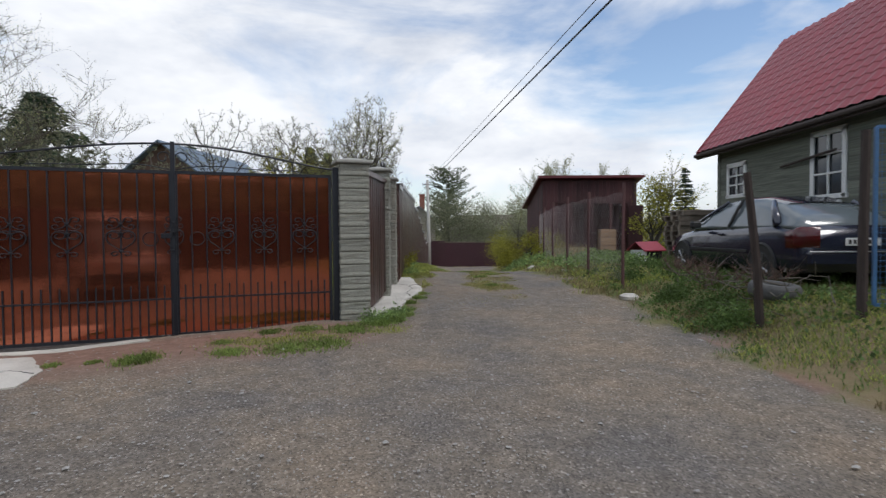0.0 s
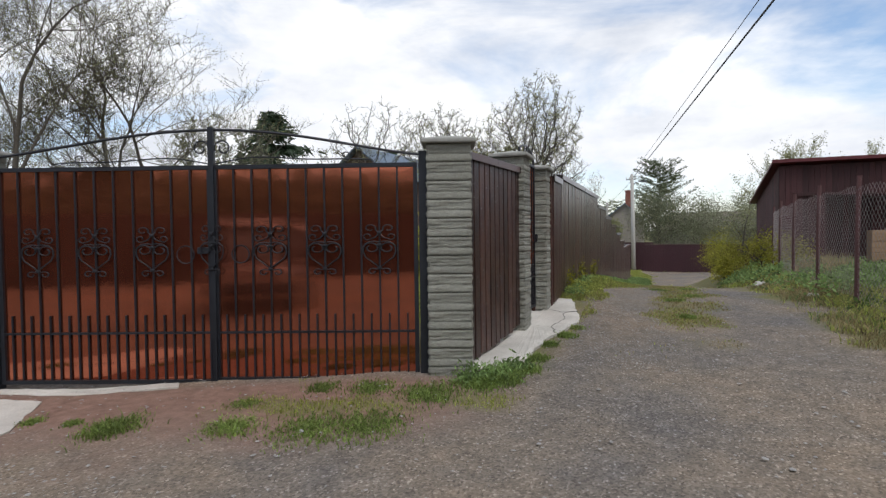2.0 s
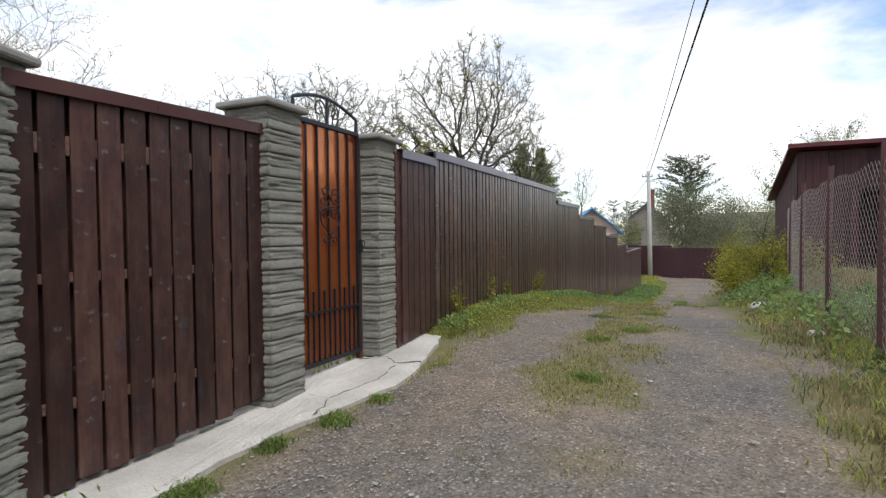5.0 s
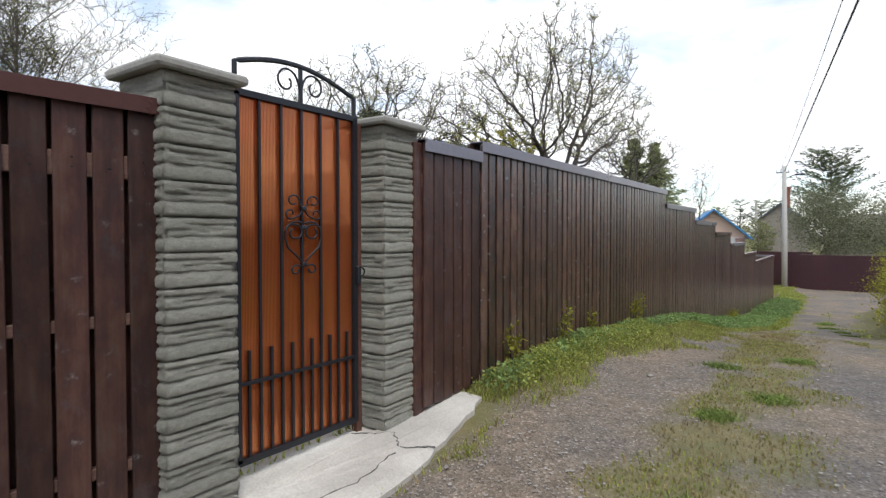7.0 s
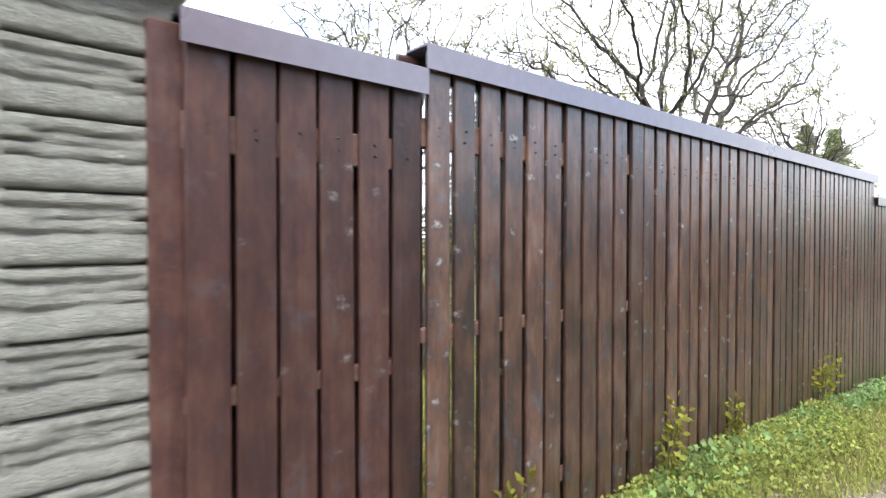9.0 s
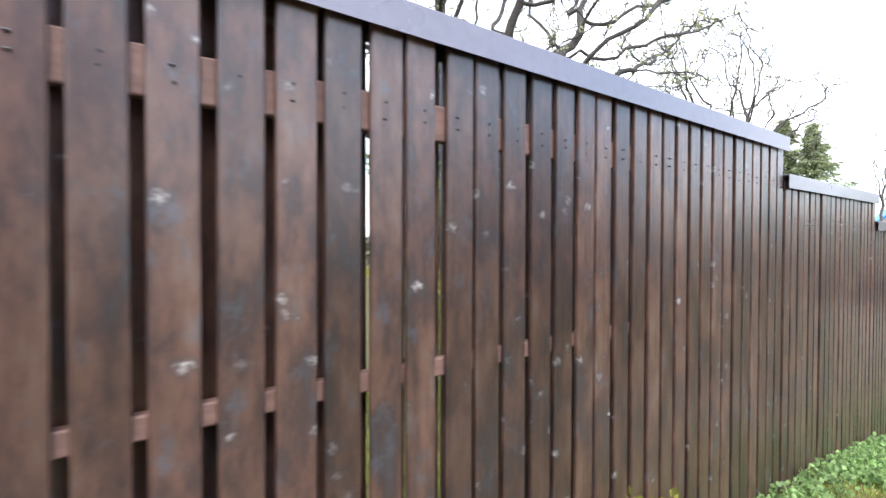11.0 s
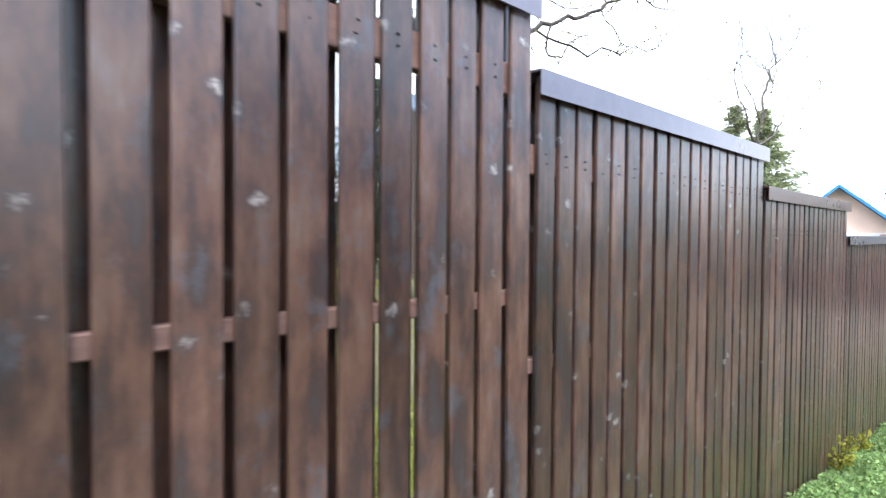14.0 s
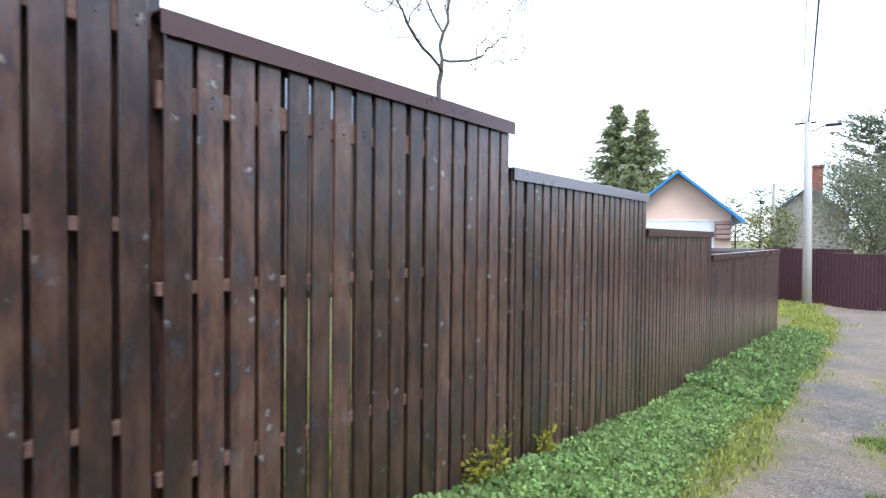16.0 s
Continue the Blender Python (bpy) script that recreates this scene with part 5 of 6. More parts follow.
for x, y, h, lx in ((4.70, 6.25, 1.85, -0.19), (5.37, 5.55, 2.0, 0.02)):
    solid("wooden_post", Shape().tube([(0, 0, -0.3), (lx * 0.3, 0, h * 0.4), (lx, 0.0, h)], [0.055, 0.050, 0.045], 7), DARKWOOD,
          "dark weathered leaning wooden post", "post", pose(x, y, gz(x, y)))
BLUE_PAINT = material("blue_paint", (0.06, 0.16, 0.33), 0.5, grain=(40, 0.2), stain=(3, 0.25))
bg = thing("yard_gate", "blue painted steel frame with wire mesh", "gate", pose(5.5, 5.55, gz(5.5, 5.5), 0, 0, -12))
for a, b in (((0, 0.1), (0, 2.0)), ((1.6, 0.1), (1.6, 2.0)), ((0, 2.0), (1.6, 2.0)), ((0, 0.1), (1.6, 0.1))):
    part("frame_bar", bar(Shape(), a[0], a[1], b[0], b[1], 0.018), BLUE_PAINT, bg)
net = Shape()
for i in range(1, 28):
    net.tube([(1.6 * i / 28, 0, 0.1), (1.6 * i / 28, 0, 2.0)], 0.0022, 3, close=False)
for i in range(1, 32):
    net.tube([(0, 0, 0.1 + 1.9 * i / 32), (1.6, 0, 0.1 + 1.9 * i / 32)], 0.0022, 3, close=False)
part("mesh", net, BLUE_PAINT, bg)

# ---- end of the lane ----
fx = thing("sheet_fence", "plum-brown corrugated sheet-metal fence across the lane's end", "fence")
for i in range(30):
    x = -1.6 + i * 0.72
    zt = 0.62 if x < 0.6 else 0.44
    s = Shape()
    prof = []
    for k in range(6):
        u = x + 0.12 * k
        prof += [(u, 48.6), (u + 0.05, 48.6), (u + 0.06, 48.57), (u + 0.11, 48.57)]
    prof.append((x + 0.72, 48.6))
    for p_, q_ in zip(prof, prof[1:]):
        s.add([(*p_, -1.9), (*q_, -1.9), (*q_, zt), (*p_, zt)], [(0, 1, 2, 3)])
    part("sheet", s, SHEET, fx)
part("rail", Shape().box(-1.6, 20, 48.62, 48.66, 0.1, 0.16), SHEET, fx)
part("top_trim", Shape().box(0.66, 20, 48.55, 48.63, 0.445, 0.475), PLANK, fx)
part("post", Shape().box(-1.72, -1.62, 48.55, 48.65, -1.9, 0.66, 0.006), SHEET, fx)

POLE = material("pale_pole", (0.50, 0.49, 0.46), 0.85, grain=(30, 0.15), stain=(2, 0.2), stretched=(1, 1, 0.2))
pole = thing("utility_pole", "pale concrete utility pole with insulators and lamp", "pole", pose(-0.12, 47.8, gz(-0.12, 47.8)))
pz0 = gz(-0.12, 47.8)
H = 5.9 - pz0
part("shaft", Shape().tube([(0, 0, -0.3), (-0.05, 0, H * 0.5), (-0.12, 0, H)], [0.17, 0.145, 0.115], 8), POLE, pole, smooth=True)
part("crossarm", Shape().box(-0.55, 0.15, -0.03, 0.03, H - 0.42, H - 0.36, 0.005), IRON, pole)
for x in (-0.52, -0.3, 0.12):
    part("insulator", Shape().tube([(x, 0, H - 0.38), (x, 0, H - 0.22)], [0.03, 0.045], 8), WHITE, pole)
part("lamp_arm", Shape().tube([(0, 0, H - 0.75), (0.35, -0.1, H - 0.6), (0.55, -0.15, H - 0.58)], 0.022, 6), IRON, pole)
part("lamp_head", Shape().box(0.45, 0.98, -0.24, -0.06, H - 0.62, H - 0.52, 0.03), IRON, pole, "dark street lamp head")
far_pole = thing("utility_pole", "slim pale pole farther off among the trees", "pole", pose(-3.2, 62, gz(-3.2, 62)))
part("shaft", Shape().tube([(0, 0, -0.3), (0, 0, 6.0)], [0.13, 0.10], 8), POLE, far_pole)
CABLE = material("black_cable", (0.015, 0.015, 0.016), 0.6, grain=(30, 0.1))


def cable(name, a, b, sag, r, label):
    a, b = Vector(a), Vector(b)
    pts = [a.lerp(b, i / 40) - Vector((0, 0, sag * 4 * (i / 40) * (1 - i / 40))) for i in range(41)]
    solid(name, Shape().tube(pts, r, 5), CABLE, label, "cable")


d_ = Vector((0.0978, -1.0, -0.012))
p0 = Vector((-0.22, 47.8, 5.55))
cable("overhead_cable", p0, p0 + d_ * 75, 0.0, 0.019, "black twisted overhead power cable")
cable("overhead_cable", p0 + Vector((-0.20, 0, 0.10)), p0 + d_ * 75 + Vector((-0.16, 0, 0.15)), 0.05, 0.008, "thin overhead telephone wire")
cable("overhead_cable", (-0.2, 47.8, 5.5), (-3.2, 62, 4.4), 0.15, 0.012, "overhead cable to the next pole")


# ---- houses ----
PINK = material("pale_pink_render", (0.72, 0.53, 0.43), 0.85, grain=(30, 0.06), stain=(1.0, 0.1))
BLUE_ROOF = material("blue_roof_metal", (0.03, 0.21, 0.50), 0.4, grain=(10, 0.1), stain=(1, 0.15))
STONE_RED = material("reddish_log", (0.33, 0.22, 0.20), 0.8, grain=(30, 0.2))


def gable_house(name, label, xc, y0, y1, half, ze, zr, zg, wall, roof, over=0.35, yaw=0, th=0.07):
    h = thing(name, label, "house", pose(xc, y0, 0, 0, 0, yaw))
    L = y1 - y0
    k = (zr - ze) / (half + over)
    zw = zr - k * half - 0.02
    s = Shape().add([(-half, 0, zg), (half, 0, zg), (half, 0, zw), (0, 0, zr - 0.02), (-half, 0, zw),
                     (-half, L, zg), (half, L, zg), (half, L, zw), (0, L, zr - 0.02), (-half, L, zw)],
                    [(0, 1, 2, 3, 4), (9, 8, 7, 6, 5), (1, 6, 7, 2), (5, 0, 4, 9)])
    part("wall", s, wall, h)
    for e in (1, -1):
        xo = e * (half + over)
        r = Shape().add([(0, -over, zr), (xo, -over, ze), (xo, L + over, ze), (0, L + over, zr),
                         (0, -over, zr + th), (xo, -over, ze + th), (xo, L + over, ze + th), (0, L + over, zr + th)],
                        [(0, 1, 2, 3), (7, 6, 5, 4), (0, 4, 5, 1), (1, 5, 6, 2), (2, 6, 7, 3)])
        part("roof_slope", r, roof, h)
        part("barge_board", Shape().tube([(0, -over - 0.012, zr + 0.02), (xo, -over - 0.012, ze + 0.02)], 0.055, 4, turn=0.5), roof, h)
    return h


pink = gable_house("pale_house", "small pale pink house with a blue metal roof", -2.92, 40.2, 45.5, 1.50, 1.45, 3.0, -2.2, PINK, BLUE_ROOF, over=0.32, yaw=15)
part("trim", Shape().box(-1.51, 1.25, -0.03, -0.004, 1.50, 1.55), WHITE, pink)
part("white_wall", Shape().box(-1.49, 1.05, -0.02, -0.005, -2.2, 1.495), WHITE, pink)
for i in range(4):
    part("log_end", Shape().box(1.07, 1.52, -0.16, -0.004, 0.95 + 0.145 * i, 1.08 + 0.145 * i, 0.03), STONE_RED, pink)
BROWN_GABLE = material("brown_gable_boards", (0.10, 0.06, 0.045), 0.85, grain=(20, 0.3), stretched=(1, 1, 0.1))
SLATE = material("grey_blue_roof", (0.10, 0.15, 0.21), 0.45, grain=(10, 0.15))
gable_house("house", "brown gabled house with a blue-grey metal roof behind the gate", -16.0, 33.5, 44, 2.2, 4.9, 7.0, -0.2, BROWN_GABLE, SLATE, over=0.5, yaw=-6)
grey_wall = material("grey_house_wall", (0.32, 0.29, 0.26), 0.85, grain=(20, 0.15))
gable_house("house", "grey-beige house beyond the far fence", -1.7, 66.0, 74, 1.9, 2.7, 4.5, -2, grey_wall, SLATE, over=0.3)
BRICK_RED = material("chimney_brick", (0.24, 0.09, 0.065), 0.85, grain=(20, 0.3))
stack = thing("chimney", "red brick chimney on the house beyond the far fence", "chimney", pose(-1.35, 67.2, 3.9))
part("shaft", Shape().box(-0.3, 0.3, -0.3, 0.3, -0.3, 1.95, 0.02), BRICK_RED, stack)
part("rim", Shape().box(-0.36, 0.36, -0.36, 0.36, 1.955, 2.12, 0.02), BRICK_RED, stack)
gable_house("house", "far low house with a pale roof behind the shed", 15.0, 72.0, 84, 5.0, 1.6, 3.6, -2, grey_wall, PLANK, over=0.4, yaw=70)


def log_house():
    """The green-grey timber house: a wall along the lane, steep red tiled roof."""
    h = thing("timber_house", "green-grey timber house with red metal-tile roof", "house")
    x0, y0, y1 = 8.95, 2.0, 15.7
    zg, ze = 0.3, 3.75
    GREEN = material("green_grey_siding", (0.19, 0.205, 0.165), 0.85, grain=(40, 0.45), stain=(2.6, 0.45), stretched=(1, 0.1, 1), alike=0.2)
    part("core", Shape().box(x0 + 0.02, x0 + 4.2, y0, y1, zg - 0.3, ze), GREEN, h)
    wins = ((14.3, 15.1, 2.36, 3.10), (10.7, 11.6, 2.12, 3.36))
    board = Shape().box(-0.012, 0.02, 0, 1, 0, 0.155, 0.012).mesh("siding_board", GREEN)
    z = zg
    while z < ze - 0.05:
        spans = [(y0, y1)]
        for a, b, w0, w1 in wins:
            if z + 0.155 > w0 and z < w1:
                spans = [q for s_ in spans for q in ((s_[0], min(s_[1], a)), (max(s_[0], b), s_[1])) if q[1] - q[0] > 0.05]
        for a, b in spans:
            part("siding_board", board, None, h, at=pose(x0, a, z, 0, -4, 0) @ Matrix.Diagonal((1, b - a, 1, 1)))
        z += 0.157
    GLASS = material("window_glass", (0.02, 0.025, 0.03), 0.06, grain=(3, 0.1), spec=0.8, bump=(2, 0.02))
    for a, b, w0, w1 in wins:
        w = new("window")
        w.parent = h
        part("pane", Shape().box(x0 + 0.005, x0 + 0.015, a, b, w0, w1), GLASS, w)
        for fa, fb, f0, f1 in ((a - 0.09, a + 0.03, w0 - 0.08, w1 + 0.1), (b - 0.03, b + 0.09, w0 - 0.08, w1 + 0.1), (a - 0.09, b + 0.09, w1, w1 + 0.12), (a - 0.12, b + 0.12, w0 - 0.1, w0)):
            part("window_frame", Shape().box(x0 - 0.05, x0 - 0.012, fa, fb, f0, f1, 0.006), WHITE, w)
        part("mullion", Shape().box(x0 - 0.035, x0 - 0.004, (a + b) / 2 - 0.025, (a + b) / 2 + 0.025, w0, w1, 0.004), WHITE, w)
        for zz in (w0 + (w1 - w0) * 0.35, w0 + (w1 - w0) * 0.68):
            part("mullion", Shape().box(x0 - 0.033, x0 - 0.005, a, b, zz - 0.02, zz + 0.02, 0.004), WHITE, w)
    part("corner_board", Shape().box(x0 - 0.04, x0 + 0.14, y1 - 0.15, y1 + 0.02, zg, ze, 0.008), GREEN, h)
    # roof
    zr, xr, xe = 6.95, 11.1, 8.55
    sl = (zr - 3.62) / (xr - xe)
    r = Shape()
    n = 15
    ny = 90
    ya, yb = y0 - 0.4, y1 + 0.45
    for i in range(n):
        for e in (0, 1):
            u = (i + e) / n
            for j in range(ny + 1):
                yy = ya + (yb - ya) * j / ny
                bump_ = 0.018 * math.cos(j * math.pi) + (0.030 if e == 0 else 0.0)
                r.v.append((xe + (xr - xe) * u - 0.02, yy, 3.62 + (zr - 3.62) * u + bump_ + 0.06))
        b0 = i * 2 * (ny + 1)
        r.f += [(b0 + j, b0 + j + 1, b0 + ny + 2 + j, b0 + ny + 1 + j) for j in range(ny)]
        if i:
            p_ = b0 - (ny + 1)
            r.f += [(p_ + j, p_ + j + 1, b0 + j + 1, b0 + j) for j in range(ny)]
    part("roof_slope", r, RED_ROOF, h, "red metal-tile roof slope")
    back = Shape().add([(xr, ya, zr), (xr, yb, zr), (xr + 2.6, yb, 3.62), (xr + 2.6, ya, 3.62)], [(0, 1, 2, 3)])
    part("roof_back", back, RED_ROOF, h)
    part("under_roof", Shape().add([(xe, ya, 3.60), (xe, yb, 3.60), (xr, yb, zr - 0.06), (xr, ya, zr - 0.06)], [(0, 1, 2, 3)]), DARKWOOD, h)
    part("barge_board", Shape().add([(xe - 0.05, yb, 3.50), (xr, yb, zr - 0.12), (xr, yb, zr + 0.09), (xe - 0.05, yb, 3.72), (xe - 0.05, yb + 0.03, 3.50), (xr, yb + 0.03, zr - 0.12), (xr, yb + 0.03, zr + 0.09), (xe - 0.05, yb + 0.03, 3.72)],
                                    [(3, 2, 1, 0), (4, 5, 6, 7), (0, 1, 5, 4), (2, 3, 7, 6), (0, 4, 7, 3)]), RED_ROOF, h)
    part("gable", Shape().add([(x0, y1, ze - 0.2), (xr + 2.15, y1, ze - 0.2), (xr, y1, zr - 0.15)], [(0, 2, 1)]), GREEN, h)
    part("fascia", Shape().box(xe - 0.04, xe, ya, yb, 3.48, 3.66, 0.004), DARKWOOD, h)
    part("soffit", Shape().box(xe, x0 - 0.02, ya, yb, 3.60, 3.62), DARKWOOD, h)
    gut = Shape()
    gut.tube([(xe - 0.09, ya, 3.58), (xe - 0.09, yb, 3.58)], 0.055, 8)
    part("gutter", gut, DARKWOOD, h)
    # a nearly level pole along the wall
    part("chimney_pipe", Shape().tube([(x0 - 0.12, 10.8, 3.0), (x0 - 0.12, 12.6, 2.85)], 0.03, 6), DARKWOOD, h)
    return h


log_house()


# ---- car ----
CARPAINT = material("dark_car_paint", (0.014, 0.017, 0.034), 0.18, 0.2, grain=(3, 0.08), stain=(1.5, 0.1), bump=(3, 0.01), coat=0.6)
# base colour lightened to stand for the sky reflected in the glass
CARGLASS = material("car_glass", (0.13, 0.155, 0.17), 0.05, grain=(2, 0.05), spec=0.9, bump=(2, 0.01))
RUBBER = material("rubber", (0.022, 0.022, 0.022), 0.8, grain=(50, 0.3))
ALLOY = material("alloy", (0.42, 0.42, 0.43), 0.35, 0.8, grain=(30, 0.1))
RED_LENS = material("red_lens", (0.075, 0.005, 0.007), 0.12, grain=(8, 0.2), spec=0.7, bump=(60, 0.05))
BLACK_TRIM = material("black_trim", (0.02, 0.02, 0.02), 0.6, grain=(40, 0.2))


def ring_loft(rings):
    s = Shape()
    m = len(rings[0])
    for r_ in rings:
        s.v += r_
    for i in range(len(rings) - 1):
        s.f += [(i * m + j, i * m + (j + 1) % m, (i + 1) * m + (j + 1) % m, (i + 1) * m + j) for j in range(m)]
    s.f += [tuple(range(m - 1, -1, -1)), tuple(range((len(rings) - 1) * m, len(rings) * m))]
    return s


def wheel(parent, at):
    w = new("wheel")
    w.parent = parent
    w.matrix_basis = at
    t = Shape()
    pts = [(0.0, 0.20), (0.02, 0.29), (0.06, 0.315), (0.16, 0.315), (0.20, 0.29), (0.21, 0.20)]
    n = 28
    for i in range(n):
        a = 2 * math.pi * i / n
        t.v += [(x, r * math.cos(a), r * math.sin(a)) for x, r in pts]
    m = len(pts)
    t.f += [(i * m + j, i * m + j + 1, (i + 1) % n * m + j + 1, (i + 1) % n * m + j) for i in range(n) for j in range(m - 1)]
    part("tyre", t, RUBBER, w, smooth=True)
    rim = Shape()
    rim.tube([(0.02 + 0.0, 0.2 * math.cos(q * math.pi / 12), 0.2 * math.sin(q * math.pi / 12)) for q in range(25)], 0.018, 6)
    rim.tube([(0.0, 0, 0), (0.05, 0, 0)], 0.045, 10)
    for k in range(7):
        a = 2 * math.pi * k / 7
        rim.tube([(0.02, 0.03 * math.cos(a), 0.03 * math.sin(a)), (0.012, 0.2 * math.cos(a), 0.2 * math.sin(a))], [0.022, 0.026], 4)
    part("rim", rim, ALLOY, w)
    part("drum", Shape().tube([(0.09, 0, 0), (0.11, 0, 0)], 0.2, 16), BLACK_TRIM, w)


def car(label, at, lit=None):
    c = thing("car", label, "car", at)
    rings = []
    for y, zt, hw, zl in ((0.0, 0.66, 0.74, 0.36), (0.05, 0.86, 0.82, 0.28), (0.22, 0.96, 0.87, 0.25), (0.6, 1.0, 0.885, 0.22), (1.2, 0.98, 0.89, 0.2), (2.2, 0.95, 0.89, 0.2),
                          (3.2, 0.93, 0.885, 0.2), (3.8, 0.87, 0.87, 0.2), (4.25, 0.78, 0.83, 0.22), (4.55, 0.66, 0.74, 0.26), (4.68, 0.52, 0.6, 0.32)):
        half = [(hw * 0.9, zl), (hw * 0.985, zl + 0.1), (hw, 0.5), (hw * 0.985, zt - 0.16), (hw * 0.95, zt - 0.05), (hw * 0.82, zt), (hw * 0.4, zt + 0.02)]
        rings.append([(-x, y, z) for x, z in half] + [(x, y, z) for x, z in reversed(half)])
    part("body", ring_loft(rings), CARPAINT, c, smooth=True)
    rings = []
    for y, zr, hw in ((0.18, 0.96, 0.70), (0.45, 1.13, 0.66), (0.85, 1.31, 0.61), (1.35, 1.425, 0.575), (1.95, 1.455, 0.565), (2.45, 1.415, 0.57), (2.85, 1.29, 0.60), (3.2, 1.11, 0.66), (3.5, 0.93, 0.70)):
        half = [(0.845, 0.92 if zr > 0.97 else 0.9), (0.82, min(zr, 0.98)), (hw + (0.82 - hw) * 0.45, 0.98 + (zr - 0.98) * 0.55 if zr > 0.98 else zr), (hw + 0.05, zr - 0.03 if zr > 1 else zr), (hw * 0.8, zr), (hw * 0.3, zr + 0.012)]
        rings.append([(-x, y, z) for x, z in half] + [(x, y, z) for x, z in reversed(half)])
    part("glazing", ring_loft(rings), CARGLASS, c, "glazing with the sky's reflection in its colour", smooth=True)
    roof = Shape()
    st = ((0.82, 1.305, 0.63), (1.35, 1.43, 0.61), (1.95, 1.462, 0.60), (2.42, 1.425, 0.605))
    for y, z, hw in st:
        roof.v += [(-hw, y, z - 0.045), (-hw * 0.8, y, z + 0.008), (0, y, z + 0.028), (hw * 0.8, y, z + 0.008), (hw, y, z - 0.045)]
    roof.f += [(i * 5 + j, i * 5 + j + 1, i * 5 + j + 6, i * 5 + j + 5) for i in range(3) for j in range(4)]
    part("roof", roof, CARPAINT, c, smooth=True)
    for e in (1, -1):
        part("pillar", Shape().tube([(e * 0.845, 3.42, 0.94), (e * 0.69, 2.95, 1.2), (e * 0.61, 2.42, 1.41)], 0.028, 6), CARPAINT, c, smooth=True)
        part("pillar", Shape().tube([(e * 0.85, 2.0, 0.95), (e * 0.72, 1.95, 1.25), (e * 0.62, 1.92, 1.43)], 0.03, 6), BLACK_TRIM, c)
        part("pillar", Shape().tube([(e * 0.83, 0.62, 0.96), (e * 0.735, 0.84, 1.17), (e * 0.64, 1.02, 1.35)], [0.075, 0.06, 0.04], 8), CARPAINT, c, smooth=True)
        part("side_moulding", Shape().box(e * 0.892 - 0.012, e * 0.892 + 0.012, 1.35, 3.35, 0.52, 0.57, 0.006), BLACK_TRIM, c)
        part("mirror", Shape().box(e * 0.99 - 0.1, e * 0.99 + 0.1, 2.88, 3.0, 0.94, 1.07, 0.03), BLACK_TRIM, c)
        part("door_handle", Shape().box(e * 0.895 - 0.015, e * 0.895 + 0.015, 2.1, 2.28, 0.80, 0.84, 0.006), CARPAINT, c)
        tl = Shape()
        outline = [(0.62 + 0.28 * math.sin(q * math.pi / 12), 0.20 - 0.215 * math.cos(q * math.pi / 12)) for q in range(7)] + [(0.903, 0.34)]
        for q, (lx, ly) in enumerate(outline):
            drop = 0.05 * max(0, q - 4)
            tl.v += [(e * (lx - 0.03), ly + 0.03, 0.62), (e * lx, ly, 0.64 + drop * 0.6), (e * lx * 1.006, ly - 0.004, 0.78), (e * lx, ly, 0.92 - drop * 0.5), (e * (lx - 0.03), ly + 0.03, 0.94 - drop * 0.5)]
        tl.f += [(q * 5 + k, q * 5 + 5 + k, q * 5 + 6 + k, q * 5 + 1 + k) for q in range(7) for k in range(4)]
        part("tail_light", tl, RED_LENS, c, "dark red wrap-round tail light", smooth=True)
        for y in (0.95, 3.72):
            part("wheel_arch", Shape().tube([(e * 0.88, y + 0.36 * math.cos(q * math.pi / 14), 0.31 + 0.36 * math.sin(q * math.pi / 14)) for q in range(15)], 0.03, 6), BLACK_TRIM, c)
            part("arch_well", Shape().tube([(e * 0.70, y, 0.32), (e * 0.897, y, 0.32)], 0.345, 22), BLACK_TRIM, c)
            wheel(c, pose(e * 0.905, y, 0.315, 0, 0, 180 if e > 0 else 0))
    part("chrome_strip", Shape().box(-0.81, 0.81, -0.062, -0.048, 0.565, 0.585, 0.004), ALLOY, c, "thin chrome strip along the bumper")
    part("bumper", Shape().box(-0.80, 0.80, -0.05, 0.12, 0.36, 0.58, 0.04), CARPAINT, c)
    part("number_plate", Shape().box(-0.26, 0.26, -0.03, -0.018, 0.66, 0.77, 0.004), WHITE, c, "white number plate")
    for k in range(6):
        part("plate_mark", Shape().box(-0.22 + k * 0.072, -0.18 + k * 0.072, -0.036, -0.031, 0.685, 0.745, 0.0), BLACK_TRIM, c)
    return c


parked = car("dark blue-black liftback car parked beside the timber house", pose(6.9, 7.55, gz(6.9, 9.5) - 0.02, 0, 0, 1))


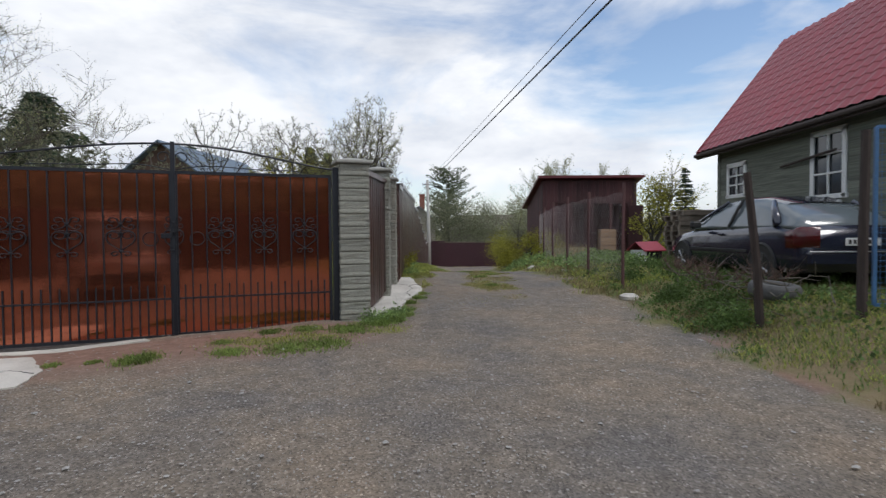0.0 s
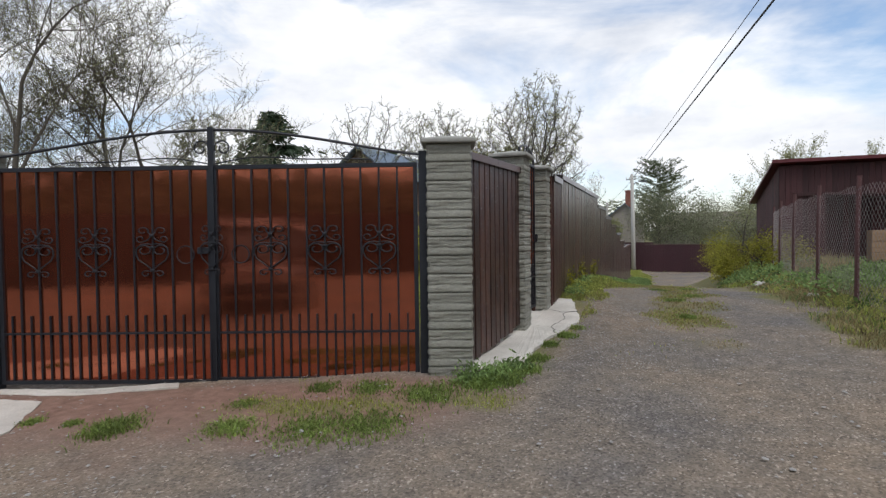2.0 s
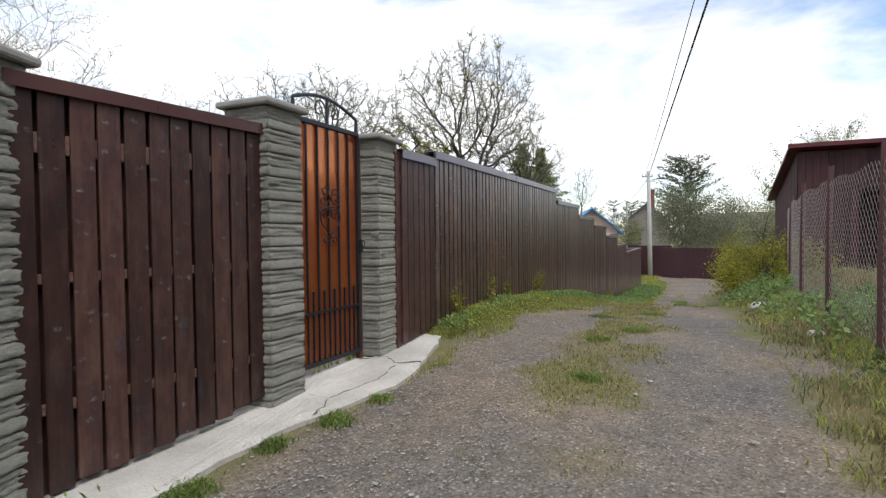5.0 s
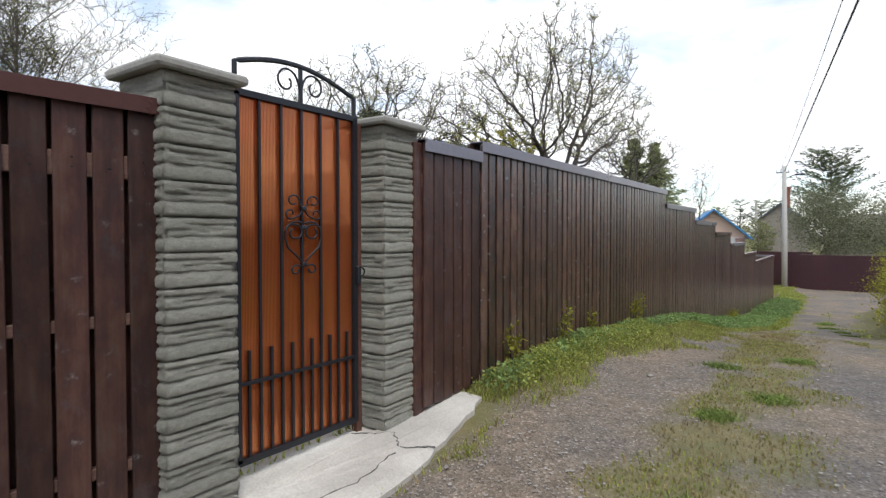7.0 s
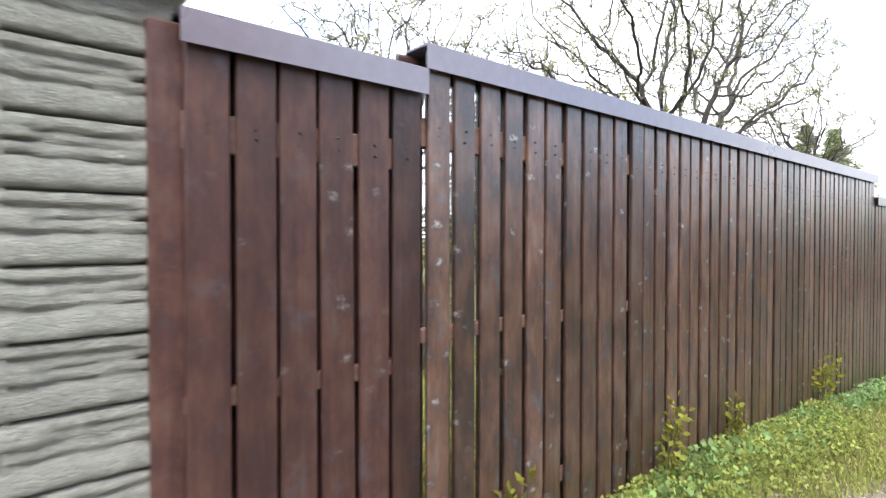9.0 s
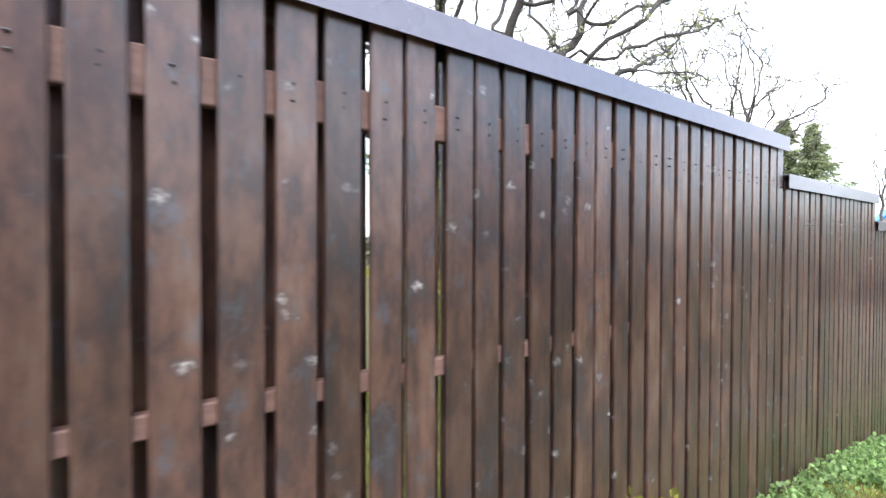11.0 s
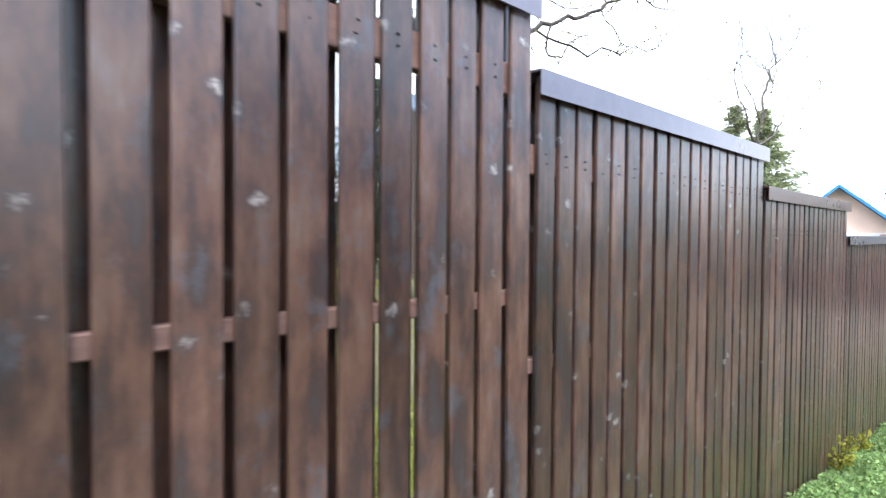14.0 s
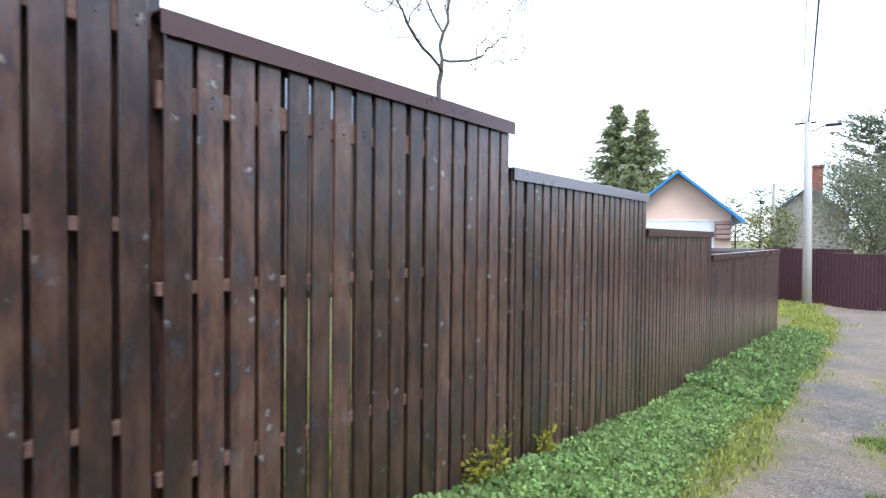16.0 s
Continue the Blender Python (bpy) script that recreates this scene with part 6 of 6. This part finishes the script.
def tall_car(label, at):
    """A boxy family car with an upright tail; its tail at y = 0, nose towards +y."""
    c = thing("car", label, "car", at)
    rings = []
    for y, zt, hw, zl in ((0.0, 0.98, 0.80, 0.40), (0.06, 1.03, 0.88, 0.30), (0.3, 1.05, 0.91, 0.26), (1.2, 1.05, 0.92, 0.24), (2.6, 1.03, 0.92, 0.24), (3.4, 1.0, 0.90, 0.24), (4.0, 0.92, 0.87, 0.26), (4.4, 0.70, 0.78, 0.32)):
        half = [(hw * 0.92, zl), (hw, zl + 0.14), (hw, 0.7), (hw * 0.985, zt - 0.08), (hw * 0.9, zt)]
        rings.append([(-x, y, z) for x, z in half] + [(x, y, z) for x, z in reversed(half)])
    part("body", ring_loft(rings), SILVER, c, "silver grey body", smooth=True)
    rings = []
    for y, zr in ((0.10, 1.04), (0.22, 1.60), (0.34, 1.76), (1.2, 1.84), (2.1, 1.80), (2.5, 1.66), (3.3, 1.04)):
        half = [(0.86, 1.02), (0.86 - (zr - 1.04) * 0.18, 1.04 + (zr - 1.04) * 0.8), (0.80 - (zr - 1.04) * 0.22, zr), (0.3, zr + 0.015)]
        rings.append([(-x, y, z) for x, z in half] + [(x, y, z) for x, z in reversed(half)])
    part("glazing", ring_loft(rings), CARGLASS, c, "dark glazing", smooth=True)
    part("roof", Shape().box(-0.66, 0.66, 0.20, 2.2, 1.80, 1.87, 0.03), SILVER, c)
    part("spoiler", Shape().box(-0.64, 0.64, 0.06, 0.30, 1.72, 1.78, 0.02), WHITE, c, "pale roof spoiler")
    part("bumper", Shape().box(-0.86, 0.86, -0.07, 0.1, 0.40, 0.62, 0.04), BLACK_TRIM, c)
    part("trim_strip", Shape().box(-0.70, 0.70, -0.02, 0.02, 0.96, 1.00, 0.006), ALLOY, c)
    for e in (1, -1):
        part("tail_light", Shape().box(e * 0.80 - 0.09, e * 0.80 + 0.09, -0.012, 0.10, 0.92, 1.32, 0.02), RED_LENS, c, "red tail light")
        for y in (0.85, 3.5):
            part("arch_well", Shape().tube([(e * 0.72, y, 0.34), (e * 0.925, y, 0.34)], 0.36, 22), BLACK_TRIM, c)
            wheel(c, pose(e * 0.935, y, 0.315, 0, 0, 180 if e > 0 else 0))
    return c


SILVER = material("silver_car_paint", (0.42, 0.40, 0.38), 0.25, 0.5, grain=(3, 0.08), stain=(1.5, 0.1), bump=(3, 0.01), coat=0.6)
tall_car("silver grey boxy car parked across from the gate", pose(-2.15, 1.35, gz(-2.15, -0.8), 0, 0, 182))
tyre = Shape()
for i in range(28):
    a = 2 * math.pi * i / 28
    for r_, z in ((0.17, 0.04), (0.19, 0.0), (0.29, 0.0), (0.32, 0.05), (0.32, 0.14), (0.29, 0.19), (0.19, 0.19), (0.17, 0.15)):
        tyre.v.append((r_ * math.cos(a), r_ * math.sin(a), z))
tyre.f += [(i * 8 + j, (i + 1) % 28 * 8 + j, (i + 1) % 28 * 8 + (j + 1) % 8, i * 8 + (j + 1) % 8) for i in range(28) for j in range(8)]
solid("tyre", tyre, material("worn_rubber", (0.10, 0.10, 0.10), 0.85, grain=(40, 0.3)), "old grey tyre lying in the weeds", "tyre", pose(5.3, 7.0, gz(5.3, 7.0), 6, 4, 0), smooth=True)

# ---- bushes on the bank ----
for i, (x, y, h, r) in enumerate(((3.85, 24.0, 1.3, 0.9), (4.4, 21.0, 1.1, 0.8), (4.7, 18.9, 0.9, 0.7), (4.0, 26.8, 1.6, 1.0), (4.2, 30.0, 1.9, 1.3), (5.2, 34.0, 2.3, 1.6), (3.7, 22.4, 0.95, 0.6))):
    blob_tree("yellow-green leafing bush on the verge", x, y, h, r, 200 + i, BUSH, BARK_DARK, count=2300, size=0.05, low=0.02, name="bush", category="bush")


def scatter(n, x0, x1, y0, y1, seed, mask=None):
    rs = np.random.RandomState(seed)
    x, y = rs.uniform(x0, x1, n), rs.uniform(y0, y1, n)
    if mask is not None:
        keep = rs.rand(n) < mask(x, y)
        x, y = x[keep], y[keep]
    return np.stack([x, y, ground_z(x, y)], -1), rs


def off_slab(x, y):
    on = (x > -0.5) & (x < 0.12 + 0.16 * np.clip(y - 7.6, 0, 2.2)) & (y > 7.55) & (y < 11.6)
    return np.where(on, 0.0, 1.0)


def grass(label, n, box_, height, mat, seed, mask, wide=0.005, lean=0.45, name="grass"):
    p, rs = scatter(n, *box_, seed, mask)
    ob = new(name, blades(name, p, height, mat, rs, wide, lean))
    tagged(ob, label, "grass", kind="stuff")


clump = lambda s, lo=0.42, hi=0.58: (lambda x, y: step(lo, hi, fuzzy(x, y, s)))
verge = lambda x, y: green(x, y) * off_slab(x, y) * (1 - step(0.95, 1.25, x - 0.08 * step(18, 25, y)))
grass("short green grass along the fence verge", 95000, (0.0, 1.7, 9.4, 24.0), 0.06, GRASS, 1, verge)
grass("green grass along the far verge", 26000, (0.0, 2.2, 24.0, 46.0), 0.11, GRASS, 2, verge, 0.01)
grass("dry straw grass in the verge", 34000, (0.0, 1.7, 9.4, 24.0), 0.055, GRASS_DRY, 3, verge)
grass("patchy grass strip between the wheel tracks", 34000, (1.0, 2.9, 8.5, 22.0), 0.025, GRASS, 4, lambda x, y: green(x, y) * clump(31, 0.38, 0.6)(x, y))
grass("dry grass between the wheel tracks", 26000, (1.0, 2.9, 8.5, 22.0), 0.028, GRASS_DRY, 5, green)
grass("far grass patches between the wheel tracks", 12000, (0.9, 3.2, 22.0, 42.0), 0.07, GRASS, 6, lambda x, y: green(x, y) * clump(33)(x, y), 0.009)
near_gate = lambda x, y: np.clip(green(x, y), 0, 1) * (y < 7.6) * off_slab(x, y) * clump(35, 0.36, 0.55)(x, y)
grass("low grass tufts on the dirt before the gate", 26000, (-3.2, 0.7, 4.2, 7.5), 0.035, GRASS, 7, near_gate)


def tuft(x, y, r, h, n, seed, mat=None, name="weed_tuft", label="low green weed tuft on the dirt"):
    rs = np.random.RandomState(seed)
    q = rs.normal(size=(n, 2)) * r * 0.5
    p = np.stack([x + q[:, 0], y + q[:, 1], ground_z(x + q[:, 0], y + q[:, 1])], -1)
    ob = new(name, blades(name, p, h, mat or TUFT, rs, 0.005, 0.9))
    tagged(ob, label, "weed", "weed tufts", "stuff")


for i, (x, y, r, h) in enumerate(((-2.35, 5.45, 0.22, 0.10), (-3.25, 5.45, 0.09, 0.05), (-2.85, 5.5, 0.07, 0.04), (-1.75, 6.2, 0.14, 0.05), (-1.5, 5.75, 0.2, 0.07), (-0.9, 5.9, 0.3, 0.07), (-0.5, 6.1, 0.3, 0.06),
                                  (-0.35, 6.85, 0.28, 0.07), (0.0, 7.25, 0.24, 0.10), (0.15, 7.42, 0.18, 0.16), (0.28, 7.75, 0.15, 0.10), (0.30, 8.2, 0.14, 0.08), (0.33, 8.8, 0.12, 0.07), (0.45, 9.3, 0.12, 0.08), (0.50, 9.8, 0.10, 0.06),
                                  (-0.9, 6.85, 0.2, 0.05), (-1.35, 6.75, 0.15, 0.04), (-4.4, 5.0, 0.15, 0.08), (1.9, 10.9, 0.12, 0.07), (2.05, 13.1, 0.16, 0.06), (1.75, 12.4, 0.13, 0.07), (1.5, 14.2, 0.16, 0.06), (2.1, 15.3, 0.15, 0.07), (2.3, 27.5, 0.22, 0.09), (2.6, 26.2, 0.18, 0.08), (2.2, 29.6, 0.25, 0.10), (2.75, 24.6, 0.16, 0.07))):
    tuft(x, y, r, h * 0.6, int(800 * r / 0.2), 300 + i)
# dense weed at the pillar's foot and along the slab
off = [(0.10, 7.46, 0.16), (0.22, 7.7, 0.11), (-0.12, 7.3, 0.12)]
for i, (x, y, r) in enumerate(off):
    rs_ = np.random.RandomState(400 + i)
    q = rs_.normal(size=(500, 3)) * np.array([r, r, 0]) * 0.6
    q[:, 2] = np.abs(rs_.normal(size=500)) * 0.06
    q[:, 0] += x
    q[:, 1] += y
    q[:, 2] += ground_z(q[:, 0], q[:, 1])
    tagged(new("weed_clump", leaves("weed_clump", q, 0.05, HERB, rs_, 0.6, 0.35)), "leafy green weed at the pillar's foot", "weed", kind="stuff")


def herbs(label, n, box_, height, size, seed, mask, mat=None, name="ground_cover"):
    """Broad-leaved plants: leaves in layers above the ground, thicker towards the top."""
    p, rs = scatter(n, *box_, seed, mask)
    hump = 0.55 + 0.9 * fuzzy(p[:, 0] * 1.7, p[:, 1] * 1.7, seed)
    p[:, 2] += height * hump * np.sqrt(rs.rand(len(p)))
    tagged(new(name, leaves(name, p, size, mat or HERB, rs, 0.25, 0.75)), label, "plants", kind="stuff")


wedge = lambda w0, w1: (lambda x, y: (1 - step(w0, w1, x + 0.35 * (fuzzy(x, y, 41) - 0.5))))
herbs("lush green ground elder along the fence foot", 18000, (0.03, 0.9, 11.6, 19.0), 0.13, 0.036, 11, lambda x, y: wedge(0.10, 0.42)(x, y) * step(11.5, 12.3, y))
herbs("yellow-green weeds heaped against the fence foot", 42000, (0.03, 1.1, 11.7, 16.0), 0.13, 0.024, 61, lambda x, y: wedge(0.15, 0.60)(x, y) * step(11.6, 12.6, y), GRASS)
herbs("lush green ground elder along the fence foot", 80000, (0.03, 1.4, 19.0, 30.0), 0.13, 0.036, 12, wedge(0.62, 1.0))
herbs("green ground cover along the far fence foot", 24000, (0.03, 1.4, 30.0, 40.0), 0.15, 0.07, 13, wedge(0.75, 1.2))
bank = lambda x, y: green(x, y) * step(0.0, 0.5, x - 3.2)
herbs("green nettles and weeds on the bank", 15000, (3.1, 6.0, 12.5, 24.0), 0.26, 0.06, 14, lambda x, y: bank(x, y) * clump(43, 0.40, 0.55)(x, y))
herbs("green weeds on the near bank", 14000, (3.9, 7.0, 2.0, 12.5), 0.14, 0.05, 15, lambda x, y: bank(x, y) * clump(44, 0.47, 0.6)(x, y), NETTLE)
grass("yellow-green grass on the bank", 46000, (3.0, 5.6, 9.0, 24.0), 0.10, GRASS, 22, lambda x, y: bank(x, y) * clump(48, 0.40, 0.6)(x, y), 0.006, 0.7)
grass("pale straw in the bank grass", 20000, (3.2, 5.6, 10.0, 22.0), 0.11, GRASS_DRY, 23, lambda x, y: bank(x, y) * clump(49, 0.44, 0.6)(x, y), 0.005, 0.7)
grass("long mixed grass on the bank", 24000, (3.2, 7.0, 1.0, 14.0), 0.10, NETTLE, 16, lambda x, y: bank(x, y) * clump(45, 0.40, 0.6)(x, y), 0.005, 0.7)
grass("dry bleached grass on the bank", 80000, (3.4, 8.0, 1.0, 20.0), 0.09, BANK_DRY, 17, lambda x, y: bank(x, y) * clump(46, 0.42, 0.62)(x, y), 0.005, 0.9)
grass("short rough grass on the near bank", 42000, (3.9, 8.0, 0.3, 7.0), 0.06, GRASS, 24, lambda x, y: bank(x, y) * clump(50, 0.36, 0.56)(x, y), 0.005, 0.9)
grass("grass in the yard beside the house", 30000, (5.0, 12.0, 8.0, 24.0), 0.2, NETTLE, 18, None, 0.012, 0.6)
grass("tall dry grass beside the wire fence", 3000, (4.3, 5.3, 14.6, 17.5), 0.42, GRASS_DRY, 19, clump(47, 0.4, 0.6), 0.006, 0.35)
grass("garden grass behind the board fence", 40000, (-3.5, -0.25, 9.0, 27.0), 0.12, GRASS, 20, None, 0.012)
grass("grass round the pole at the lane's end", 14000, (-1.5, 9.0, 43.0, 48.4), 0.12, GRASS, 21, green, 0.014)
# young shoots against the boards
for i, (y, h) in enumerate(((12.35, 0.30), (13.5, 0.34), (16.1, 0.36), (16.35, 0.28), (25.0, 0.22), (25.25, 0.27), (25.9, 0.2), (14.4, 0.25))):
    s, tips = grow(0, 0, 0, h * 2.0, 0.004, 500 + i, levels=1, splits=3, spread=0.3)
    t_ = thing("sapling", "young leafy shoot against the fence boards", "plant", pose(0.07, y, gz(0.07, y)))
    part("stem", s, BARK, t_)
    part("leaf_spray", leaves("leaf_spray", np.repeat(np.array([tuple(q) for q in tips]), 5, 0) + np.random.RandomState(i).normal(scale=0.02, size=(len(tips) * 5, 3)), 0.045, BUSH, np.random.RandomState(i)), None, t_)["kind"] = "stuff"

# ---- brushwood, stones ----
for i, (x, y, h) in enumerate(((5.1, 8.2, 0.55), (5.4, 7.5, 0.5), (5.2, 9.2, 0.55), (5.4, 10.1, 0.5))):
    br = thing("bramble", "leafless brown bramble thicket on the bank", "shrub", pose(x, y, gz(x, y)), "brambles")
    for k in range(7):
        s, tips = grow(0, 0, 0, h * 1.3, 0.008, 600 + i * 9 + k, levels=2, splits=3, spread=0.6, lean=(math.cos(k) * 0.9, math.sin(k * 1.7) * 0.9), droop=0.3)
        part("stem", s, BROWN_TWIG, br, at=pose(0.12 * math.cos(k * 2.1), 0.12 * math.sin(k * 2.1), 0))
for i, (x, y, r) in enumerate(((4.7, 7.4, 0.5), (4.5, 6.6, 0.35), (4.55, 8.4, 0.35), (4.5, 10.4, 0.35))):
    rs_ = np.random.RandomState(450 + i)
    q = rs_.normal(size=(1700, 3)) * np.array([r, r, 0]) * 0.45
    q[:, 2] = np.abs(rs_.normal(size=1700)) * 0.11
    q[:, 0] += x
    q[:, 1] += y
    q[:, 2] += ground_z(q[:, 0], q[:, 1])
    tagged(new("weed_clump", leaves("weed_clump", q, 0.045, NETTLE, rs_, 0.6, 0.5)), "leafy green nettle clump on the bank", "weed", kind="stuff")
brush = Shape()
rb = random.Random(8)
for i in range(90):
    x, y = 4.9 + rb.gauss(0, 0.45), 7.6 + rb.gauss(0, 0.9)
    if x < 4.75:
        continue
    a = rb.uniform(0, 2 * math.pi)
    ln = rb.uniform(0.25, 0.7)
    z = gz(x, y) + rb.uniform(0.02, 0.35)
    brush.tube([(x, y, z), (x + ln * 0.5 * math.cos(a), y + ln * 0.5 * math.sin(a), z + rb.uniform(-0.05, 0.15)), (x + ln * math.cos(a), y + ln * math.sin(a), z + rb.uniform(-0.12, 0.3))], [0.009, 0.007, 0.003], 4, close=False)
solid("brushwood", brush, BARK, "heap of dry brown brushwood beside the car", "brushwood", kind="stuff")

PEBBLE = material("pebbles", (0.36, 0.35, 0.33), 0.85, grain=(30, 0.3), bump=(40, 0.2))


def pebbles(label, n, box_, size, seed, mask):
    p, rs = scatter(n, *box_, seed, mask)
    s = Shape()
    for q in p:
        k = size * rs.uniform(0.35, 1.0) ** 2 * rs.uniform(0.6, 1.6)
        a, b, c = k * rs.uniform(0.7, 1.3), k * rs.uniform(0.5, 1.0), k * rs.uniform(0.3, 0.6)
        rot = rs.uniform(0, 6.28)
        co, si = math.cos(rot), math.sin(rot)
        v = [(1, 0, 0), (0, 1, 0), (-1, 0, 0), (0, -1, 0), (0.2, 0.1, 1), (0.7, 0.7, 0.4), (-0.6, -0.7, 0.5)]
        s.add([(q[0] + co * x * a - si * y * b, q[1] + si * x * a + co * y * b, q[2] + z * c + 0.012) for x, y, z in v],
              [(0, 5, 4), (5, 1, 4), (1, 2, 4), (2, 6, 4), (6, 3, 4), (3, 0, 4), (0, 1, 5), (2, 3, 6)])
    solid("gravel", s, PEBBLE, label, "gravel", kind="stuff")


bare = lambda x, y: 1 - green(x, y)
pebbles("scattered pale stones on the lane", 420, (-5.0, 4.4, 0.8, 16.0), 0.023, 50, bare)
pebbles("loose pale pebbles on the lane", 4200, (-5.0, 4.2, 0.6, 9.0), 0.014, 51, bare)
pebbles("loose pale pebbles on the lane", 2600, (0.2, 3.6, 9.0, 20.0), 0.012, 52, bare)
pebbles("grey gravel in the wheel track", 5200, (0.5, 1.7, 8.0, 14.0), 0.009, 53, bare)
pebbles("grey gravel at the crossing", 9000, (-4.5, 1.5, 1.2, 4.8), 0.009, 54, bare)
for i, (x, y, r) in enumerate(((4.05, 9.0, 0.16), (3.7, 16.9, 0.14), (3.9, 13.2, 0.10))):
    s = Shape()
    rr = random.Random(i)
    for a in range(9):
        for b, (q, z) in enumerate(((1.0, 0.0), (0.95, 0.35), (0.6, 0.6))):
            k = rr.uniform(0.85, 1.15)
            s.v.append((r * q * k * math.cos(a * 0.698), r * q * k * math.sin(a * 0.698), r * z))
    s.f += [(a * 3 + b, (a + 1) % 9 * 3 + b, (a + 1) % 9 * 3 + b + 1, a * 3 + b + 1) for a in range(9) for b in range(2)] + [tuple(a * 3 + 2 for a in range(9))]
    solid("boulder", s, CONCRETE, "pale rough stone in the verge grass", "stone", pose(x, y, gz(x, y) - 0.02), smooth=False)
